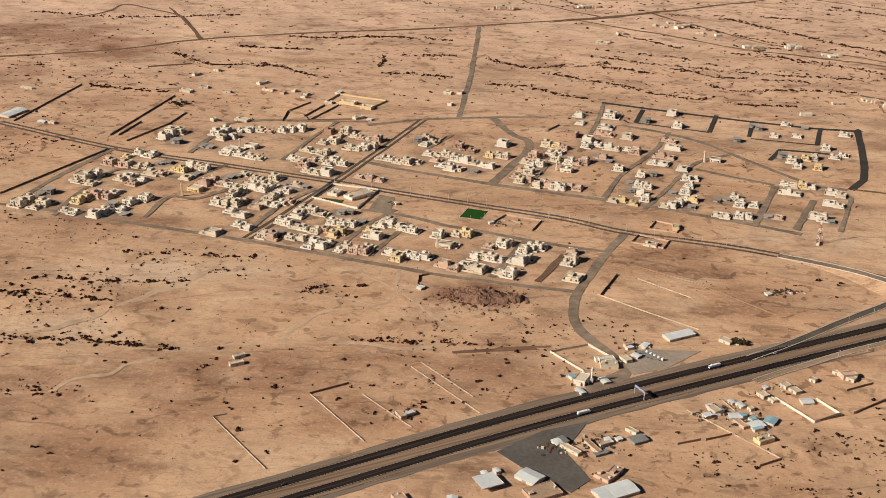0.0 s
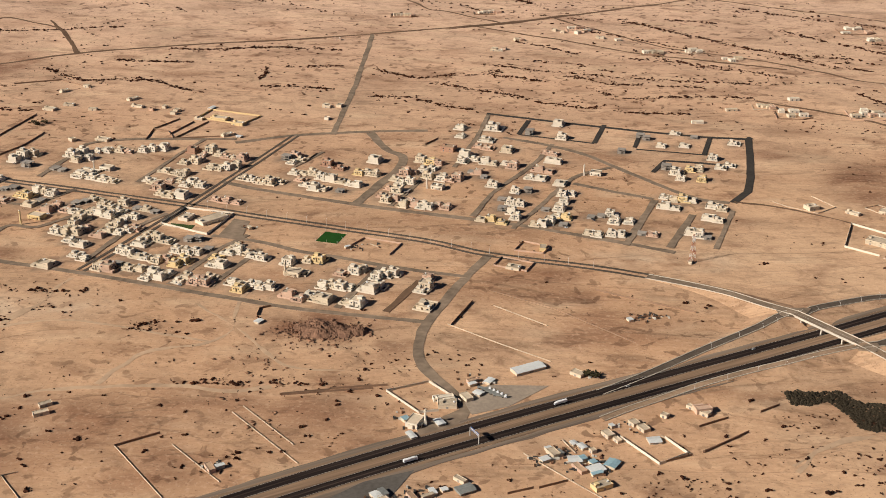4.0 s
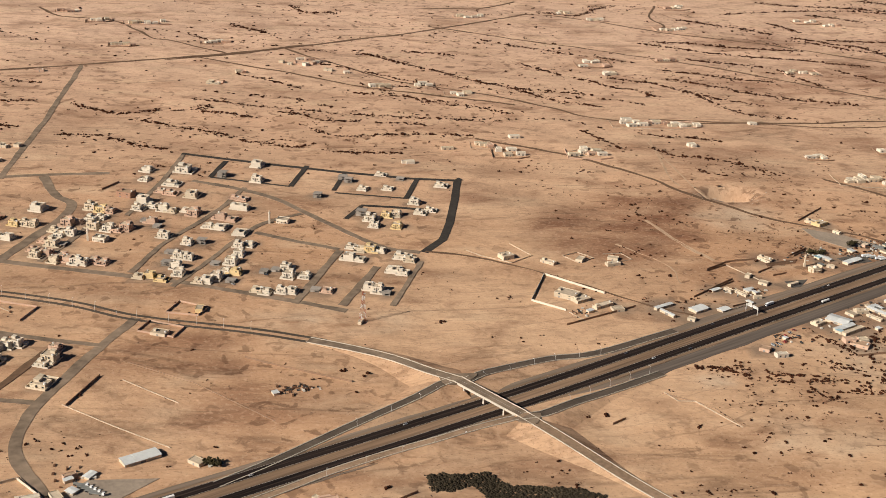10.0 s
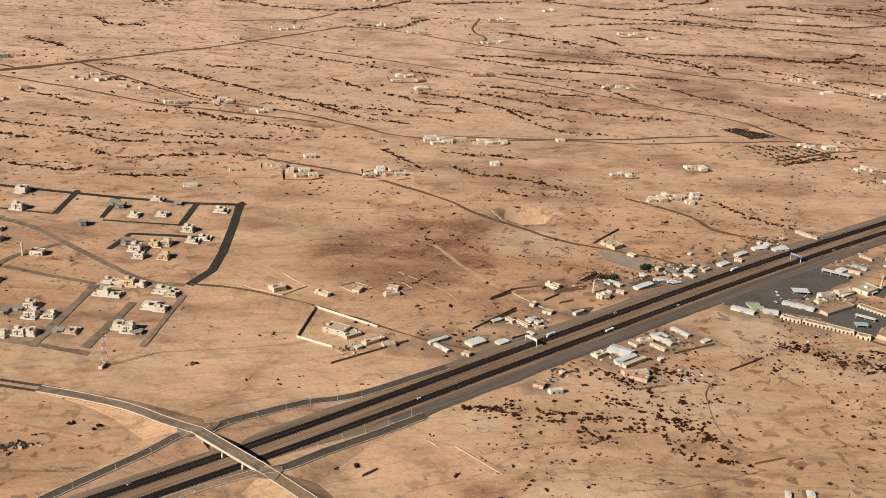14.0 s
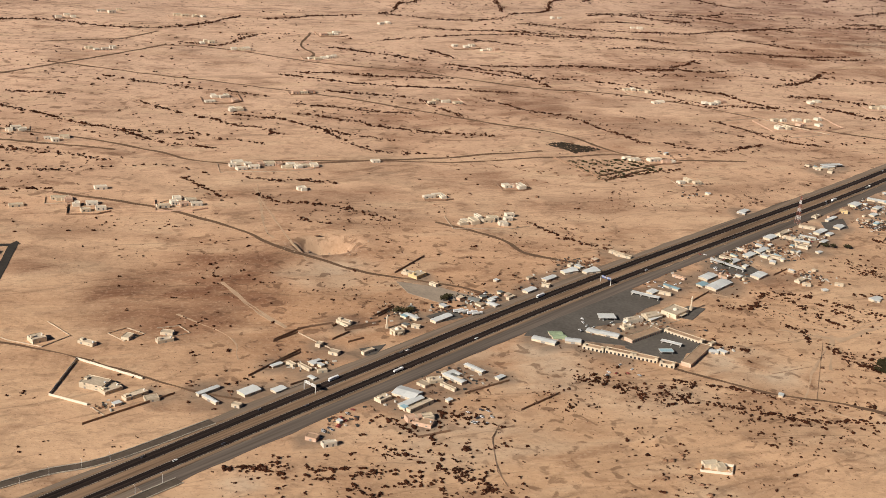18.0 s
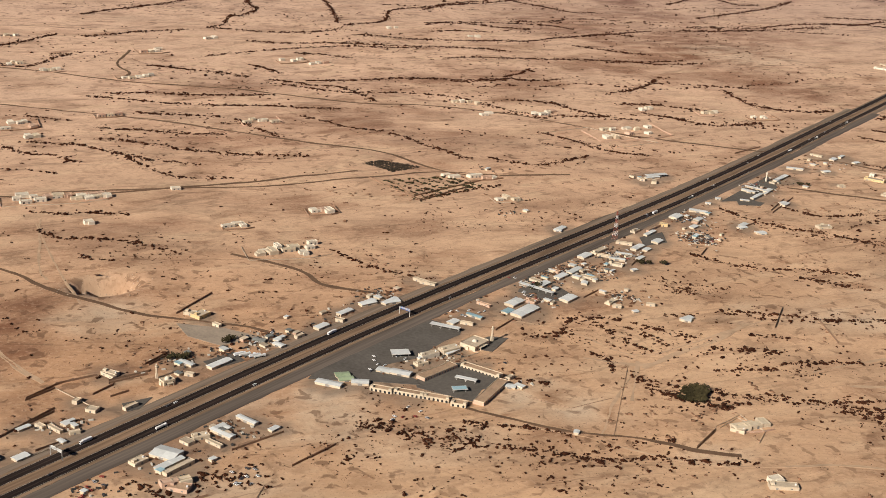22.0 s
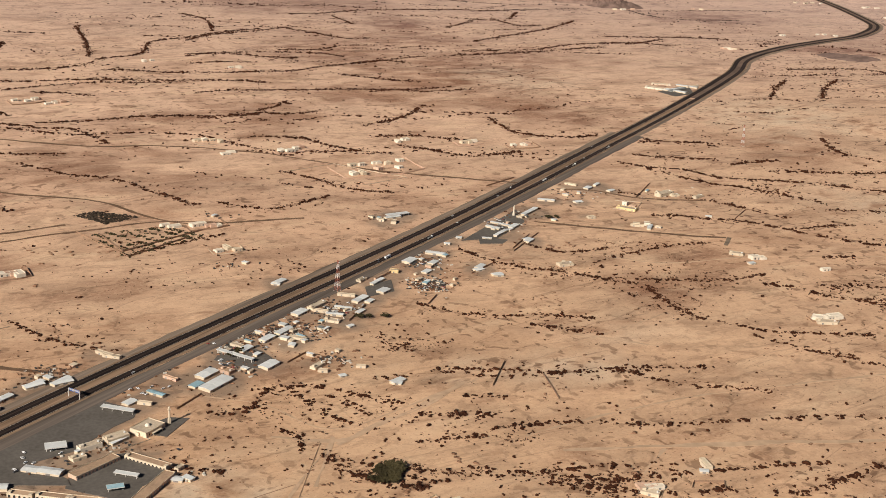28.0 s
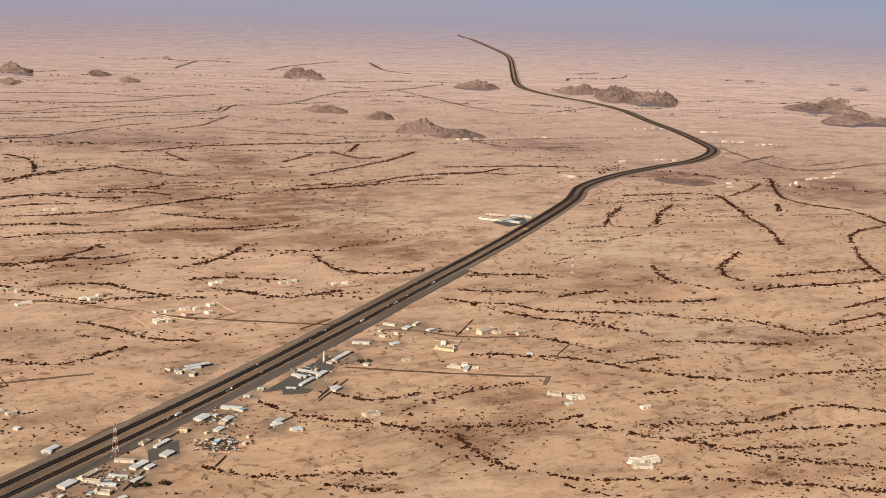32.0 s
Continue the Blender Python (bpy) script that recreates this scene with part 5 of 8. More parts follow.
WASHES_14 = [(6, [(395, 1894), (434, 1854), (500, 1858), (574, 1854), (618, 1848)]),
    (6, [(-106, 1952), (-101, 1992), (-102, 2026)]),
    (6, [(-67, 2026), (-41, 2027), (11, 2031)]),
    (6, [(159, 1937), (181, 1921), (211, 1905), (237, 1890), (271, 1867), (304, 1837), (337, 1823), (370, 1808), (396, 1822)]),
    (6, [(59, 1860), (92, 1860), (121, 1856)]),
    (6, [(130, 1845), (172, 1810), (205, 1795)]),
    (6, [(241, 1978), (282, 1970), (317, 1945)]),
    (6, [(-99, 1913), (-58, 1913), (-24, 1905), (10, 1897)]),
    (6, [(-79, 1798), (-53, 1784), (-23, 1764)]),
    (6, [(293, 2566), (326, 2526), (359, 2488)]),
    (6, [(409, 2755), (436, 2693), (498, 2681)])]
WASHES_15 = [(6, [(-445, 2019), (-407, 1982), (-370, 1946), (-322, 1949), (-285, 1961)]),
    (6, [(-301, 1941), (-263, 1944), (-219, 1901), (-178, 1877)]),
    (6, [(-342, 2067), (-273, 2055), (-217, 2055)]),
    (6, [(-523, 1813), (-465, 1800), (-421, 1787), (-395, 1788)]),
    (6, [(-326, 1760), (-285, 1724), (-247, 1704)]),
    (6, [(-269, 2137), (-204, 2130), (-100, 2153), (7, 2134)]),
    (6, [(-523, 1566), (-497, 1548), (-474, 1537), (-453, 1520), (-438, 1520)]),
    (5, [(2250, 3918), (2343, 3908), (2429, 3916)])]
WASHES_16 = [(5, [(2372, 4244), (2528, 4192), (2611, 4133), (2806, 4224), (2992, 4230), (3141, 4269), (3307, 4441), (3489, 4427), (3640, 4506), (3940, 4714), (4259, 4754), (4657, 4922)]),
    (5, [(2461, 4483), (2566, 4466), (2732, 4537), (2948, 4472)]),
    (5, [(2669, 5039), (2961, 4964), (3099, 4780), (3219, 4790), (3408, 4783)]),
    (5, [(2903, 3323), (2802, 3251), (2718, 3201)]),
    (5, [(2514, 2854), (2633, 2824), (2698, 2802)]),
    (5, [(2950, 2831), (2876, 2836)]),
    (5, [(1915, 3020), (1988, 3022), (2106, 3004), (2214, 2954), (2242, 2902)]),
    (5, [(3453, 2328), (3566, 2364), (3664, 2412)]),
    (5, [(3451, 2203), (3359, 2130)]),
    (5, [(4048, 2555), (4184, 2554), (4292, 2568)])]
WASHES_17 = [(5, [(3474, 3348), (3612, 3322), (3821, 3285), (4006, 3215)]),
    (4, [(-420, 1095), (-388, 1094), (-348, 1086), (-315, 1081)]),
    (4, [(-391, 1005), (-358, 998), (-320, 1002), (-288, 996), (-223, 993)]),
    (4, [(-340, 1205), (-221, 1193), (-182, 1199)]),
    (4, [(-138, 1121), (-73, 1130)]),
    (4, [(-81, 1015), (-10, 1013), (35, 1009)]),
    (4, [(-416, 1115), (-387, 1129), (-320, 1126), (-250, 1132)]),
    (4, [(-394, 1753), (-305, 1704), (-261, 1667)]),
    (4, [(230, 2041), (353, 1997), (488, 1955), (680, 1920)]),
    (4, [(-751, 2292), (-550, 2264), (-381, 2288)]),
    (4, [(-66, 1616), (-49, 1558)]),
    (4, [(337, 1187), (366, 1164), (402, 1152)])]
WASHES_18 = [(4, [(428, 2271), (523, 2196), (613, 2124)]),
    (4, [(456, 2087), (581, 2039), (695, 1960)]),
    (4, [(205, 1306), (253, 1284)]),
    (4, [(518, 1333), (546, 1304), (569, 1282)]),
    (4, [(296, 2192), (394, 2112)]),
    (4, [(516, 2100), (567, 2038), (635, 1994)]),
    (4, [(511, 1354), (539, 1325), (564, 1286)]),
    (4, [(676, 1153), (720, 1133), (761, 1109), (790, 1073)]),
    (5, [(813, 1139), (852, 1099), (875, 1063)]),
    (4, [(824, 1203), (853, 1145), (889, 1131)]),
    (4, [(834, 1050), (881, 1027)]),
    (4, [(740, 2446), (861, 2354), (982, 2284)]),
    (4, [(1310, 2739), (1571, 2785), (1814, 2742)]),
    (4, [(1019, 1225), (1050, 1200), (1076, 1166)])]
WASHES_19 = [(5, [(859, 1212), (888, 1184), (917, 1157)]),
    (4, [(1356, 1361), (1387, 1314), (1409, 1287)]),
    (4, [(1289, 1218), (1319, 1173), (1339, 1144)]),
    (4, [(1148, 1643), (1182, 1556), (1230, 1508)]),
    (4, [(1294, 1235), (1370, 1159), (1430, 1124), (1505, 1079)]),
    (4, [(1427, 1114), (1491, 1065)]),
    (4, [(1354, 1337), (1371, 1274)]),
    (4, [(1476, 1341), (1577, 1282), (1670, 1242)]),
    (4, [(1032, 1240), (1077, 1182), (1153, 1133), (1186, 1102)]),
    (4, [(1473, 1332), (1528, 1296), (1641, 1262), (1724, 1229)]),
    (5, [(1449, 1214), (1514, 1193), (1602, 1141), (1710, 1105), (1787, 1059)]),
    (5, [(1390, 1163), (1434, 1129), (1506, 1107), (1527, 1074), (1585, 1054), (1672, 1020)])]
WASHES_20 = [(4, [(1327, 1376), (1338, 1290), (1355, 1269)]),
    (4, [(2069, 1766), (2165, 1677), (2218, 1561)]),
    (4, [(1370, 2479), (1459, 2382), (1565, 2363), (1642, 2312), (1691, 2203), (1736, 2154), (1846, 2131)]),
    (4, [(2205, 2803), (2423, 2848), (2645, 2822), (2927, 2825)]),
    (4, [(1812, 1521), (1930, 1539), (2016, 1526)]),
    (5, [(1291, 1243), (1305, 1192), (1327, 1159), (1364, 1150)]),
    (5, [(1445, 1107), (1494, 1060), (1560, 1030)]),
    (4, [(2518, 1594), (2552, 1465), (2687, 1439)]),
    (4, [(4259, 4754), (4148, 3915), (4669, 3955)]),
    (4, [(4215, 3063), (3966, 2534), (4356, 2480)]),
    (6, [(1647, 1248), (1656, 1221), (1679, 1193), (1709, 1178), (1743, 1155)])]
WASHES_21 = [(6, [(1833, 1268), (1839, 1238), (1854, 1205), (1874, 1177), (1892, 1143)]),
    (6, [(1579, 1018), (1604, 1000), (1632, 998), (1657, 996), (1708, 999)]),
    (6, [(1157, 1281), (1185, 1265), (1213, 1248)]),
    (6, [(1376, 1222), (1407, 1213), (1440, 1203)]),
    (6, [(1402, 1266), (1430, 1254), (1467, 1234)]),
    (6, [(1238, 1354), (1270, 1340), (1319, 1375), (1354, 1355)]),
    (6, [(1462, 1280), (1497, 1261)]),
    (6, [(1156, 1132), (1184, 1107), (1230, 1097), (1254, 1076), (1296, 1060)]),
    (6, [(1104, 1206), (1127, 1192), (1153, 1177), (1184, 1153)]),
    (6, [(1279, 1299), (1291, 1277), (1280, 1248)])]
WASHES = WASHES_1 + WASHES_2 + WASHES_3 + WASHES_4 + WASHES_5 + WASHES_6 + WASHES_7 + WASHES_8 + WASHES_9 + WASHES_10 + WASHES_11 + WASHES_12 + WASHES_13 + WASHES_14 + WASHES_15 + WASHES_16 + WASHES_17 + WASHES_18 + WASHES_19 + WASHES_20 + WASHES_21
FOOT_TRACKS_1_A = [(9, [(-212, 1224), (-230, 1165), (-268, 1110), (-304, 1066), (-340, 1029), (-389, 1000)]),
    (5, [(-387, 995), (-286, 990), (-226, 988), (-181, 1004), (-122, 1010), (-71, 1009), (-33, 999), (2, 1006)]),
    (5, [(-143, 1014), (-129, 1045), (-107, 1070), (-58, 1085), (-41, 1111)]),
    (6, [(-318, 908), (-303, 930), (-277, 941), (-268, 956), (-248, 970), (-226, 988)]),
    (4, [(-41, 1111), (-44, 1152), (-37, 1202)]),
    (4, [(-268, 1110), (-200, 1131), (-121, 1109), (-58, 1085)]),
    (3, [(-81, 1164), (-34, 1106), (10, 1042), (61, 1032)]),
    (3, [(398, 881), (424, 902), (457, 916), (503, 939)]),
    (3, [(755, 1514), (771, 1437), (791, 1390)])]
FOOT_TRACKS_1_B = [(3, [(698, 1442), (736, 1379), (733, 1330)])]
FOOT_TRACKS_1 = FOOT_TRACKS_1_A + FOOT_TRACKS_1_B
FOOT_TRACKS_2 = [(2, [(854, 1554), (850, 1676), (854, 1817)]),
    (3, [(755, 1511), (771, 1449), (791, 1390)]),
    (3, [(835, 1627), (833, 1665), (861, 1829)]),
    (3, [(1316, 1259), (1241, 1189), (1202, 1145)]),
    (3, [(1133, 1192), (1189, 1150), (1234, 1093), (1285, 1058), (1358, 1035), (1425, 999)]),
    (2, [(1248, 1390), (1293, 1344), (1327, 1276), (1439, 1292), (1788, 1359)]),
    (3, [(1466, 1187), (1486, 1189), (1576, 1188), (1704, 1171), (1876, 1129)]),
    (3, [(1318, 1264), (1264, 1192)]),
    (3, [(1817, 1619), (1894, 1499), (2038, 1456)]),
    (3, [(2038, 1456), (2188, 1387), (2462, 1299)])]
FOOT_TRACKS_3 = [(6, [(398, 873), (421, 899), (439, 911), (464, 921), (494, 922)]), (4, [(1315, 1248), (1370, 1270), (1408, 1274), (1483, 1303)]), (5, [(1478, 1150), (1524, 1132), (1573, 1111), (1622, 1088), (1746, 1028)]), (4, [(1655, 1354), (1695, 1316), (1719, 1291)]), (4, [(1560, 1110), (1531, 1096), (1512, 1086)]), (4, [(1271, 1287), (1320, 1255), (1376, 1268), (1480, 1302)])]
FOOT_TRACKS = FOOT_TRACKS_3 + FOOT_TRACKS_1 + FOOT_TRACKS_2
ROCKY_1 = [(2317, 2545, 56, 84, -0.47, 1), (2625, 3271, 87, 142, -0.40, .9), (2322, 2300, 53, 40, -0.49, .9), (3864, 2319, 100, 96, -0.43, 1), (3639, 3150, 167, 164, -0.38, .7), (31, 1113, 49, 34, 0.04, .9), (-166, 948, 76, 41, 0.04, .5), (-79, 877, 49, 36, 0.04, .5), (-342, 912, 55, 50, 0.04, .5), (-252, 945, 56, 41, 0.04, .5), (-44, 984, 78, 43, 0.04, .5), (48, 957, 57, 41, 0.04, .5), (-275, 820, 54, 42, 0.04, .4), (765, 1486, 53, 43, -0.03, .9), (677, 1436, 57, 39, -0.03, .6), (783, 1521, 39, 49, -0.05, .9)]
ROCKY_2 = [(648, 1493, 49, 38, -0.05, .7), (856, 1583, 62, 33, -0.04, .5), (1408, 2182, 76, 62, 0.04, .6), (971, 1765, 63, 42, -0.02, .5), (273, 1176, 31, 17, -0.02, .6), (724, 1488, 70, 59, -0.22, .7), (664, 1433, 55, 39, -0.23, .5), (1410, 2234, 120, 76, -0.11, .5), (1266, 2462, 137, 77, -0.09, .5), (875, 1737, 73, 64, -0.19, .4), (2406, 2705, 212, 179, -0.30, .7), (2308, 2361, 140, 115, -0.34, .6), (1832, 1422, 48, 62, -0.44, .6), (1803, 2485, 92, 79, -0.34, .5), (1391, 2148, 86, 63, -0.39, .5), (2529, 1841, 106, 91, -0.38, .5)]
ROCKY_3 = [(2287, 2560, 135, 160, -0.47, .7), (2330, 2241, 126, 122, -0.49, .6), (3755, 2229, 177, 181, -0.44, .7), (2488, 1468, 112, 51, -0.54, .5), (2258, 2933, 172, 182, -0.44, .6), (1789, 2430, 100, 134, -0.50, .5), (1927, 1477, 40, 84, -0.56, .6), (3852, 2583, 249, 192, -0.41, .5), (3566, 2583, 148, 94, -0.42, .9), (-699, 2122, 141, 131, 0.08, .6), (-562, 2035, 90, 78, 0.08, .7), (-640, 1872, 50, 68, 0.07, .5), (-360, 1286, 97, 20, 0.05, .5), (-203, 890, 54, 27, 0.04, .5), (84, 919, 37, 15, 0.04, .4), (279, 1101, 65, 21, 0.05, .5)]
ROCKY_4 = [(234, 1220, 48, 18, -0.02, .5), (299, 1124, 55, 20, -0.02, .5), (699, 1514, 75, 37, -0.01, .6), (519, 994, 52, 16, -0.07, .4), (579, 1604, 51, 31, -0.04, .5), (706, 1425, 42, 32, -0.06, .6), (1237, 1687, 74, 37, -0.03, .4), (786, 1584, 64, 33, -0.21, .7), (870, 1384, 31, 18, -0.23, .5), (1144, 1802, 91, 35, -0.17, .5), (1633, 2429, 161, 73, -0.09, .5), (1321, 1427, 66, 32, -0.33, .4), (2224, 2533, 209, 91, -0.19, .6), (1155, 2122, 112, 50, -0.26, .5), (1485, 2044, 109, 60, -0.40, .4), (2060, 2503, 157, 78, -0.33, .6)]
ROCKY_5 = [(1981, 1490, 45, 49, -0.43, .6), (2552, 3702, 316, 196, -0.37, .6), (2657, 2745, 186, 109, -0.44, .5), (2544, 1920, 123, 73, -0.50, .4), (2486, 3085, 218, 123, -0.42, .6)]
ROCKY = ROCKY_1 + ROCKY_2 + ROCKY_3 + ROCKY_4 + ROCKY_5
PALE_1 = [(-271, 1155, 100, 34, 0.05, .6), (-336, 1026, 70, 28, 0.04, .6), (53, 840, 65, 19, 0.04, .7), (355, 1263, 76, 24, -0.09, .7), (880, 1591, 35, 25, -0.04, .8), (709, 1022, 70, 34, -0.12, .5), (883, 1152, 84, 47, -0.10, .5), (872, 1516, 52, 42, -0.21, .7), (999, 1229, 55, 34, -0.25, .6), (1188, 1217, 49, 38, -0.24, .8), (1057, 1181, 80, 44, -0.25, .5), (1096, 1295, 49, 34, -0.35, .5), (1206, 1196, 44, 28, -0.36, .7), (1590, 1287, 74, 37, -0.46, .6), (1712, 1343, 81, 41, -0.45, .4), (2731, 2027, 159, 168, -0.49, .7)]
PALE_2 = [(2443, 2548, 130, 129, -0.46, .5), (2417, 1545, 104, 99, -0.54, .6), (9167, 7393, 3267, 6287, -0.02, .6), (5922, 6952, 1972, 3292, -0.06, .5)]
PALE_3 = [(986, 1287, 52, 35, -0.08, 0.8), (695, 1121, 19, 13, -0.11, 0.7), (1203, 1201, 42, 24, -0.27, 1), (1019, 1260, 27, 27, -0.27, 0.8), (1275, 1083, 30, 14, -0.28, 0.5), (1565, 1312, 55, 21, -0.46, 0.7), (1467, 1316, 24, 14, -0.47, 0.6)]
PALE = PALE_3 + PALE_1 + PALE_2
THICKER_1 = [(3465, 2752, 65, 53, -0.41, 60), (3662, 3076, 54, 105, -0.38, 40), (4248, 3021, 83, 62, -0.37, 40), (4330, 2904, 83, 61, -0.38, 40), (3413, 2807, 98, 31, -0.41, 30), (4304, 3335, 88, 70, -0.35, 30), (2105, 2891, 69, 19, -0.45, 30), (721, 1138, 58, 25, -0.10, 60), (848, 1090, 53, 37, -0.11, 110), (813, 1138, 30, 21, -0.10, 30), (888, 1130, 30, 17, -0.10, 26), (537, 1213, 29, 12, -0.10, 22), (355, 1148, 38, 27, -0.11, 24), (915, 1412, 15, 16, -0.06, 20), (-320, 1005, 59, 18, 0.04, 50), (-332, 913, 32, 13, 0.04, 40)]
THICKER_2 = [(-26, 897, 27, 18, 0.04, 12), (49, 988, 44, 25, 0.04, 24), (-120, 1108, 32, 12, 0.05, 20), (332, 1142, 62, 33, 0.05, 40), (244, 1118, 49, 18, 0.05, 30), (-544, 1863, 92, 87, 0.07, 60), (-303, 1690, 46, 32, 0.07, 40), (-661, 1938, 51, 111, 0.08, 40), (-377, 1097, 58, 13, 0.05, 36), (635, 946, 42, 16, -0.07, 40), (701, 1282, 51, 29, -0.05, 30), (358, 1155, 24, 17, -0.06, 14), (256, 1140, 28, 20, -0.06, 16), (1048, 1206, 45, 29, -0.25, 60), (879, 1186, 50, 23, -0.26, 60), (708, 1422, 40, 20, -0.23, 24)]
THICKER_3 = [(1151, 1125, 44, 32, -0.26, 50), (1095, 2161, 178, 49, -0.13, 70), (1091, 2778, 100, 81, -0.05, 50), (1225, 2217, 75, 38, -0.12, 40), (1326, 1184, 31, 28, -0.36, 40), (1460, 1078, 36, 27, -0.36, 60), (1149, 1154, 60, 29, -0.37, 70), (1080, 1191, 41, 25, -0.37, 40), (1386, 1296, 28, 20, -0.34, 20), (1477, 1425, 32, 36, -0.32, 40), (1299, 2465, 67, 35, -0.22, 30), (1328, 1179, 41, 23, -0.49, 60), (1489, 1088, 56, 19, -0.49, 70), (1811, 1371, 46, 50, -0.45, 80), (1766, 1507, 62, 29, -0.44, 60), (1478, 1423, 28, 21, -0.46, 30)]
THICKER_4 = [(1511, 1390, 34, 24, -0.46, 40), (1651, 1002, 44, 25, -0.49, 50), (1467, 1657, 39, 24, -0.43, 20), (1355, 1811, 33, 22, -0.42, 30), (1827, 1390, 67, 45, -0.57, 60), (3110, 1712, 46, 239, -0.50, 60), (2039, 2026, 106, 50, -0.52, 50), (3171, 4698, 126, 167, -0.27, 30), (3480, 2746, 99, 86, -0.41, 50), (3724, 4885, 145, 201, -0.24, 30)]
THICKER_5 = [(715, 1142, 22, 5, -0.1, 40), (757, 1127, 19, 4, -0.1, 30), (793, 1113, 19, 4, -0.11, 30), (814, 1092, 19, 5, -0.11, 30), (858, 1097, 16, 12, -0.11, 40), (864, 1067, 19, 6, -0.11, 40), (1027, 1226, 15, 8, -0.09, 40), (1087, 1187, 16, 14, -0.28, 20), (1426, 1347, 17, 6, -0.25, 20), (1247, 1120, 20, 7, -0.28, 25), (1470, 1091, 28, 13, -0.49, 70), (1376, 1160, 20, 5, -0.49, 30), (1474, 1405, 25, 11, -0.46, 40), (1447, 1187, 11, 9, -0.48, 15)]
THICKER = THICKER_5 + THICKER_1 + THICKER_2 + THICKER_3 + THICKER_4
CLUTTER_1 = [(90, 841, 17, 11, 0.03, 40), (122, 842, 13, 16, 0.03, 30), (115, 955, 14, 12, 0.04, 16), (166, 1014, 15, 11, 0.05, 20), (221, 893, 18, 14, 0.04, 36), (249, 885, 18, 14, 0.04, 36), (288, 937, 19, 14, 0.04, 16), (-28, 888, 9, 9, 0.04, 12), (65, 1300, 18, 13, 0.05, 16), (-55, 1355, 12, 7, 0.05, 8), (800, 1304, 28, 13, -0.08, 40), (792, 1206, 20, 16, -0.10, 40), (909, 1397, 31, 23, -0.07, 40), (989, 1415, 39, 24, -0.06, 60), (854, 1223, 27, 25, -0.09, 40), (914, 1255, 28, 22, -0.08, 50)]
CLUTTER_2 = [(1089, 1451, 41, 19, -0.06, 40), (1161, 1492, 35, 16, -0.05, 30), (613, 1269, 12, 12, -0.09, 16), (322, 1129, 16, 7, -0.11, 10), (1090, 1312, 16, 10, -0.26, 16), (1136, 1334, 28, 19, -0.26, 40), (1330, 1476, 33, 30, -0.24, 60), (1396, 1497, 41, 36, -0.23, 80), (1459, 1532, 43, 34, -0.23, 60), (1304, 1421, 19, 17, -0.24, 24), (1605, 1548, 30, 28, -0.22, 90), (1645, 1624, 32, 37, -0.21, 40), (1389, 1417, 19, 18, -0.25, 24), (1012, 1424, 28, 14, -0.25, 40), (952, 1403, 16, 13, -0.25, 30), (1070, 1431, 23, 12, -0.25, 30)]
CLUTTER_3 = [(1136, 1479, 30, 13, -0.24, 24), (1815, 1706, 35, 44, -0.20, 40), (1184, 1254, 10, 12, -0.27, 16), (1412, 1474, 20, 23, -0.23, 30), (2003, 1778, 51, 37, -0.40, 40), (2122, 1727, 44, 32, -0.40, 24), (1872, 1727, 31, 27, -0.41, 24), (1362, 1497, 34, 24, -0.45, 60), (1473, 1612, 25, 22, -0.44, 30), (1417, 1703, 25, 16, -0.43, 20), (1487, 1894, 29, 15, -0.41, 12), (1679, 1796, 30, 13, -0.41, 24)]
CLUTTER_4 = [(1594, 1544, 22, 17, -0.44, 260), (1385, 1498, 33, 25, -0.45, 150), (1456, 1521, 23, 15, -0.45, 80), (1628, 1626, 30, 27, -0.43, 80), (1397, 1404, 21, 16, -0.46, 60), (1193, 1439, 19, 24, -0.47, 50), (1151, 1492, 22, 16, -0.47, 60), (1243, 1469, 20, 26, -0.46, 60), (335, 1134, 21, 6, -0.06, 40), (271, 1018, 10, 5, -0.07, 30)]
CLUTTER = CLUTTER_1 + CLUTTER_2 + CLUTTER_3
LOTS_A = [('L', [(-141, 1368), (-114, 1361), (-116, 1350), (-136, 1357)]),
    ('A', [(120, 938), (155, 967), (163, 982), (150, 932), (124, 920)]),
    ('A', [(-86, 1329), (-74, 1381), (-56, 1373), (-60, 1320)]),
    ('G', [(159, 977), (180, 1006), (230, 1004), (195, 971), (164, 958)]),
    ('D', [(81, 864), (118, 879), (96, 834), (112, 796), (96, 779), (76, 794), (44, 832)]),
    ('D', [(1008, 1325), (1037, 1360), (1065, 1361), (1137, 1403), (1164, 1426), (1190, 1383), (1182, 1371), (1161, 1362), (1117, 1334), (1081, 1330), (1099, 1293), (1098, 1282), (1057, 1303)]),
    ('D', [(1099, 1293), (1145, 1315), (1155, 1313), (1176, 1278), (1147, 1251), (1129, 1236), (1124, 1242), (1093, 1279)])]
LOTS_B = [('D', [(1178, 1351), (1184, 1334), (1194, 1326), (1224, 1349), (1209, 1359)]),
    ('D', [(1293, 1455), (1325, 1492), (1344, 1455), (1346, 1419), (1328, 1412), (1306, 1434)]),
    ('D', [(1724, 1666), (1874, 1752), (1850, 1699), (1774, 1656)]),
    ('G', [(931, 1482), (971, 1457), (996, 1428), (957, 1417), (933, 1449)]),
    ('D', [(1527, 1570), (1567, 1579), (1550, 1544), (1514, 1541)]),
    ('D', [(2676, 2337), (2796, 2373), (2737, 2293), (2676, 2285)]),
    ('D', [(931, 1389), (963, 1401), (967, 1379), (936, 1371)]),
    ('D', [(845, 1330), (872, 1334), (856, 1315), (846, 1314)]),
    ('D', [(1782, 1644), (1755, 1674), (1739, 1646), (1766, 1634)])]
LOTS = LOTS_A + LOTS_B
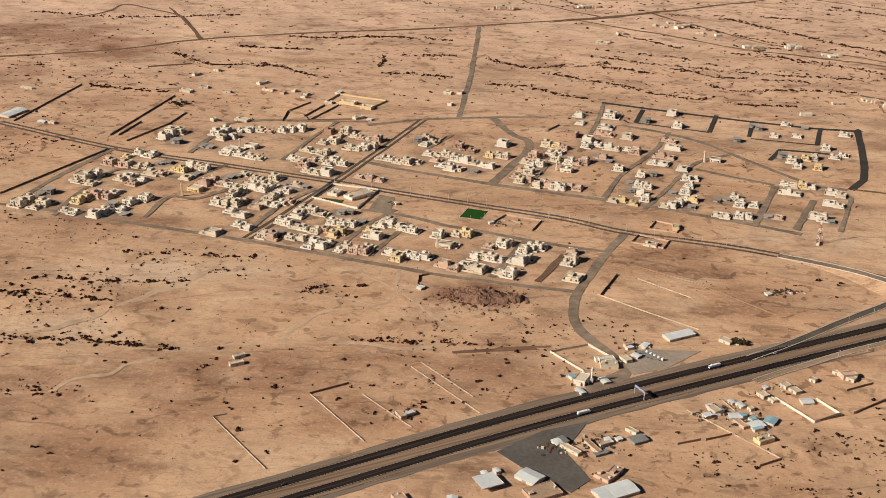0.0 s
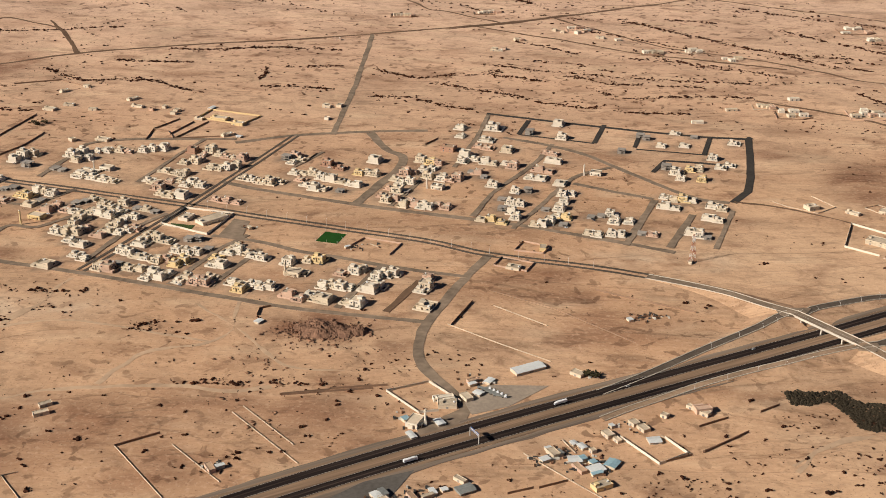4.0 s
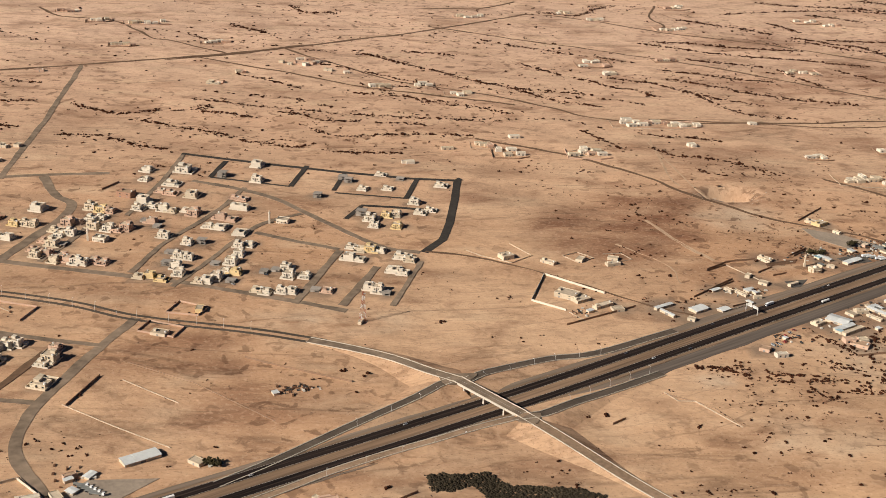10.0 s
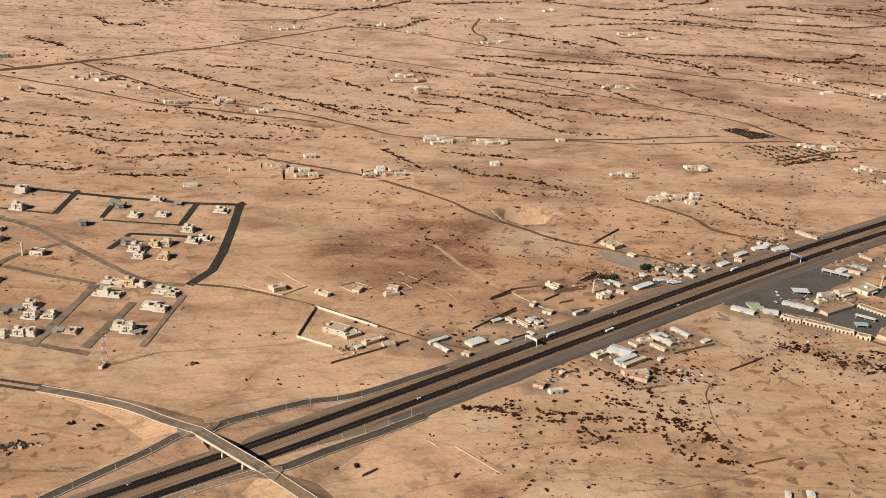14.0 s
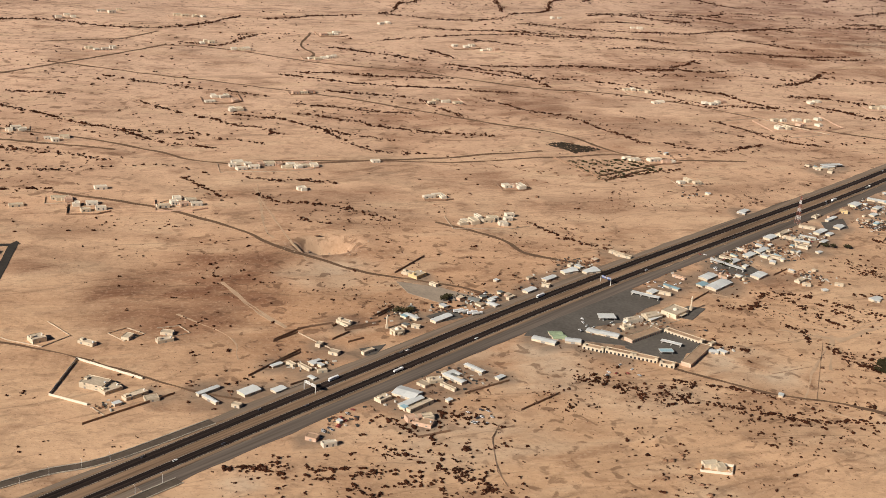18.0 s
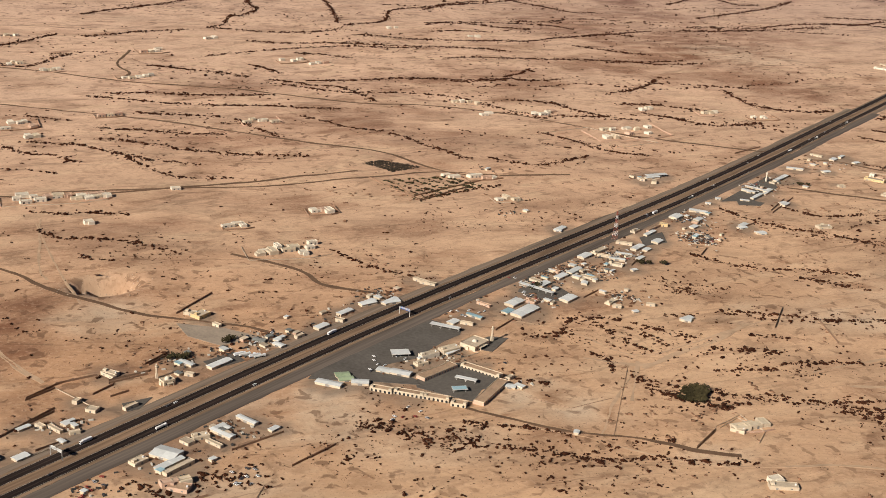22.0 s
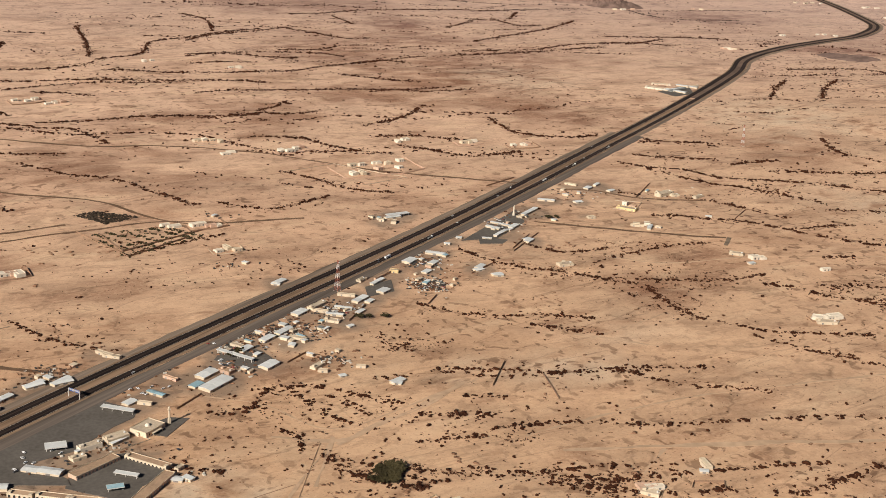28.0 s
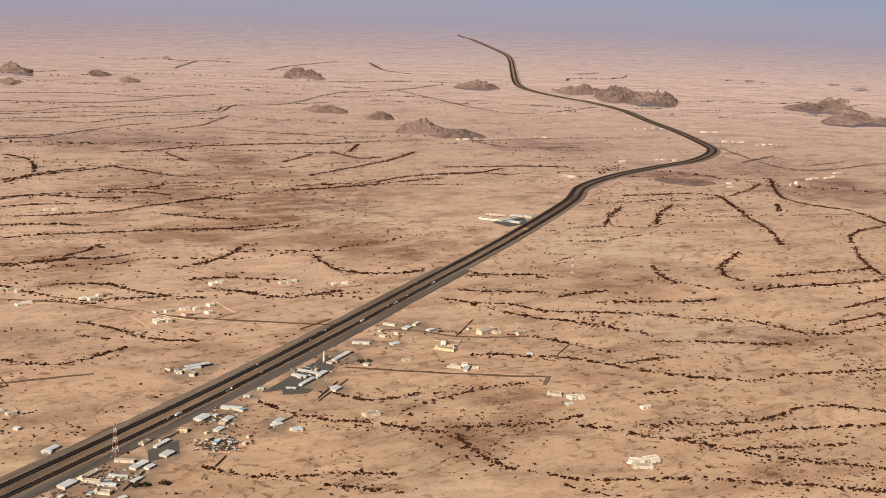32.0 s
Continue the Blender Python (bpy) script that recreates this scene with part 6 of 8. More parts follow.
HILLS = [(5043, 4419, 225, 47), (4979, 4137, 263, 76), (5043, 3979, 251, 71), (4746, 4788, 255, 42), (5680, 3547, 367, 61), (5344, 3191, 323, 48), (3481, 3423, 155, 37), (3468, 3561, 176, 49), (3557, 3910, 107, 37), (3506, 4169, 157, 29), (4217, 5413, 194, 54), (4100, 6530, 109, 24), (3329, 5658, 147, 30), (3319, 5352, 91, 28), (2824, 5366, 98, 31), (3043, 5922, 196, 47), (6637, 4698, 109, 9), (6975, 4430, 127, 12), (6797, 4158, 122, 24), (3497, 2514, 150, 9)]
THICK = [(422, 992), (445, 991), (467, 991), (480, 973), (500, 969), (529, 965), (543, 954), (554, 942), (565, 931), (558, 914), (532, 924), (495, 925), (467, 931), (464, 950), (453, 976), (436, 968), (422, 972)]
FARM = [(1308, 1874), (1417, 1876), (1445, 1813), (1326, 1776)]
DARKF = [(1320, 1958), (1353, 1964), (1396, 1922), (1347, 1910)]


# ---- building blocks ----


class Geo:
    """Collects boxes, prisms and drums into one mesh."""

    def __init__(self):
        self.v, self.f = [], []

    def box(self, x0, y0, z0, x1, y1, z1):
        b = len(self.v)
        self.v += [(x, y, z) for z in (z0, z1) for x, y in ((x0, y0), (x1, y0), (x1, y1), (x0, y1))]
        self.f += [tuple(b + i for i in q) for q in ((3, 2, 1, 0), (4, 5, 6, 7), (0, 1, 5, 4), (1, 2, 6, 5), (2, 3, 7, 6), (3, 0, 4, 7))]
        return self

    def gable(self, x0, y0, z0, x1, y1, rise, thick=0.25):
        """A ridged roof along x."""
        b = len(self.v)
        ym = (y0 + y1) / 2
        self.v += [(x, y, z) for x in (x0, x1) for y, z in ((y0, z0), (ym, z0 + rise), (y1, z0), (y1, z0 + thick), (ym, z0 + rise + thick), (y0, z0 + thick))]
        self.f += [tuple(b + i for i in q) for q in ((0, 1, 4, 5), (1, 2, 3, 4), (11, 10, 7, 6), (10, 9, 8, 7), (5, 4, 10, 11), (4, 3, 9, 10),
                                                     (0, 6, 7, 1), (1, 7, 8, 2), (0, 5, 11, 6), (2, 8, 9, 3))]
        return self

    def gable_wall(self, x0, y0, x1, y1, h, rise):
        b = len(self.v)
        ym = (y0 + y1) / 2
        self.v += [(x, y, z) for x in (x0, x1) for y, z in ((y0, 0), (y1, 0), (y1, h), (ym, h + rise), (y0, h))]
        self.f += [tuple(b + i for i in q) for q in ((0, 4, 3, 2, 1), (5, 6, 7, 8, 9), (0, 5, 9, 4), (1, 2, 7, 6), (0, 1, 6, 5), (2, 3, 8, 7), (3, 4, 9, 8))]
        return self

    def drum(self, x, y, z0, z1, r0, r1, n=10):
        b = len(self.v)
        for z, r in ((z0, r0), (z1, r1)):
            self.v += [(x + r * math.cos(2 * math.pi * i / n), y + r * math.sin(2 * math.pi * i / n), z) for i in range(n)]
        self.f += [(b + i, b + (i + 1) % n, b + n + (i + 1) % n, b + n + i) for i in range(n)]
        self.f += [tuple(b + n - 1 - i for i in range(n)), tuple(b + n + i for i in range(n))]
        return self

    def beam(self, p, q, w):
        """A square bar between two points."""
        p, q = Vector(p), Vector(q)
        d = (q - p).normalized()
        a = d.cross(Vector((0, 0, 1)) if abs(d.z) < 0.9 else Vector((1, 0, 0))).normalized() * w / 2
        c = d.cross(a).normalized() * w / 2
        b = len(self.v)
        self.v += [tuple(e + s * a + t * c) for e in (p, q) for s, t in ((-1, -1), (1, -1), (1, 1), (-1, 1))]
        self.f += [tuple(b + i for i in k) for k in ((0, 1, 2, 3), (7, 6, 5, 4), (0, 4, 5, 1), (1, 5, 6, 2), (2, 6, 7, 3), (3, 7, 4, 0))]
        return self

    def ring(self, x0, y0, x1, y1, z0, z1, t):
        """Four walls round a rectangle, t thick, inside it."""
        self.box(x0, y0, z0, x1, y0 + t, z1).box(x0, y1 - t, z0, x1, y1, z1)
        return self.box(x0, y0 + t, z0, x0 + t, y1 - t, z1).box(x1 - t, y0 + t, z0, x1, y1 - t, z1)

    def prism(self, pts, z0, z1):
        """An upright block over a plan, counter-clockwise."""
        b, n = len(self.v), len(pts)
        self.v += [(x, y, z) for z in (z0, z1) for x, y in pts]
        self.f += [(b + i, b + (i + 1) % n, b + n + (i + 1) % n, b + n + i) for i in range(n)]
        self.f += [tuple(b + n + i for i in range(n)), tuple(b + n - 1 - i for i in range(n))]
        return self

    def frame_ring(self, x0, y0, x1, y1, z0, z1, t):
        """A closed rectangular wall in one piece."""
        b = len(self.v)
        for z in (z0, z1):
            self.v += [(x0, y0, z), (x1, y0, z), (x1, y1, z), (x0, y1, z), (x0 + t, y0 + t, z), (x1 - t, y0 + t, z), (x1 - t, y1 - t, z), (x0 + t, y1 - t, z)]
        for i in range(4):
            j = (i + 1) % 4
            self.f += [(b + i, b + j, b + 8 + j, b + 8 + i), (b + 4 + j, b + 4 + i, b + 12 + i, b + 12 + j),
                       (b + 8 + i, b + 8 + j, b + 12 + j, b + 12 + i), (b + i, b + 4 + i, b + 4 + j, b + j)]
        return self

    def mesh(self, name, material):
        me = bpy.data.meshes.new(name)
        me.from_pydata(self.v, [], self.f)
        me.materials.append(material)
        return me


def part(name, geo, material, parent, label=""):
    ob = new(name, geo.mesh(name, material))
    ob.parent = parent
    if label:
        ob["label"] = label
    return ob


def ground_at(x, y):
    """The plan's place on the built ground."""
    fx, fy, fz = far_fold(np.array([float(x)]), np.array([float(y)]), gz([x], [y]))
    return float(fx[0]), float(fy[0]), float(fz[0])


def put(ob, x, y, turn=0.0, sx=1.0, sy=1.0, sz=1.0, sink=0.0):
    px, py, pz = ground_at(x, y)
    ob.matrix_basis = Matrix.LocRotScale((px, py, pz - sink), Euler((0, 0, radians(turn))), (sx, sy, sz))
    return ob


rnd = random.Random(7)
WALLS = {
    "w": (mat("white_render", (0.62, 0.54, 0.43), 0.85, 0.1, 0.5, 0.06, 0.05, rand=0.5), "white"),
    "c": (mat("cream_render", (0.55, 0.45, 0.325), 0.85, 0.14, 0.5, 0.06, 0.05, rand=0.6), "cream"),
    "p": (mat("pinkish_render", (0.5, 0.335, 0.24), 0.85, 0.15, 0.5, 0.06, 0.05, rand=0.7), "pinkish tan"),
    "y": (mat("yellow_render", (0.62, 0.46, 0.24), 0.85, 0.12, 0.5, 0.06, 0.05, rand=0.5), "sandy yellow"),
    "g": (mat("bare_concrete", (0.3, 0.26, 0.22), 0.9, 0.2, 0.5, 0.06, 0.1, rand=0.6), "bare grey concrete"),
    "r": (mat("brown_brick", (0.36, 0.21, 0.14), 0.9, 0.15, 0.8, 0.06, 0.1, rand=0.4), "brown brick"),
}
ROOFTOP = mat("dusty_roof", (0.5, 0.4, 0.29), 0.9, 0.2, 0.4, 0.08, 0.1, rand=0.9)
YARD = mat("yard_paving", (0.15, 0.112, 0.085), 0.9, 0.3, 0.5, 0.1, 0.1, rand=0.9)
GLASS = mat("dark_window_glass", (0.03, 0.03, 0.032), 0.15, 0.2, 1.0, 0.2, 0.0)
TANK = mat("white_tank_plastic", (0.7, 0.68, 0.64), 0.5, 0.1, 1.0, 0.2, 0.0)


def villa(key, storeys, variant):
    """A walled plot of 14 by 14 m with a flat-roofed house."""
    wall, word = WALLS[key]
    root = new("villa")
    tagged(root, ("%s two-storey villa with flat roof and walled yard" if storeys == 2 else "%s single-storey house with flat roof and yard wall") % word,
           "house", "houses of the town")
    h = 3.5 * storeys + 0.4
    x0, y0, x1, y1 = -5.6, -5.0, 5.4, 5.2
    if variant == 2:
        x0, x1 = -5.0, 5.9
    plan = [(x0, y0), (x0 + 1.2, y0), (x0 + 1.2, y0 - 1.0), (x0 + 4.6, y0 - 1.0), (x0 + 4.6, y0), (x1, y0)]
    if variant == 1:
        plan += [(x1, y0 + 2), (x1 + 1.1, y0 + 2), (x1 + 1.1, y1 - 2.5), (x1, y1 - 2.5)]
    if variant == 2:
        plan += [(x1, y1 - 2.2), (x1 - 3.2, y1 - 2.2), (x1 - 3.2, y1)]
    else:
        plan += [(x1, y1)]
    plan += [(x0, y1)]
    part("wall", Geo().prism(plan, -0.8, h), wall, root)
    ye = y1 if variant != 2 else y1 - 2.2
    part("parapet", Geo().frame_ring(x0, y0, x1, ye, h, h + 0.9, 0.3), wall, root)
    y1 = ye
    part("roof", Geo().box(x0 + 0.3, y0 + 0.3, h, x1 - 0.3, y1 - 0.3, h + 0.12), ROOFTOP, root, "dusty flat roof")
    sx = x0 + (0.8 if variant != 1 else 5.5)
    room = part("stair_room", Geo().box(sx, y1 - 5.0, h, sx + 4.2, y1 - 0.9, h + 2.7).box(sx - 0.15, y1 - 5.15, h + 2.7, sx + 4.35, y1 - 0.75, h + 2.95), wall, root)
    if key != "g":
        part("water_tank", Geo().drum(x1 - 1.6, y0 + 2.0, h + 0.1, h + 1.7, 0.8, 0.8, 10), TANK, root, "white roof tank")
    for s in range(storeys):
        for wx in ((x1 - 1.8,) if s == 0 else (x0 + 2.9, x0 + 7.2)):
            fy = y0 - (1.0 if x0 + 1.2 < wx < x0 + 4.6 else 0.0)
            part("window", Geo().box(wx - 0.75, fy - 0.06, 1.2 + 3.5 * s, wx + 0.75, fy + 0.05, 2.8 + 3.5 * s), GLASS, root, "dark window")
        wy = y0 + 3.0 if variant != 1 else y1 - 1.4
        if s < storeys - 1:
            continue
        part("window", Geo().box(x0 - 0.06, wy - 0.8, 1.2 + 3.5 * s, x0 + 0.05, wy + 0.8, 2.8 + 3.5 * s), GLASS, root, "dark window")
    xr, yl, yr = ((9.8, -7, 7), (7, -9.2, 7), (7, -7, 9.5))[variant]
    part("yard_wall", Geo().frame_ring(-7, yl, xr, yr, -0.8, 2.2, 0.3), wall, root)
    ax, ay = ((xr - 3.6, yr - 4.8), (-6.7, yl + 0.3), (-6.7, yr - 3.9))[variant]
    part("annexe", Geo().box(ax, ay, -0.4, ax + 3.3, ay + (4.4, 2.6, 3.6)[variant], 2.9).box(ax - 0.15, ay - 0.15, 2.9, ax + 3.45, ay + (4.55, 2.75, 3.75)[variant], 3.1), wall, root, "low flat-roofed annexe")
    part("yard", Geo().box(-6.7, yl + 0.3, -0.6, xr - 0.3, yr - 0.3, 0.15), YARD, root, "paved yard")
    return root


def shell_house(key, storeys, variant):
    """An unfinished concrete frame: slabs on columns with some infill."""
    wall, word = WALLS[key]
    root = new("unfinished_house")
    tagged(root, "unfinished bare grey concrete house of slabs and columns", "house", "houses of the town")
    n = storeys
    for s in range(n + 1):
        part("slab", Geo().box(-5.5, -5.0, 3.4 * s - (0.8 if s == 0 else 0.3), 5.5, 5.0, 3.4 * s + (0.1 if s == 0 else 0)), wall, root)
    for x in (-5.2, -0.2, 4.8):
        for y in (-4.7, 4.3):
            part("column", Geo().box(x, y, 0, x + 0.4, y + 0.4, 3.4 * n + (1.1 if variant else 0.4)), wall, root)
    fill = Geo()
    for s in range(n):
        fill.box(-5.2, -1.2 - variant, 3.4 * s + 0.1, 4.9, -0.9 - variant, 3.4 * s + 3.1).box(-5.1, -0.9 - variant, 3.4 * s + 0.1, -4.8, 4.5, 3.4 * s + 3.1)
        fill.box(-5.0, -4.6, 3.4 * s + 0.1, -0.4, -4.4, 3.4 * s + (3.1 if s == 0 else 1.2))
    part("infill_wall", fill, wall, root, "bare block infill")
    return root


PROTOS = {}


def place_villa(x, y, w, code, turn):
    key, storeys = code[0], int(code[1])
    variant = rnd.randrange(3)
    k = (key, storeys, variant % 2 if key == "g" else variant)
    s = w / 10.2
    sz = rnd.uniform(0.68, 0.86) * min(1.1, max(0.9, s))
    q = turn + rnd.choice((0, 0, 0, 180, 90))
    px, py, pz = ground_at(x, y)
    m = Matrix.LocRotScale((px, py, pz), Euler((0, 0, radians(q))), (s, s * rnd.uniform(0.92, 1.1), sz))
    if k not in PROTOS:
        PROTOS[k] = (shell_house if key == "g" else villa)(*k)
        PROTOS[k].matrix_basis = m
        return PROTOS[k]
    src = PROTOS[k]
    c = copy_thing(src, Matrix.Identity(4))
    c.matrix_basis = m
    return c


for block in VILLA_BLOCKS:
    for x, y, w, code in block:
        place_villa(x, y, w, code, -23 if x < 200 else -19)

# ---- sheds, shops and roadside buildings ----
METALS = {
    "M": (mat("white_sheet_metal", (0.6, 0.6, 0.57), 0.45, 0.1, 0.4, 0.08, 0.1, rand=0.7), "white metal"),
    "B": (mat("blue_sheet_metal", (0.27, 0.4, 0.44), 0.45, 0.2, 0.4, 0.08, 0.1, rand=0.6), "blue-grey metal"),
    "N": (mat("green_sheet_metal", (0.3, 0.36, 0.22), 0.5, 0.25, 0.4, 0.08, 0.1, rand=0.5), "dull green metal"),
    "G": (mat("grey_sheet_metal", (0.2, 0.2, 0.18), 0.5, 0.25, 0.4, 0.08, 0.1, rand=0.5), "dull grey metal"),
}
PLASTER = {"C": ("c", 3.3, "cream"), "T": ("p", 3.3, "tan"), "Y": ("y", 4.4, "sandy yellow"), "D": ("c", 5.8, "cream two-storey"), "V": ("w", 4.6, "white"), "R": ("r", 8.5, "brown brick three-storey")}
TANROOF = mat("tan_roof", (0.42, 0.28, 0.18), 0.9, 0.2, 0.5, 0.1, 0.1, rand=0.6)
POST = mat("painted_steel_post", (0.55, 0.52, 0.47), 0.5, 0.1, 1, 0.2, 0.0)
SHUTTER = mat("roller_shutter", (0.22, 0.2, 0.18), 0.5, 0.25, 0.8, 0.2, 0.1, rand=0.9)


def metal_shed(L, W, code):
    L, W = L * 0.92, W * 0.8
    m, word = METALS[code]
    root = new("metal_shed")
    tagged(root, "%s shed with a low ridged roof" % word, "shed")
    h = 3.0 if max(L, W) > 14 else 2.3
    rise = min(1.6, W * 0.1)
    part("wall", Geo().gable_wall(-L / 2, -W / 2, L / 2, W / 2, h, rise).box(-L / 2, -W / 2, -1.2, L / 2, W / 2, 0), WALLS["c"][0] if code != "G" else m, root)
    n = max(1, int(L // 9))
    for i in range(n):
        a = -L / 2 - 0.4 + (L + 0.8) * i / n
        part("roof_panel", Geo().gable(a, -W / 2 - 0.5, h, a + (L + 0.8) / n - 0.12, W / 2 + 0.5, rise + (0.25 if i % 2 else 0)), m, root, "%s roof sheet" % word)
    part("door", Geo().box(-min(2, L / 5), -W / 2 - 0.08, 0, min(2, L / 5), -W / 2 + 0.04, h * 0.8), SHUTTER, root, "dark roller door")
    return root


def plaster_block(L, W, code):
    L, W = L * 0.95, W * 0.85
    key, h, word = PLASTER[code]
    wall = WALLS[key][0]
    root = new("shop_building" if h < 5 else "flat_roofed_building")
    tagged(root, "%s flat-roofed building with parapet and dark doors" % word, "building")
    h = h * rnd.uniform(0.85, 1.1)
    if max(L, W) < 7:
        h = min(h, 3.2)
    part("wall", Geo().box(-L / 2, -W / 2, -1.2, L / 2, W / 2, h), wall, root)
    part("parapet", Geo().frame_ring(-L / 2, -W / 2, L / 2, W / 2, h, h + 0.6, 0.25), wall, root)
    part("roof", Geo().box(-L / 2 + 0.25, -W / 2 + 0.25, h, L / 2 - 0.25, W / 2 - 0.25, h + 0.1), TANROOF if code in "TR" else ROOFTOP, root, "dusty flat roof")
    n = max(1, int(L // 8))
    for i in range(n):
        x = -L / 2 + L * (i + 0.5) / n
        for s in range(max(1, int(h // 2.8))):
            part("door" if s == 0 and i % 2 == 0 else "window", Geo().box(x - 0.9, -W / 2 - 0.07, (0 if s == 0 and i % 2 == 0 else 1.1) + 3.4 * s, x + 0.9, -W / 2 + 0.04, 2.4 + 3.4 * s), SHUTTER if s == 0 else GLASS, root)
            if s:
                part("window", Geo().box(x - 0.7, W / 2 - 0.04, 1.1 + 3.4 * s, x + 0.7, W / 2 + 0.07, 2.4 + 3.4 * s), GLASS, root)
    if L > 12 and W > 6:
        part("roof_hut", Geo().box(-L / 2 + 1, -1.5, h, -L / 2 + 4.2, 1.6, h + 2.3), wall, root)
        part("water_tank", Geo().drum(L / 2 - 2, 0, h + 0.1, h + 1.5, 0.8, 0.8, 8), TANK, root, "white roof tank")
    return root


def canopy(L, W, code):
    root = new("canopy")
    tagged(root, "white flat canopy on steel posts over an open forecourt", "canopy")
    part("roof", Geo().box(-L / 2, -W / 2, 4.6, L / 2, W / 2, 5.0), METALS["B" if code == "B" else "M"][0], root, "blue-grey metal deck" if code == "B" else "white metal deck")
    part("fascia", Geo().ring(-L / 2 - 0.15, -W / 2 - 0.15, L / 2 + 0.15, W / 2 + 0.15, 4.4, 5.15, 0.15), POST, root)
    n = max(2, int(L // 8) + 1)
    for i in range(n):
        x = -L / 2 + 1 + (L - 2) * i / (n - 1)
        for y in (-W / 4, W / 4):
            part("post", Geo().box(x - 0.2, y - 0.2, -1, x + 0.2, y + 0.2, 4.6), POST, root)
    return root


def arcade(L, W, plain):
    """A long low row of shops; its front is a line of dark arched bays, or a plain wall under a brown roof."""
    key = "p" if plain else "c"
    wall = WALLS[key][0]
    root = new("shop_row")
    tagged(root, "long tan row of rooms with a brown flat roof" if plain else "long cream shop row with an arcade of dark bays", "building")
    h = 4.0
    part("wall", Geo().box(-L / 2, -W / 2, -1.2, L / 2, W / 2, h), wall, root)
    part("parapet", Geo().frame_ring(-L / 2, -W / 2, L / 2, W / 2, h, h + 0.7, 0.3), WALLS["c"][0], root)
    part("roof", Geo().box(-L / 2 + 0.3, -W / 2 + 0.3, h, L / 2 - 0.3, W / 2 - 0.3, h + 0.1), TANROOF, root, "brown flat roof")
    # each open bay is a solid dark panel, its shade put into colour
    n = max(2, int(L / 3.6))
    for i in range(n):
        x = -L / 2 + L * (i + 0.5) / n
        part("bay", Geo().prism([(x - 0.95, -W / 2 - 0.07), (x + 0.95, -W / 2 - 0.07), (x + 0.95, -W / 2 + 0.04), (x - 0.95, -W / 2 + 0.04)], 0, 2.5).box(x - 0.55, -W / 2 - 0.07, 2.5, x + 0.55, -W / 2 + 0.04, 3.0), GLASS if not plain else SHUTTER, root, "dark panel for the shade in an open bay")
    for e in (-1, 1):
        if not plain:
            part("corner_turret", Geo().box(e * (L / 2 - 1.6) - 1.4, -W / 2 + 0.5, h, e * (L / 2 - 1.6) + 1.4, -W / 2 + 3.6, h + 1.9), wall, root)
    return root


for x, y, L, W, turn, code in TRUCK_STOP + FUEL_STATION:
    if code in "KA":
        thing = arcade(L, W, code == "A")
    elif code in "PQ":
        thing = canopy(L, W, "B" if code == "Q" else "M")
    elif code in METALS:
        thing = metal_shed(L / 0.92, W / 0.8, code)
    else:
        thing = plaster_block(L, W, code)
    put(thing, x, y, turn, sz=0.78)

for x, y, L, W, turn, code in SHED_ROWS:
    if W > L:
        L, W, turn = W, L, turn + 90
    for grid, ok in ((-23, -700 < x < 560 and y > 1160 + 0.0 * x), (27.5, near_line(np.array([float(x)]), np.array([float(y)]), HWY)[0] < 130)):
        if ok:      # lined up with the streets or the highway where they nearly are
            off = (turn - grid + 45) % 90 - 45
            turn -= off * (1.0 if abs(off) < 22 else 0.35)
            break
    away = near_line(np.array([float(x)]), np.array([float(y)]), HWY)[0]
    if code in "CTV" and L > 22 and away > 60 and y > 1500:      # a farmstead of several small houses
        n, c, q = int(L / 13), math.cos(radians(turn)), math.sin(radians(turn))
        for i in range(n):
            u, v = (i + 0.5 - n / 2) * L / n + rnd.uniform(-2, 2), rnd.uniform(-0.8, 0.8) * W
            put(plaster_block(rnd.uniform(7, 11), rnd.uniform(6, 9.5), rnd.choice("CCTV")), x + u * c - v * q, y + u * q + v * c, turn + rnd.choice((0, 0, 90)))
        continue
    thing = (metal_shed if code in METALS else canopy if code == "P" else plaster_block)(L, W, code)
    put(thing, x, y, turn, sz=0.8)

# small huts and stalls that fill the gaps between the larger buildings
def hut(code, L, W):
    m, word = METALS[code] if code in METALS else (ROOFTOP, "dusty flat")
    root = new("small_hut")
    tagged(root, "small roadside hut with a %s roof" % word, "hut", "huts along the highway")
    part("wall", Geo().box(-L / 2, -W / 2, -0.6, L / 2, W / 2, 2.2), WALLS["c" if code != "p" else "p"][0], root)
    part("roof", Geo().box(-L / 2 - 0.3, -W / 2 - 0.3, 2.2, L / 2 + 0.3, W / 2 + 0.3, 2.45), m, root, "%s roof" % word)
    return root


HUTS = {}
hr = random.Random(21)
for x, y, ru, rv, turn, count in CLUTTER:
    for k in range(max(1, count // 12)):
        a, b = hr.gauss(0, 0.45), hr.gauss(0, 0.45)
        hx, hy = x + a * ru * math.cos(turn) - b * rv * math.sin(turn), y + a * ru * math.sin(turn) + b * rv * math.cos(turn)
        if near_line(np.array([hx]), np.array([hy]), HWY)[0] < 38:
            continue
        code = hr.choice("MMMBGcpc")
        if code not in HUTS:
            HUTS[code] = ob = hut(code, 6.0, 4.0)
        else:
            ob = copy_thing(HUTS[code], Matrix.Identity(4))
        put(ob, hx, hy, hr.choice((27, 117)) + hr.uniform(-6, 6), hr.uniform(0.7, 1.5), hr.uniform(0.7, 1.5), hr.uniform(0.9, 1.3))

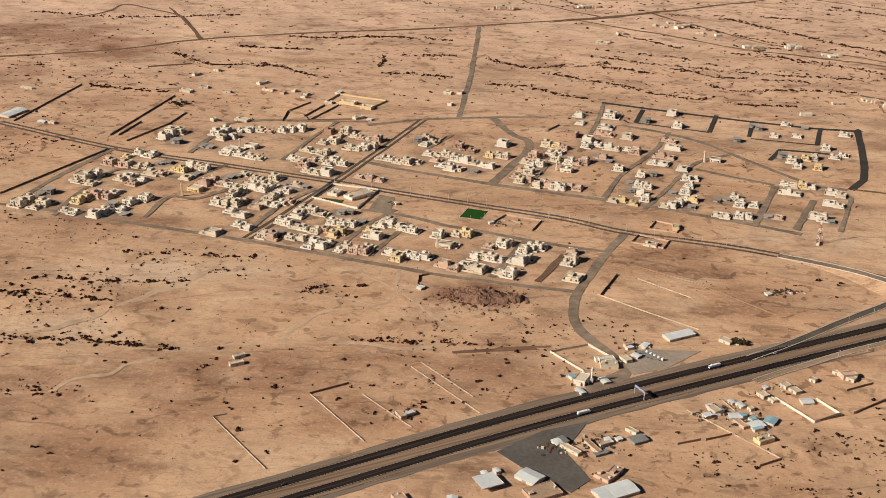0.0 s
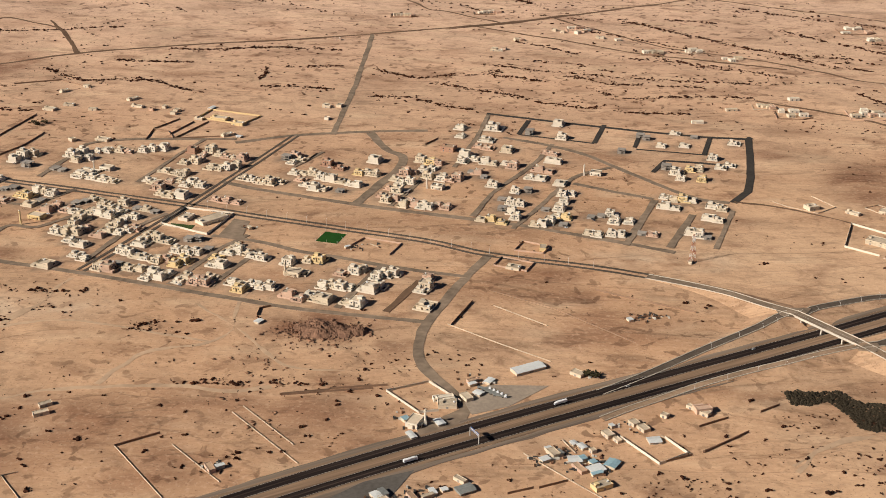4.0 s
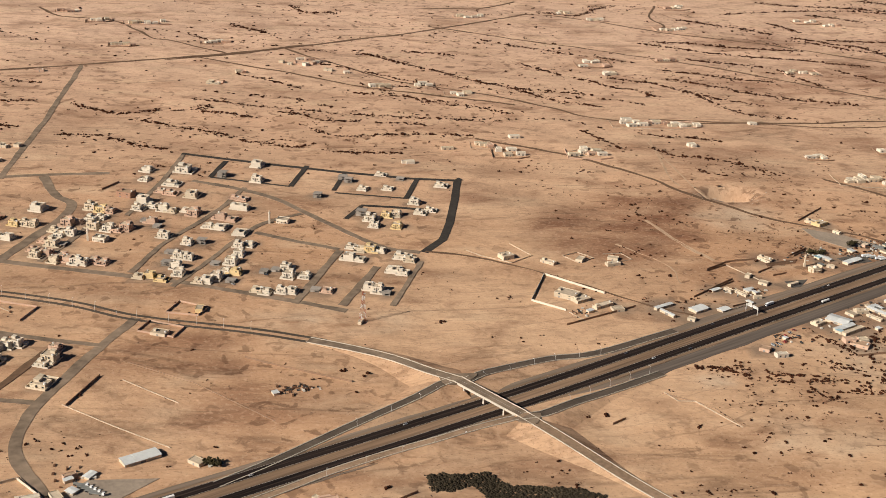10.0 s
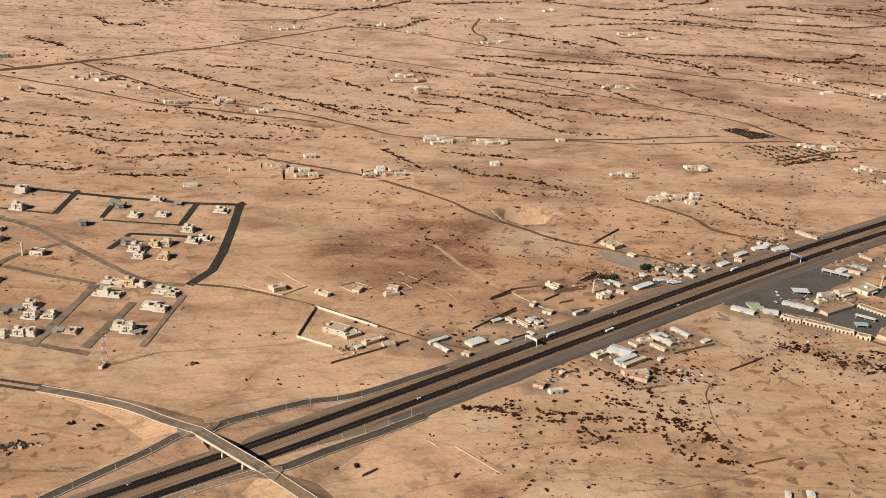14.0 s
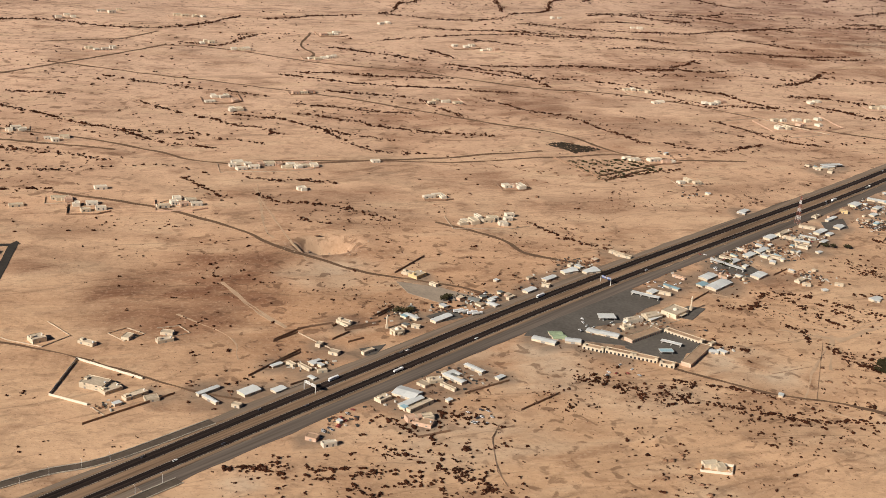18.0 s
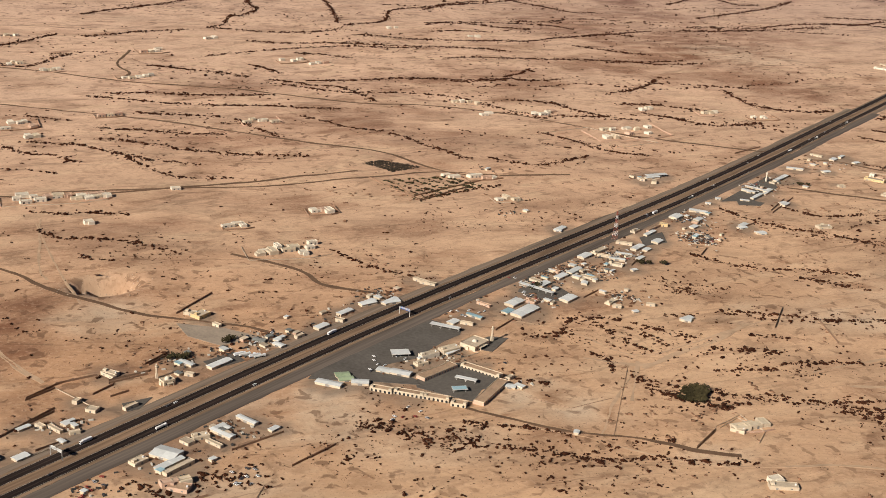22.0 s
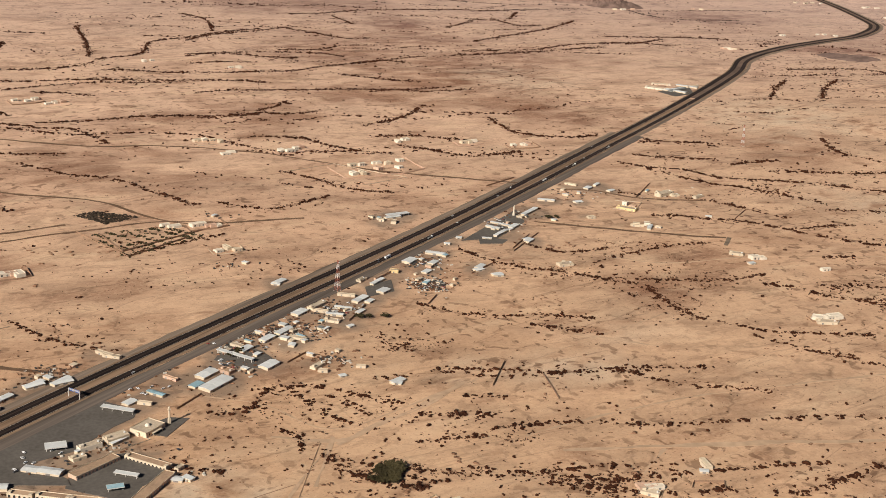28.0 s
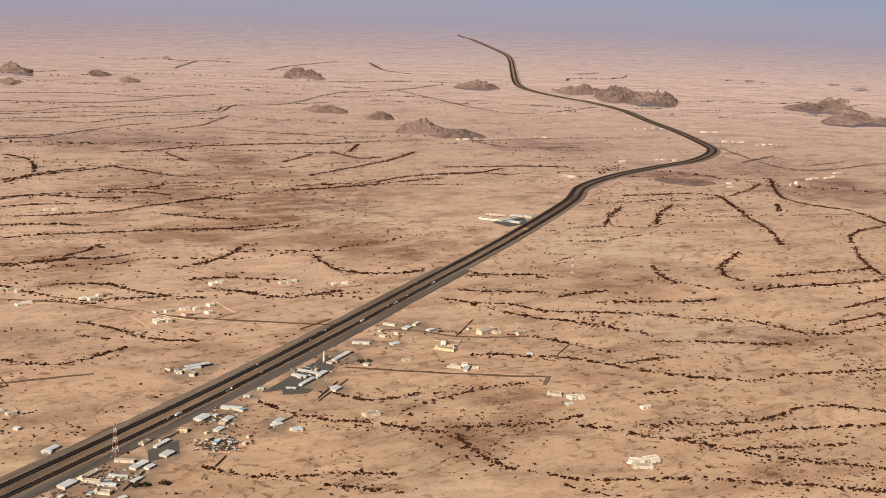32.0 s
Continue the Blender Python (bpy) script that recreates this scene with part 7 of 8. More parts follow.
# hamlets of low flat-roofed houses out on the plain
def hamlet_house(key, L, W):
    wall, word = WALLS[key]
    root = new("farmhouse")
    tagged(root, "low %s flat-roofed house of a desert hamlet" % word, "house", "houses of the hamlets")
    part("wall", Geo().prism([(-L / 2, -W / 2), (L / 2, -W / 2), (L / 2, W / 5), (L / 6, W / 5), (L / 6, W / 2), (-L / 2, W / 2)], -1.0, 3.4), wall, root)
    part("parapet", Geo().frame_ring(-L / 2, -W / 2, L / 2, W / 5, 3.4, 4.0, 0.3), wall, root)
    part("window", Geo().box(-L / 4 - 0.9, -W / 2 - 0.07, 0.9, -L / 4 + 0.9, -W / 2 + 0.04, 2.5), GLASS, root, "dark window")
    part("door", Geo().box(L / 5 - 0.8, -W / 2 - 0.07, 0, L / 5 + 0.8, -W / 2 + 0.04, 2.4), SHUTTER, root, "dark door")
    return root


FARMS = {}
fr = random.Random(44)
for x, y, hu, hv, turn, count in HAMLETS:
    n = abs(count)
    c, q = math.cos(radians(turn)), math.sin(radians(turn))
    for i in range(n):
        u, v = ((i + 0.5) / n * 2 - 1) * hu + fr.uniform(-3, 3), fr.uniform(-0.6, 0.6) * hv
        key = fr.choice("wwwwccp")
        if key not in FARMS:
            FARMS[key] = ob = hamlet_house(key, 11.0, 9.0)
        else:
            ob = copy_thing(FARMS[key], Matrix.Identity(4))
        put(ob, x + u * c - v * q, y + u * q + v * c, turn + 12 + fr.choice((0, 0, 180, 90)) + fr.uniform(-5, 5), fr.uniform(0.7, 1.5), fr.uniform(0.7, 1.3), fr.uniform(0.8, 1.25))
    if count > 2:      # a low yard wall round part of it
        k = 1.15 * hu + 4, 0.8 * hv + 6
        run = [(x + a * k[0] * c - b * k[1] * q, y + a * k[0] * q + b * k[1] * c) for a, b in ((-1, 0.5), (-1, -1), (0.4, -1), (1, -0.7), (1, 1))]
        WALL_LINES.append((fr.choice("LTD"), run[:fr.choice((3, 4, 5))]))

# ---- boundary walls ----
WALL_MATS = {"W": (WALLS["w"][0], "white plastered wall round the school yard", 2.2), "L": (mat("weathered_plaster_wall", (0.46, 0.36, 0.26), 0.9, 0.35, 0.35, 0.06, 0.2), "pale plastered boundary wall across the sand", 1.0), "D": (mat("brown_block_wall", (0.27, 0.17, 0.11), 0.9, 0.2, 0.5, 0.05, 0.2), "brown block boundary wall", 2.0),
             "Y": (WALLS["y"][0], "sandy yellow compound wall", 2.2), "T": (WALLS["p"][0], "tan plastered compound wall", 1.8), "S": (mat("field_stones", (0.3, 0.2, 0.135), 0.95, 0.3, 0.5, 0.06, 0.3), "low broken row of stones across the sand", 0.5)}
for code, pts in WALL_LINES:
    m, label, hw = WALL_MATS[code]
    g = Geo()
    for (ax, ay), (bx, by) in zip(pts, pts[1:]):
        n = max(1, int(math.hypot(bx - ax, by - ay) / 14))
        dx, dy = (bx - ax) / n, (by - ay) / n
        l = math.hypot(dx, dy) or 1
        nx, ny = -dy / l * 0.12, dx / l * 0.12
        for i in range(n):
            p, q = (ax + dx * i, ay + dy * i), (ax + dx * (i + 1), ay + dy * (i + 1))
            zs = [ground_at(*p), ground_at(*q)]
            b = len(g.v)
            for (ex, ey, ez), k in ((zs[0], 1), (zs[1], 1)):
                g.v += [(ex + nx, ey + ny, ez - 1), (ex - nx, ey - ny, ez - 1), (ex - nx, ey - ny, ez + hw), (ex + nx, ey + ny, ez + hw)]
            g.f += [tuple(b + j for j in k) for k in ((0, 1, 2, 3), (7, 6, 5, 4), (0, 4, 5, 1), (1, 5, 6, 2), (2, 6, 7, 3), (3, 7, 4, 0))]
            pz = zs[0][2]
            g.box(zs[0][0] - 0.22, zs[0][1] - 0.22, pz - 1, zs[0][0] + 0.22, zs[0][1] + 0.22, pz + hw + 0.2)
    tagged(new("boundary_wall", g.mesh("boundary_wall", m)), label, "wall")


# ---- soils: stony and pale patches of the ground ----


def patches(spots, seed):
    a = np.zeros(len(gx))
    wob = value_noise(gx, gy, 60, seed) * 0.8 + value_noise(gx, gy, 22, seed + 1) * 0.5
    for x, y, ru, rv, turn, amount in spots:
        c, s = math.cos(turn), math.sin(turn)
        u, v = ((gx - x) * c + (gy - y) * s) / max(ru, 5), (-(gx - x) * s + (gy - y) * c) / max(rv, 5)
        a = np.maximum(a, min(1.0, amount * 1.15) * np.clip(2.0 - np.hypot(u, v) - wob * 0.95, 0, 1))
    return np.clip(a, 0, 1)


for name, spots, seed in (("rock", ROCKY, 11), ("pale", PALE, 21)):
    at = ground.data.attributes.new(name, "FLOAT", "POINT")
    at.data.foreach_set("value", patches(spots, seed).astype(np.float32))

# grey trodden dirt and patched paving between the houses
homes = np.array([(x, y, w) for block in VILLA_BLOCKS for x, y, w, code in block])
reach = np.full(len(gx), -99.0)
town = (gx > -750) & (gx < 750) & (gy > 1000) & (gy < 1900)
for x, y, w in homes:
    reach[town] = np.maximum(reach[town], w * 0.75 + 9 - np.hypot(gx[town] - x, gy[town] - y))
strip = (near_line(gx, gy, HWY) < 140) & (gx > 650) & (gx < 2500)
for x, y, L, W, turn, code in SHED_ROWS + TRUCK_STOP:      # dust and oil round the roadside yards
    reach[strip] = np.maximum(reach[strip], np.clip(0.5 * max(L, W) + 14 - np.hypot(gx[strip] - x, gy[strip] - y), -99, 7.5))
at = ground.data.attributes.new("trodden", "FLOAT", "POINT")
at.data.foreach_set("value", np.clip(reach / 8, 0, 1).astype(np.float32))

# ---- paved lots ----
GRAVEL = mat("grey_gravel", (0.31, 0.245, 0.185), 0.95, 0.2, 0.3, 0.04, 0.3)
LOTMAT = mat("lot_asphalt", (0.115, 0.1, 0.085), 0.9, 0.25, 0.3, 0.03, 0.1)
LAWN = mat("school_lawn", (0.05, 0.075, 0.022), 1.0, 0.3, 0.5, 0.05, 0.2)
for k, (code, pts) in enumerate(LOTS):
    g = Geo()
    loop = np.array([(ax + (bx - ax) * i / 6, ay + (by - ay) * i / 6) for (ax, ay), (bx, by) in zip(pts, pts[1:] + pts[:1]) for i in range(6)])
    zs = gz(loop[:, 0], loop[:, 1])
    top = float(np.mean(zs)) + 0.28 + 0.006 * k
    n = len(loop)
    fx, fy, fz = far_fold(loop[:, 0], loop[:, 1], 0 * loop[:, 0] + top)
    g.v = [(a, b, c) for a, b, c in zip(fx, fy, fz)] + [(a, b, c - 1.5) for a, b, c in zip(fx, fy, fz)]
    area = sum(loop[i - 1][0] * loop[i][1] - loop[i][0] * loop[i - 1][1] for i in range(n))
    ids = list(range(n)) if area > 0 else list(range(n))[::-1]
    g.f = [tuple(ids)] + [(i, (i + 1) % n, n + (i + 1) % n, n + i) for i in range(n)]
    tagged(new("paved_lot", g.mesh("paved_lot", {"A": ASPHALT, "D": LOTMAT, "G": GRAVEL, "L": LAWN}[code])), "dusty paved lot beside the buildings" if code != "L" else "small green lawn in the school yard", "pavement", kind="structure")

# ---- foot and car tracks in the sand ----
PALEDUST = mat("pale_track_dust", (0.48, 0.325, 0.208), 0.95, 0.22, 0.12, 0.02, 0.2)
for k, (w, pts) in enumerate(FOOT_TRACKS):
    line = curve_through(pts, 6)
    ribbon("sand_track", line, -w * 0.4, w * 0.4, PALEDUST, 0.1 + 0.004 * k, 0.35, ragged=0.8 * w, label="pale beaten track in the sand", category="track")

# ---- shrubs ----
SHRUB = mat("dry_thorn_shrub", (0.034, 0.0105, 0.0045), 1.0, 0.5, 0.5, 0.02, 0.0, tint=(0.052, 0.018, 0.008))
GREENSHRUB = mat("grey_green_shrub", (0.045, 0.034, 0.021), 1.0, 0.4, 0.5, 0.02, 0.0)
LEAF = mat("dark_leaves", (0.026, 0.021, 0.01), 1.0, 0.5, 0.6, 0.05, 0.0, tint=(0.05, 0.04, 0.018))

ico = bmesh.new()
bmesh.ops.create_icosphere(ico, subdivisions=1, radius=1.0)
ICO_V = np.array([v.co[:] for v in ico.verts])
ICO_F = np.array([[v.index for v in f.verts] for f in ico.faces])
ico.free()


OCT_V = np.array([(1, 0, 0), (0, 1, 0), (-1, 0, 0), (0, -1, 0), (0, 0, 1), (0, 0, -0.8)], float)
OCT_F = np.array([(0, 1, 4), (1, 2, 4), (2, 3, 4), (3, 0, 4), (1, 0, 5), (2, 1, 5), (3, 2, 5), (0, 3, 5)])


def clumps(name, centres, sizes, material, seed, label, category, squash=0.6, lobes=2, small=False):
    """Many ragged clumps in one mesh."""
    r = np.random.RandomState(seed)
    base_v, base_f = (OCT_V, OCT_F) if small else (ICO_V, ICO_F)
    n = len(centres)
    c = np.repeat(np.asarray(centres, float), lobes, 0)
    s = np.repeat(np.asarray(sizes, float), lobes)
    c = c + np.stack([r.normal(0, 0.5, n * lobes) * s, r.normal(0, 0.5, n * lobes) * s], 1)
    s = s * r.uniform(0.45, 0.85, n * lobes)
    z = gz(c[:, 0], c[:, 1])
    fx, fy, fz = far_fold(c[:, 0], c[:, 1], z)
    jag = r.uniform(0.35, 1.45, (len(c), len(base_v), 1))
    v = base_v[None] * jag * s[:, None, None]
    v[:, :, 2] = v[:, :, 2] * squash + s[:, None] * squash * 0.55
    v += np.stack([fx, fy, fz], 1)[:, None]
    f = base_f[None] + (np.arange(len(c)) * len(base_v))[:, None, None]
    me = bpy.data.meshes.new(name)
    vv, ff = v.reshape(-1, 3), f.reshape(-1, 3)
    me.vertices.add(len(vv)); me.vertices.foreach_set("co", vv.ravel())
    me.loops.add(ff.size); me.loops.foreach_set("vertex_index", ff.ravel().astype(np.int32))
    me.polygons.add(len(ff)); me.polygons.foreach_set("loop_start", (np.arange(len(ff)) * 3).astype(np.int32))
    me.polygons.foreach_set("loop_total", np.full(len(ff), 3, np.int32))
    me.update(calc_edges=True)
    me.materials.append(material)
    return tagged(new(name, me), label, category, kind="stuff")

def inside(x, y, poly):
    hit = np.zeros(len(x), bool)
    for (ax, ay), (bx, by) in zip(poly, poly[1:] + poly[:1]):
        cross = ((ay > y) != (by > y)) & (x < (bx - ax) * (y - ay) / ((by - ay) or 1e-9) + ax)
        hit ^= cross
    return hit


rs = np.random.RandomState(5)
cent, size = [], []


def along(line, per100, spread, lo, hi):
    line = curve_through(line, 8)
    seg = np.hypot(*np.diff(line, axis=0).T)
    total = seg.sum()
    n = int(total / 100 * per100)
    if n < 1:
        return
    t = np.sort(rs.uniform(0, total, n))
    cum = np.r_[0, np.cumsum(seg)]
    x, y = np.interp(t, cum, line[:, 0]), np.interp(t, cum, line[:, 1])
    thick = 0.75 + 0.6 * value_noise(x, y, 45, 31)
    keep = rs.uniform(0, 1, n) < thick
    x, y = x + rs.normal(0, spread, n) * rs.choice((0.5, 1.0, 2.2), n), y + rs.normal(0, spread, n) * rs.choice((0.5, 1.0, 2.2), n)
    for a, b, k in zip(x, y, keep):
        if k:
            cent.append((a, b)); size.append(lo + (hi - lo) * rs.beta(1.4, 3.0))


for dens, pts in WASHES:
    along(pts, dens * 8, 1.6, 1.0, 4.2)
    along(pts, dens * 4.0, 9.0, 0.8, 3.0)
# faint washes with the same lie, on the open land between
for i in range(60):
    x, y = rs.uniform(-900, 3600), rs.uniform(1800, 4300)
    a = radians(rs.normal(-22, 9))
    pts = [(x, y)]
    for k in range(rs.randint(4, 10)):
        a2 = a + rs.normal(0, 0.28)
        x, y = x + 70 * math.cos(a2), y + 70 * math.sin(a2)
        pts.append((x, y))
    along(pts, rs.uniform(8, 18), 2.0, 1.2, 3.8)
for x, y, ru, rv, turn, count in THICKER:
    for k in range(int(count * 0.95)):
        a, b = rs.normal(0, 0.55, 2)
        cent.append((x + a * ru * math.cos(turn) - b * rv * math.sin(turn), y + a * ru * math.sin(turn) + b * rv * math.cos(turn))); size.append(0.8 + 2.9 * rs.beta(1.1, 3.4))
for x, y, n in ((546, 1430, 9), (553, 1295, 8), (560, 1250, 4), (520, 1245, 4), (702, 1348, 6), (470, 1250, 6), (600, 1330, 7)):
    for k in range(n):
        cent.append((x + rs.normal(0, 9), y + rs.normal(0, 4))); size.append(rs.uniform(1.4, 3.2))
# single shrubs, thicker where the soil holds water
N = 34000
x, y = rs.uniform(-1000, 4200, N), rs.uniform(560, 4600, N)
p = np.clip(value_noise(x, y, 210, 41) * 1.5 - 0.55, 0.04, 1) * (0.35 + value_noise(x, y, 60, 42))
ok = (rs.uniform(0, 1, N) < p * 1.1)
for a, b in zip(x[ok], y[ok]):
    cent.append((a, b)); size.append(1.0 + 2.9 * rs.beta(1.2, 4.0))
N = 130000
x, y = rs.uniform(-700, 2500, N), rs.uniform(560, 1750, N)
p = np.clip(value_noise(x, y, 120, 43) * 1.7 - 0.75, 0.03, 1) * np.clip(value_noise(x, y, 34, 44) * 2 - 0.5, 0.05, 1)
ok = rs.uniform(0, 1, N) < p * 0.9
for a, b in zip(x[ok], y[ok]):
    cent.append((a, b)); size.append(0.7 + 2.9 * rs.beta(1.0, 4.5))
for i in range(45):
    x, y = rs.uniform(1500, 7000), rs.uniform(2500, 9500)
    a = radians(rs.normal(-20, 16))
    pts = [(x, y)]
    for k in range(rs.randint(4, 12)):
        a2 = a + rs.normal(0, 0.35)
        x, y = x + 170 * math.cos(a2), y + 170 * math.sin(a2)
        pts.append((x, y))
    along(pts, rs.uniform(5, 13), 3, 2, 6)
cent, size = np.array(cent), np.array(size)
size *= 1 + 0.5 * smooth(np.hypot(cent[:, 0] - 700, cent[:, 1] - 350), 1300, 3200)      # taller scrub up the valley
u, v = (cent[:, 0] - 60) * 0.93 + (cent[:, 1] - 1430) * -0.36, (cent[:, 0] - 60) * 0.36 + (cent[:, 1] - 1430) * 0.93
open_land = (np.maximum(np.abs(u) - 560, np.abs(v) - 300) > 0) | (rs.uniform(0, 1, len(u)) < 0.12)
free = (near_line(cent[:, 0], cent[:, 1], HWY + HTAIL) > 36) & open_land
for look_of, width, pts in ROADS:
    free &= near_line(cent[:, 0], cent[:, 1], pts) > width / 2 + 1.5
for code, poly in LOTS:
    free &= ~inside(cent[:, 0], cent[:, 1], poly)
for x, y, L, W, turn, code in SHED_ROWS + TRUCK_STOP:
    free &= np.hypot(cent[:, 0] - x, cent[:, 1] - y) > 0.5 * max(L, W)
gone = np.hypot(cent[:, 0] - 962, cent[:, 1] - 427)
near, big = free & (gone < 2300), size > 1.7
clumps("desert_shrubs", cent[near & big], size[near & big] * 0.85, SHRUB, 3, "dark dry thorn shrubs scattered along dry washes", "shrub", 0.6, 3)
clumps("low_shrubs", cent[near & ~big], size[near & ~big], SHRUB, 33, "small dark tufts scattered over the sand", "shrub", small=True)
away = free & (gone >= 2300) & (gone < 3700)
clumps("far_shrubs", cent[away], size[away], SHRUB, 13, "far dry shrubs along dry washes", "shrub", lobes=2, small=True)
# shrub colour lightened to stand for haze beyond 3700 m
HAZESHRUB = mat("hazy_shrub", (0.06, 0.038, 0.03), 1.0, 0.3, 0.5, 0.02, 0.0)
clumps("distant_shrubs", cent[free & (gone >= 3700) & (gone < 7000)], size[free & (gone >= 3700) & (gone < 7000)] * 0.8, HAZESHRUB, 14, "distant shrubs along dry washes, paled by haze in their colour", "shrub", lobes=2, small=True)


# broken ledges and hummocks that stand out of the sand
N = 26000
x, y = rs.uniform(-700, 2300, N), rs.uniform(560, 1900, N)
p = np.clip(value_noise(x, y, 130, 61) * 2.2 - 1.15, 0, 1) * np.clip(value_noise(x, y, 38, 62) * 2.4 - 0.9, 0, 1)
u, v = (x - 60) * 0.93 + (y - 1430) * -0.36, (x - 60) * 0.36 + (y - 1430) * 0.93
ok = (rs.uniform(0, 1, N) < p) & (np.maximum(np.abs(u) - 580, np.abs(v) - 320) > 0) & (near_line(x, y, HWY) > 45)
for look_of, width, pts in ROADS:
    ok &= near_line(x, y, pts) > width / 2 + 5
LEDGE = mat("brown_ledge", (0.25, 0.135, 0.08), 1.0, 0.35, 0.4, 0.04, 0.4)
clumps("rock_ledges", np.stack([x[ok], y[ok]], 1), rs.uniform(1.2, 4.5, ok.sum()), LEDGE, 63, "low broken brown ledges standing out of the sand", "rock", 0.22, 2, True)


def fill(poly, n, seed):
    r = np.random.RandomState(seed)
    p = np.array(poly)
    x, y = r.uniform(p[:, 0].min(), p[:, 0].max(), n), r.uniform(p[:, 1].min(), p[:, 1].max(), n)
    k = inside(x, y, poly)
    return np.stack([x[k], y[k]], 1)


c = fill(THICK, 9000, 8)
clumps("thicket", c, np.random.RandomState(2).uniform(0.7, 1.9, len(c)), GREENSHRUB, 4, "dense grey-green thicket in a dry wash", "shrub")
c = fill(DARKF, 1100, 9)
clumps("field_stubble", c, np.random.RandomState(3).uniform(1.2, 2.8, len(c)), mat("dark_stubble", (0.05, 0.036, 0.024), 1.0, 0.4, 0.5, 0.02, 0.0), 5, "dark stubble of a fallow field", "field", 0.25)
c = fill(FARM, 700, 10)
rowed = c[(np.floor((c[:, 0] + c[:, 1] * 0.5) / 9) % 2 == 0)]
clumps("orchard_rows", rowed, np.random.RandomState(4).uniform(1.5, 2.6, len(rowed)), LEAF, 6, "dark green trees in orchard rows", "tree")

# ---- clutter round the yards: scrap, pallets, blocks and drums ----
JUNK = [mat("rusty_scrap", (0.16, 0.08, 0.045), 0.9, 0.3, 0.5, 0.1, 0.1), mat("dark_scrap", (0.06, 0.055, 0.05), 0.8, 0.3, 0.5, 0.1, 0.1), mat("pale_blocks", (0.55, 0.5, 0.42), 0.9, 0.2, 0.5, 0.1, 0.1)]
jr = random.Random(12)
heaps = [Geo(), Geo(), Geo()]
for x, y, ru, rv, turn, count in CLUTTER + CLUTTER_4:
    for k in range(count):
        a, b = jr.gauss(0, 0.5), jr.gauss(0, 0.5)
        px, py = x + a * ru * math.cos(turn) - b * rv * math.sin(turn), y + a * ru * math.sin(turn) + b * rv * math.cos(turn)
        if near_line(np.array([px]), np.array([py]), HWY)[0] < 33:
            continue
        z = float(gz([px], [py])[0])
        w, d, h = jr.uniform(0.4, 2.0), jr.uniform(0.3, 1.1), jr.uniform(0.2, 1.1)
        if jr.random() < 0.5:
            w, d = d, w
        heaps[jr.choice((0, 0, 1, 1, 2))].box(px - w, py - d, z - 0.4, px + w, py + d, z + h + 0.3)
for g, m, label in zip(heaps, JUNK, ("rusty scrap and parts heaped in the yards", "dark scrap and tyres heaped in the yards", "pale blocks and crates stacked in the yards")):
    tagged(new("yard_clutter", g.mesh("yard_clutter", m)), label, "clutter", kind="stuff")


# ---- bridge ----
bridge = new("road_bridge")
tagged(bridge, "concrete road bridge with asphalt deck over the highway", "bridge")
B0, B1 = Vector((467.5, 1128.0, 6.5)), Vector((509.0, 1065.5, 6.5))
BL = (B1 - B0).length
bridge.matrix_basis = Matrix.Translation((B0 + B1) / 2) @ Matrix.Rotation(math.atan2(B1.y - B0.y, B1.x - B0.x), 4, "Z")
part("deck", Geo().box(-BL / 2, -5.6, -1.1, BL / 2, 5.6, 0.3), CONCRETE, bridge)
part("carriageway", Geo().box(-BL / 2, -4.9, 0.3, BL / 2, 4.9, 0.42), ASPHALT, bridge, "grey asphalt surface")
for e in (-1, 1):
    part("parapet", Geo().box(-BL / 2, e * 5.35 - 0.2, 0.3, BL / 2, e * 5.35 + 0.2, 1.0), KERB, bridge, "pale concrete parapet")
for x in (-24, -1, 22):
    part("pier", Geo().box(x - 0.7, -5.5, -7.5, x + 0.7, 5.5, -1.3), CONCRETE, bridge)
part("line", Geo().box(-BL / 2, -0.12, 0.42, BL / 2, 0.12, 0.44), PAINT, bridge, "white centre line")

# ---- mosques ----
DOME = mat("dome_plaster", (0.66, 0.58, 0.46), 0.8, 0.1, 0.5, 0.06, 0.0)


def mosque(x, y, L, W, turn, key, dome):
    wall = WALLS[key][0]
    root = new("mosque")
    tagged(root, "%s small mosque with flat roof and parapet" % WALLS[key][1], "mosque")
    h = 5.2
    part("wall", Geo().box(-L / 2, -W / 2, -1, L / 2, W / 2, h).box(-L / 2 - 1.6, -2, -1, -L / 2, 2, h - 1), wall, root)
    part("parapet", Geo().ring(-L / 2, -W / 2, L / 2, W / 2, h, h + 0.8, 0.3), wall, root)
    part("roof", Geo().box(-L / 2 + 0.3, -W / 2 + 0.3, h, L / 2 - 0.3, W / 2 - 0.3, h + 0.1), ROOFTOP, root, "dusty flat roof")
    if dome:
        g = Geo().drum(0, 0, h, h + 0.8, 2.4, 2.4, 12)
        for i in range(4):
            a, b = i * math.pi / 8, (i + 1) * math.pi / 8
            g.drum(0, 0, h + 0.8 + 2.3 * math.sin(a), h + 0.8 + 2.3 * math.sin(b), 2.3 * math.cos(a), max(0.1, 2.3 * math.cos(b)), 12)
        part("dome", g, DOME, root)
    for i in range(3):
        wx = -L / 2 + L * (i + 0.5) / 3
        part("window", Geo().box(wx - 0.5, -W / 2 - 0.07, 1.2, wx + 0.5, -W / 2 + 0.04, 3.6), GLASS, root)
    part("porch", Geo().box(-L / 4, -W / 2 - 2.4, 3.2, L / 4, -W / 2, 3.5).box(-L / 4, -W / 2 - 2.4, -1, -L / 4 + 0.4, -W / 2 - 2.0, 3.2).box(L / 4 - 0.4, -W / 2 - 2.4, -1, L / 4, -W / 2 - 2.0, 3.2), wall, root)
    return put(root, x, y, turn)


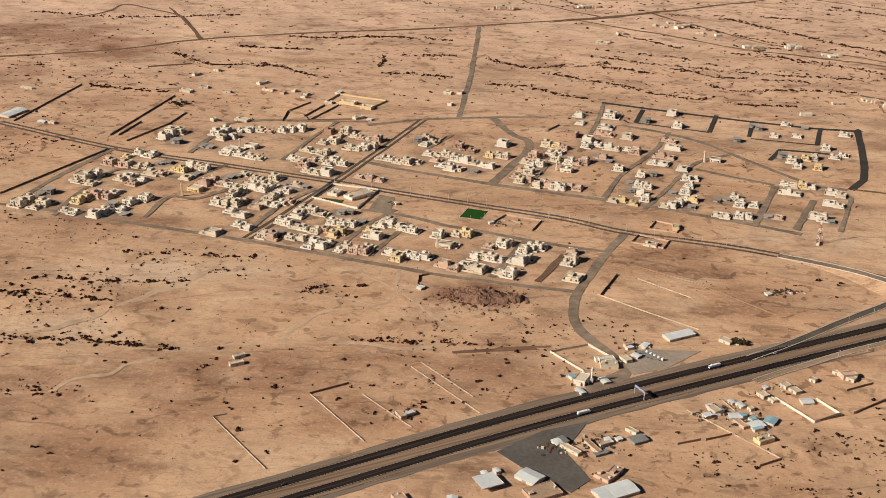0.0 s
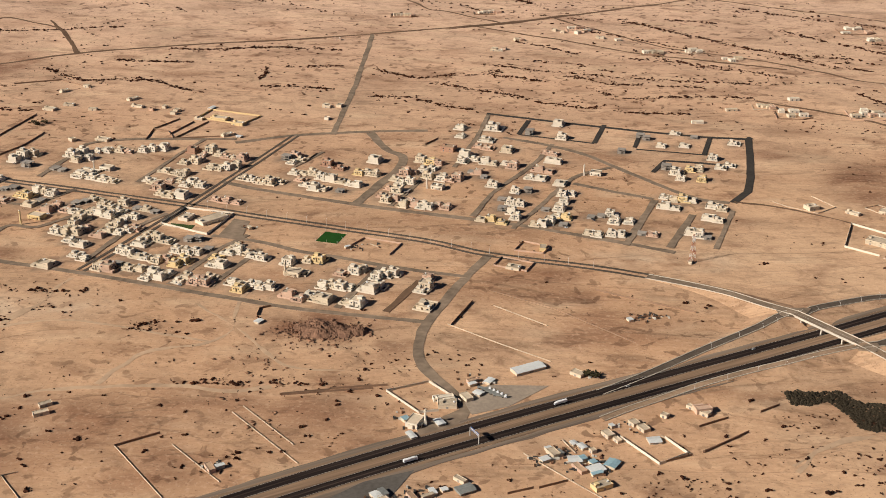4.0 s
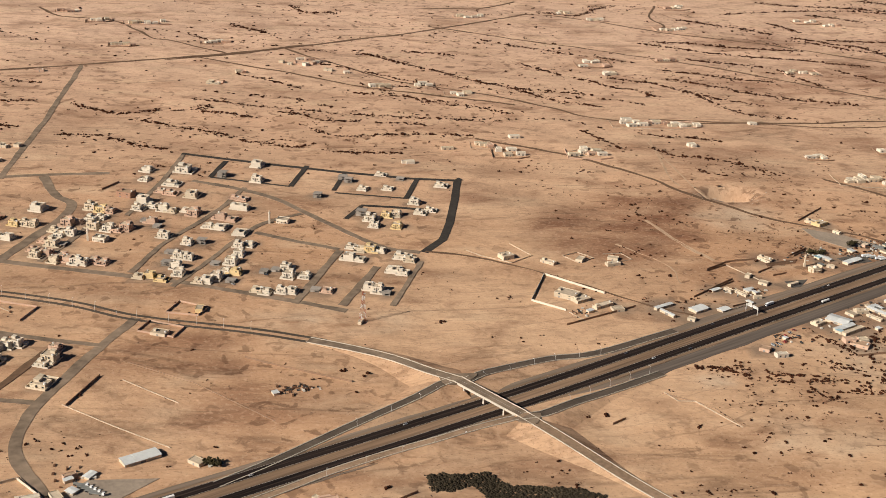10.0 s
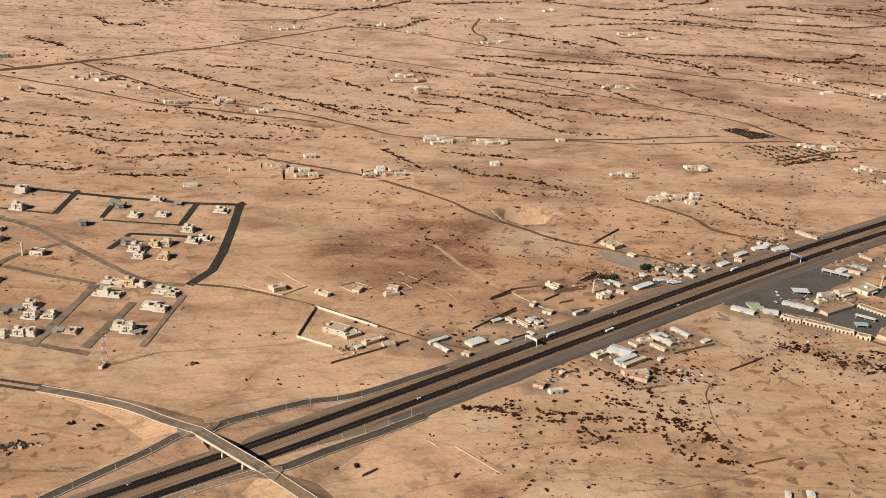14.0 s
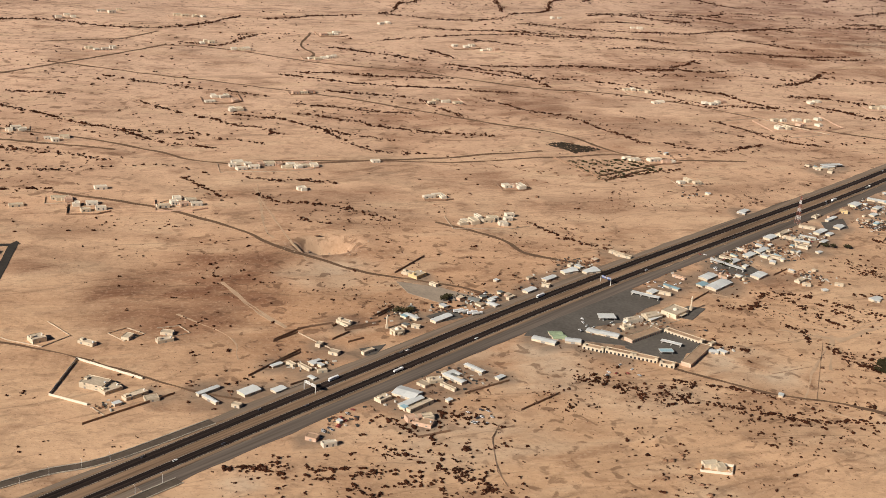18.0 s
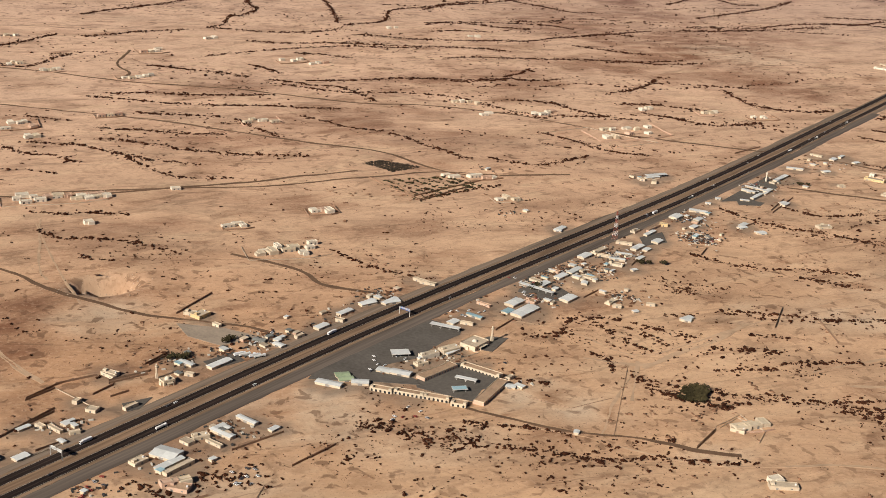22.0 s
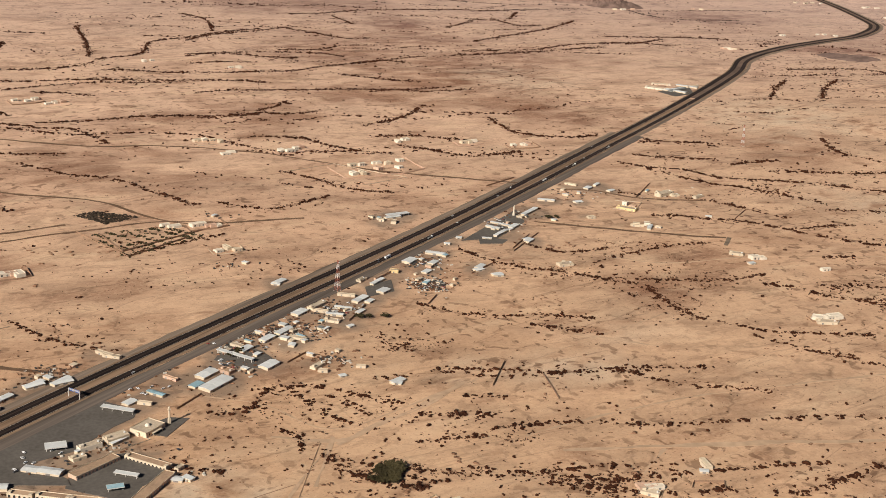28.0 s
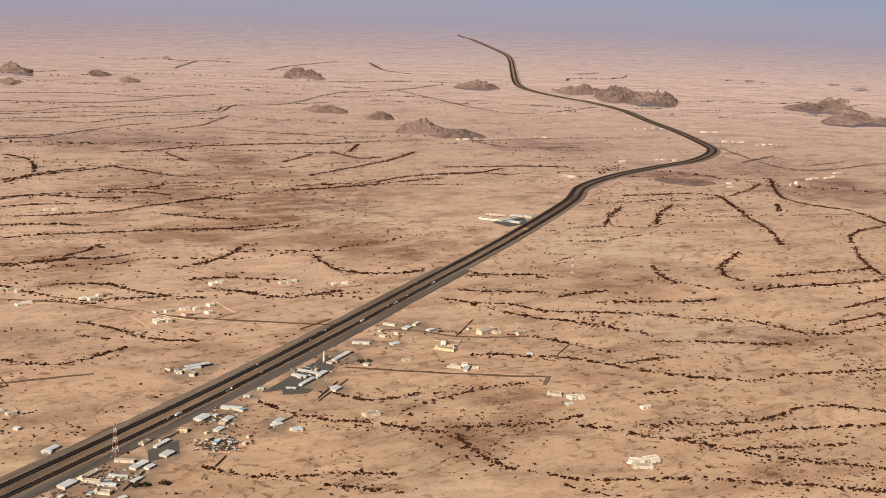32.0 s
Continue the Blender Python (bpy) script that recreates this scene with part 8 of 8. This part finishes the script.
def minaret(x, y, h, key):
    wall = WALLS[key][0]
    root = new("minaret")
    tagged(root, "slender %s minaret with a balcony near the top" % WALLS[key][1], "minaret")
    part("shaft", Geo().box(-1.1, -1.1, -1, 1.1, 1.1, h * 0.3).drum(0, 0, h * 0.3, h * 0.78, 0.95, 0.85, 10), wall, root)
    part("balcony", Geo().drum(0, 0, h * 0.76, h * 0.8, 0.9, 1.5, 10).drum(0, 0, h * 0.8, h * 0.84, 1.5, 1.5, 10), wall, root)
    part("lantern", Geo().drum(0, 0, h * 0.84, h * 0.94, 0.7, 0.7, 10), wall, root)
    part("cap", Geo().drum(0, 0, h * 0.94, h, 0.75, 0.08, 10), DOME, root)
    return put(root, x, y, 0)


for x, y, L, W, turn, key, dome, mx, my, mh in (
        (-288, 1385, 16, 12, -23, "y", False, -300, 1365, 17), (-246, 1543, 15, 11, -23, "w", False, -261, 1541, 13),
        (150, 1476, 14, 11, -23, "w", True, 137, 1476, 14), (341, 1523, 13, 10, -19, "w", False, 326, 1520, 15),
        (119, 945, 15, 10, 65, "w", False, 127, 943, 15), (2, 1232, 17, 12, -23, "c", False, -6, 1229, 15),
        (890, 1356, 11, 9, 15, "c", True, 884, 1369, 14), (1184, 1344, 24, 18, 28, "c", True, 1205, 1348, 16)):
    mosque(x, y, L, W, turn, key, dome).scale.z = 0.8
    minaret(mx, my, mh, key)
minaret(1853, 1729, 15, "w")

# ---- masts ----
RED = mat("mast_red", (0.36, 0.12, 0.08), 0.6, 0.15, 1, 0.2, 0.0)
WHITE = mat("mast_white", (0.75, 0.73, 0.7), 0.6, 0.1, 1, 0.2, 0.0)


def mast(x, y, h, base):
    root = new("lattice_mast")
    tagged(root, "red and white steel lattice radio mast", "mast")
    n = 7
    for k in range(n):
        z0, z1 = h * k / n, h * (k + 1) / n
        w0, w1 = base * (1 - 0.8 * k / n), base * (1 - 0.8 * (k + 1) / n)
        g = Geo()
        c0 = [(sx * w0, sy * w0, z0) for sx, sy in ((-1, -1), (1, -1), (1, 1), (-1, 1))]
        c1 = [(sx * w1, sy * w1, z1) for sx, sy in ((-1, -1), (1, -1), (1, 1), (-1, 1))]
        for i in range(4):
            j = (i + 1) % 4
            g.beam(c0[i], c1[i], 0.2).beam(c0[i], c1[j], 0.11).beam(c0[j], c1[i], 0.11).beam(c1[i], c1[j], 0.12)
        part("mast_section", g, RED if k % 2 == 0 else WHITE, root, "red lattice section" if k % 2 == 0 else "white lattice section")
    for z in (0.8, 0.92):
        part("dish", Geo().drum(base * 0.5, 0, h * z, h * z + 0.5, 0.9, 0.7, 10), WHITE, root, "white antenna dish")
    for sx in (-1, 1):
        for sy in (-1, 1):
            part("footing", Geo().box(sx * base - 0.7, sy * base - 0.7, -1.2, sx * base + 0.7, sy * base + 0.7, 0.4), CONCRETE, root)
    return put(root, x, y, 20)


mast(402, 1260, 30, 2.6)
mast(1493, 1573, 36, 2.6)
mast(2486, 1914, 38, 2.4)

# ---- sign gantries ----
BLUE = mat("sign_blue", (0.03, 0.09, 0.3), 0.5, 0.1, 1, 0.2, 0.0)


def gantry(x, y, turn, span, panel, word):
    root = new("sign_gantry")
    tagged(root, "steel gantry with %s road sign panels over the highway" % word, "sign gantry")
    for s in (-1, 1):
        part("post", Geo().box(s * span / 2 - 0.25, -0.25, -1, s * span / 2 + 0.25, 0.25, 8.2), POST, root)
    g = Geo().box(-span / 2, -0.5, 7.2, span / 2, -0.3, 7.4).box(-span / 2, 0.3, 7.2, span / 2, 0.5, 7.4).box(-span / 2, -0.1, 8.2, span / 2, 0.1, 8.4)
    for i in range(int(span // 1.5)):
        g.beam((-span / 2 + 1.5 * i, -0.4, 7.3), (-span / 2 + 1.5 * i + 1.5, 0, 8.3), 0.1)
    part("truss", g, POST, root)
    for i in (-1, 1):
        p = part("sign_panel", Geo().box(i * span / 4 - span * 0.2, -0.7, 5.8, i * span / 4 + span * 0.2, -0.55, 8.6), panel, root, "%s sign panel" % word)
        for r in range(3):
            part("sign_bar", Geo().box(i * span / 4 - span * 0.15, -0.74, 6.3 + 0.7 * r, i * span / 4 + span * (0.05 + 0.03 * r), -0.7, 6.6 + 0.7 * r), WHITE, p)
    return put(root, x, y, turn)


gantry(164, 920, 118, 13, BLUE, "blue")
gantry(779, 1256, 118, 14, METALS["M"][0], "pale grey")
gantry(1150, 1432, 118, 13, BLUE, "blue")

# ---- football pitch ----
TURF = mat("artificial_turf", (0.014, 0.062, 0.008), 0.95, 0.2, 0.6, 0.1, 0.1)
pitch = new("football_pitch")
tagged(pitch, "small bright green artificial football pitch behind a net fence", "sports pitch")
part("turf", Geo().box(-12, -13.5, -0.4, 12, 13.5, 0.3), TURF, pitch)
for x in (-12.3, 0, 12.3):
    for y in (-13.8, 0, 13.8):
        if x or y:
            part("fence_post", Geo().box(x - 0.1, y - 0.1, -0.5, x + 0.1, y + 0.1, 3.2), POST, pitch)
put(pitch, 34, 1326, -19)

# ---- rock hills ----
ROCKMAT = mat("dark_rock", (0.2, 0.11, 0.07), 0.95, 0.35, 0.12, 0.02, 0.8)
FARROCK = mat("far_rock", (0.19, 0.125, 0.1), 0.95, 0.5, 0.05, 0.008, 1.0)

# paler copy of the far rock, haze put into its colour
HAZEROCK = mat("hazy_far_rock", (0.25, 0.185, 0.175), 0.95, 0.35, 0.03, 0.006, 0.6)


def hill(x, y, w, h, material, seed, n=26, deep=0.6, label="low dark rocky hill rising from the plain", turn=0.0):
    u, v = np.meshgrid(np.linspace(-1, 1, n), np.linspace(-1, 1, n))
    r = np.hypot(u, v)
    c, s = math.cos(radians(turn)), math.sin(radians(turn))
    px, py = x + 0.5 * w * (u * c - v * deep * s), y + 0.5 * w * (u * s + v * deep * c)
    crest = sum((1 - np.abs(2 * value_noise(px + 9 * q, py, w / q, seed + q) - 1)) * g for q, g in ((4, 0.55), (8, 0.45), (15, 0.4), (26, 0.34), (44, 0.22)))
    edge = r * (0.62 + 0.75 * value_noise(px, py, w / 4, seed + 5) + 0.2 * value_noise(px, py, w / 11, seed + 6))
    z = h * np.clip(1.0 - edge, 0, 1) ** 0.8 * crest * 0.8 - h * 0.03 - 0.4
    high = z.ravel() > 0.3
    z = (z + gz(px, py)).ravel()
    away = math.hypot(x - EYE_END[0], y - EYE_END[1])
    if away > NEAR:
        e = away - w * deep * 0.3 - NEAR
        k = (NEAR + RIM * (1 - math.exp(-max(e, 0) / RIM))) / (away - w * deep * 0.3)
        fx, fy, fz = EYE_END[0] + (px.ravel() - EYE_END[0]) * k, EYE_END[1] + (py.ravel() - EYE_END[1]) * k, z * k + EYE_END[2] * (1 - k)
    else:
        fx, fy, fz = px.ravel(), py.ravel(), z
    i = (np.arange(n - 1)[:, None] * n + np.arange(n - 1)[None]).ravel()
    me = bpy.data.meshes.new("rock_hill")
    me.from_pydata(np.stack([fx, fy, fz], 1).tolist(), [], [q for q in np.stack([i, i + 1, i + n + 1, i + n], 1).tolist() if high[q].any()])
    me.materials.append(material)
    return tagged(new("rock_hill", me), label, "hill")


# hills beyond 6 km get the rock with haze in its colour
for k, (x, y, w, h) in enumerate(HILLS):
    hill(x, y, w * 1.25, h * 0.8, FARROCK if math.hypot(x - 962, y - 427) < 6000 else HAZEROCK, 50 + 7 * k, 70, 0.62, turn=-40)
hill(38, 1108, 62, 7, ROCKMAT, 90, 60, 0.7, "rough outcrop of brown boulders beside the town")
hill(70, 1104, 24, 7, ROCKMAT, 94, 40, 0.8, "rough outcrop of brown boulders beside the town")

br = np.random.RandomState(15)
bc = np.stack([38 + br.normal(0, 20, 700), 1106 + br.normal(0, 11, 700)], 1)
clumps("boulders", bc, br.uniform(0.5, 2.0, 700), ROCKMAT, 16, "brown boulders heaped on the outcrop", "rock", 0.8, 1)
bc = np.stack([880 + br.normal(0, 22, 160), 1596 + br.normal(0, 14, 160)], 1)
clumps("rubble", bc, br.uniform(0.4, 1.4, 160), mat("pale_rubble", (0.42, 0.32, 0.24), 0.95, 0.2, 0.5, 0.05, 0.2), 17, "pale broken rock below the quarry face", "rock", 0.7, 1)

# ---- vehicles ----
CARS = [mat("car_white", (0.75, 0.74, 0.72), 0.3, 0.05, 1, 0.2, 0.0), mat("car_silver", (0.42, 0.42, 0.42), 0.3, 0.05, 1, 0.2, 0.0),
        mat("car_dark", (0.05, 0.05, 0.06), 0.3, 0.1, 1, 0.2, 0.0), mat("car_red", (0.3, 0.05, 0.035), 0.4, 0.1, 1, 0.2, 0.0)]
CARWORD = ["white", "silver grey", "dark", "dull red"]
RUBBER = mat("tyre_rubber", (0.03, 0.03, 0.03), 0.9, 0.1, 1, 0.2, 0.0)


def car(k):
    root = new("car")
    tagged(root, "%s saloon car on its wheels" % CARWORD[k], "car")
    part("body", Geo().box(-2.2, -0.88, 0.35, 2.2, 0.88, 0.95).box(-0.98, -0.65, 1.49, 0.48, 0.65, 1.54), CARS[k], root)
    g = Geo()
    g.v = [(-1.5, -0.8, 0.95), (1.1, -0.8, 0.95), (1.1, 0.8, 0.95), (-1.5, 0.8, 0.95), (-1.0, -0.66, 1.5), (0.5, -0.66, 1.5), (0.5, 0.66, 1.5), (-1.0, 0.66, 1.5)]
    g.f = [(4, 5, 6, 7), (0, 1, 5, 4), (1, 2, 6, 5), (2, 3, 7, 6), (3, 0, 4, 7)]
    part("cabin", g, GLASS, root, "dark glass")
    g = Geo()
    for x in (-1.35, 1.35):
        g.box(x - 0.32, -0.92, 0, x + 0.32, 0.92, 0.62)
    part("wheels", g, RUBBER, root, "dark tyres")
    return root


def truck(k):
    root = new("truck")
    tagged(root, ("long lorry with a white box trailer", "flatbed lorry with a grey load", "tanker lorry with a pale tank")[k], "lorry")
    part("cab", Geo().box(4.8, -1.2, 0.6, 6.9, 1.2, 3.1), CARS[0], root)
    part("windscreen", Geo().box(6.88, -1.0, 1.9, 6.95, 1.0, 2.8), GLASS, root)
    if k == 2:
        g = Geo()
        g.box(-6.4, -1.0, 1.2, 4.4, 1.0, 3.0).box(-6.3, -1.25, 1.5, 4.3, 1.25, 2.7)
        part("tank", g, TANK, root)
    else:
        part("trailer", Geo().box(-6.6, -1.25, 1.1, 4.5, 1.25, 3.6 if k == 0 else 1.9), (CARS[0], METALS["G"][0])[k], root)
    part("chassis", Geo().box(-6.5, -0.6, 0.7, 6.8, 0.6, 1.1), RUBBER, root)
    for x in (-5.6, -4.3, 3.0, 5.8):
        part("axle", Geo().box(x - 0.5, -1.25, 0, x + 0.5, 1.25, 1.0), RUBBER, root)
    return root


FLEET = {}


def park(kind, k, x, y, turn, lift=0.3, scale=0.85):
    px, py, pz = ground_at(x, y)
    m = Matrix.LocRotScale((px, py, pz + lift), Euler((0, 0, radians(turn))), (scale, scale, scale))
    if (kind, k) not in FLEET:
        FLEET[kind, k] = (car if kind == "car" else truck)(k)
        FLEET[kind, k].matrix_basis = m
        return
    copy_thing(FLEET[kind, k], Matrix.Identity(4)).matrix_basis = m


HDIST = np.r_[0, np.cumsum(np.hypot(*np.diff(HLINE, axis=0).T))]


def on_highway(s, off, kind, k):
    x, y = np.interp(s, HDIST, HLINE[:, 0]), np.interp(s, HDIST, HLINE[:, 1])
    x2, y2 = np.interp(s + 5, HDIST, HLINE[:, 0]), np.interp(s + 5, HDIST, HLINE[:, 1])
    a = math.atan2(y2 - y, x2 - x)
    park(kind, k, x - math.sin(a) * off, y + math.cos(a) * off, math.degrees(a) + (180 if off > 0 else 0), 0.55)


def hs(x):
    """The way along the highway at which it passes x."""
    return float(np.interp(x, HLINE[:, 0], HDIST))


on_highway(hs(110), -11, "truck", 0)
on_highway(hs(240), 9, "truck", 0)
for i in range(26):
    on_highway(hs(rnd.uniform(-150, 2700)), rnd.choice((8.0, 12.5, -7.5, -12)), "car", rnd.choice((0, 0, 1, 2)))
for i in range(8):
    on_highway(hs(rnd.uniform(300, 2700)), rnd.choice((13, -12)), "truck", rnd.choice((0, 1, 2)))
# lorries standing in rows on the open lots
for i in range(5):
    park("truck", 1, 176 + i * 3.0, 999 - i * 3.2, -20)
for i in range(5):
    park("truck", (0, 2, 1)[i % 3], 966 + i * 4, 1392 - i * 2.5, 10)
# cars by the shops, and rows of wrecks at the scrapyards
for cx, cy, n, w in ((1090, 1330, 10, 40), (1215, 1425, 9, 30), (1330, 1480, 12, 45), (1480, 1520, 10, 40), (1060, 1235, 8, 30), (900, 1180, 10, 26),
                     (1180, 1290, 5, 25), (1640, 1610, 8, 35), (1820, 1705, 8, 35), (1000, 1420, 8, 30), (1290, 1440, 10, 30)):
    for i in range(n):
        park("car", rnd.choice((0, 0, 0, 1, 2, 3)), cx + rnd.uniform(-w, w) * 0.6, cy + rnd.uniform(-w, w) * 0.5, rnd.choice((27, 117)) + rnd.uniform(-8, 8))
for i in range(12):
    park("car", rnd.choice((1, 2, 3, 3)), 766 + i * 3.6 + rnd.uniform(-2, 2), 1181 + i * 2.7 + rnd.choice((-5, 0, 5)) + rnd.uniform(-1, 1), 120 + rnd.uniform(-25, 25))
for i in range(12):
    park("car", rnd.choice((0, 1, 2, 3)), 1605 + rnd.uniform(-26, 26), 1544 + rnd.uniform(-16, 14), rnd.uniform(0, 180))
# cars in the town streets
for bk in VILLA_BLOCKS:
    for x, y, w, code in bk[::22]:
        park("car", rnd.choice((0, 0, 1, 2)), x + w * 0.2, y - w * 0.78 - 1, -21 + rnd.uniform(-4, 4), 0.25)

# ---- street lamps ----
def street_lamp():
    root = new("street_lamp")
    tagged(root, "tall grey steel street lamp with a single arm", "street lamp", "lamps along the slip roads")
    part("pole", Geo().drum(0, 0, -0.5, 8, 0.16, 0.09, 6), POST, root)
    part("arm", Geo().beam((0, 0, 7.9), (1.6, 0, 8.3), 0.1), POST, root)
    part("lantern", Geo().box(1.3, -0.15, 8.2, 2.1, 0.15, 8.4), WHITE, root)
    return root


lamp_src = None
for line, off in (([(375, 1068), (430, 1104), (458, 1124)], -4.5), ([(490, 1138), (559, 1169), (604, 1180)], -5), ([(557, 1085), (598, 1109), (640, 1132)], 5), ([(457, 1043), (406, 1025), (347, 999)], 4), ([(-130, 1420), (48, 1350), (198, 1281), (300, 1246)], 0)):
    pts = curve_through(line, 22)
    for (x, y), (sx, sy) in zip(pts, sideways(pts)):
        m = Matrix.Translation((x + sx * off, y + sy * off, float(gz([x], [y])[0]) + 0.3)) @ Matrix.Rotation(math.atan2(sy, sx), 4, "Z")
        if lamp_src is None:
            lamp_src = street_lamp(); lamp_src.matrix_basis = m
        else:
            copy_thing(lamp_src, m)

# ---- trees near the houses ----
BARK = mat("grey_bark", (0.12, 0.08, 0.055), 0.95, 0.2, 1, 0.2, 0.2)


def tree(seed, label):
    r = random.Random(seed)
    root = new("acacia_tree")
    tagged(root, label, "tree")
    g = Geo().drum(0, 0, -0.5, 1.6, 0.28, 0.18, 7)
    tips = []
    for i in range(5):
        a = 2 * math.pi * i / 5 + r.uniform(-0.4, 0.4)
        q = (1.5 * math.cos(a), 1.5 * math.sin(a), 2.6 + r.uniform(0, 0.7))
        g.beam((0, 0, 1.5), q, 0.14); tips.append(q)
    part("trunk", g, BARK, root, "short branching trunk")
    c = Geo()
    for i in range(80):
        t = r.choice(tips)
        x, y, z, s = t[0] + r.gauss(0, 0.8), t[1] + r.gauss(0, 0.8), t[2] + r.gauss(0.2, 0.45), r.uniform(0.35, 0.8)
        b = len(c.v)
        c.v += [tuple(np.array((x, y, z)) + s * r.uniform(0.6, 1.2) * np.array(v)) for v in ICO_V]
        c.f += [tuple(b + int(k) for k in f) for f in ICO_F]
    part("crown", c, LEAF, root, "ragged dark green crown")
    return root


forest = [tree(i, "broad dark green acacia tree with an uneven crown") for i in range(3)]
spots = [(-376, 1722), (-368, 1728), (-382, 1727), (-374, 1716), (264, 1021), (270, 1018), (904, 1402), (909, 1405), (915, 1400), (920, 1404),
         (1330, 1188), (1336, 1183), (1325, 1182), (1341, 1190), (1320, 1190), (1333, 1195), (963, 1424), (968, 1428), (1310, 1455), (1322, 1462), 
         (1475, 1490), (1483, 1486), (1500, 1480), (1890, 1700), (1900, 1695)]
gr = random.Random(9)      # a small grove beside the track
spots += [(1327 + gr.gauss(0, 8), 1181 + gr.gauss(0, 8)) for i in range(24)]
for i, (x, y) in enumerate(spots):
    src = forest[i % 3]
    t = src if i < 3 else copy_thing(src, Matrix.Identity(4))
    put(t, x, y, i * 53, 1.1 + 0.35 * ((i * 7) % 3), 1.1 + 0.35 * ((i * 5) % 3), 1.0)
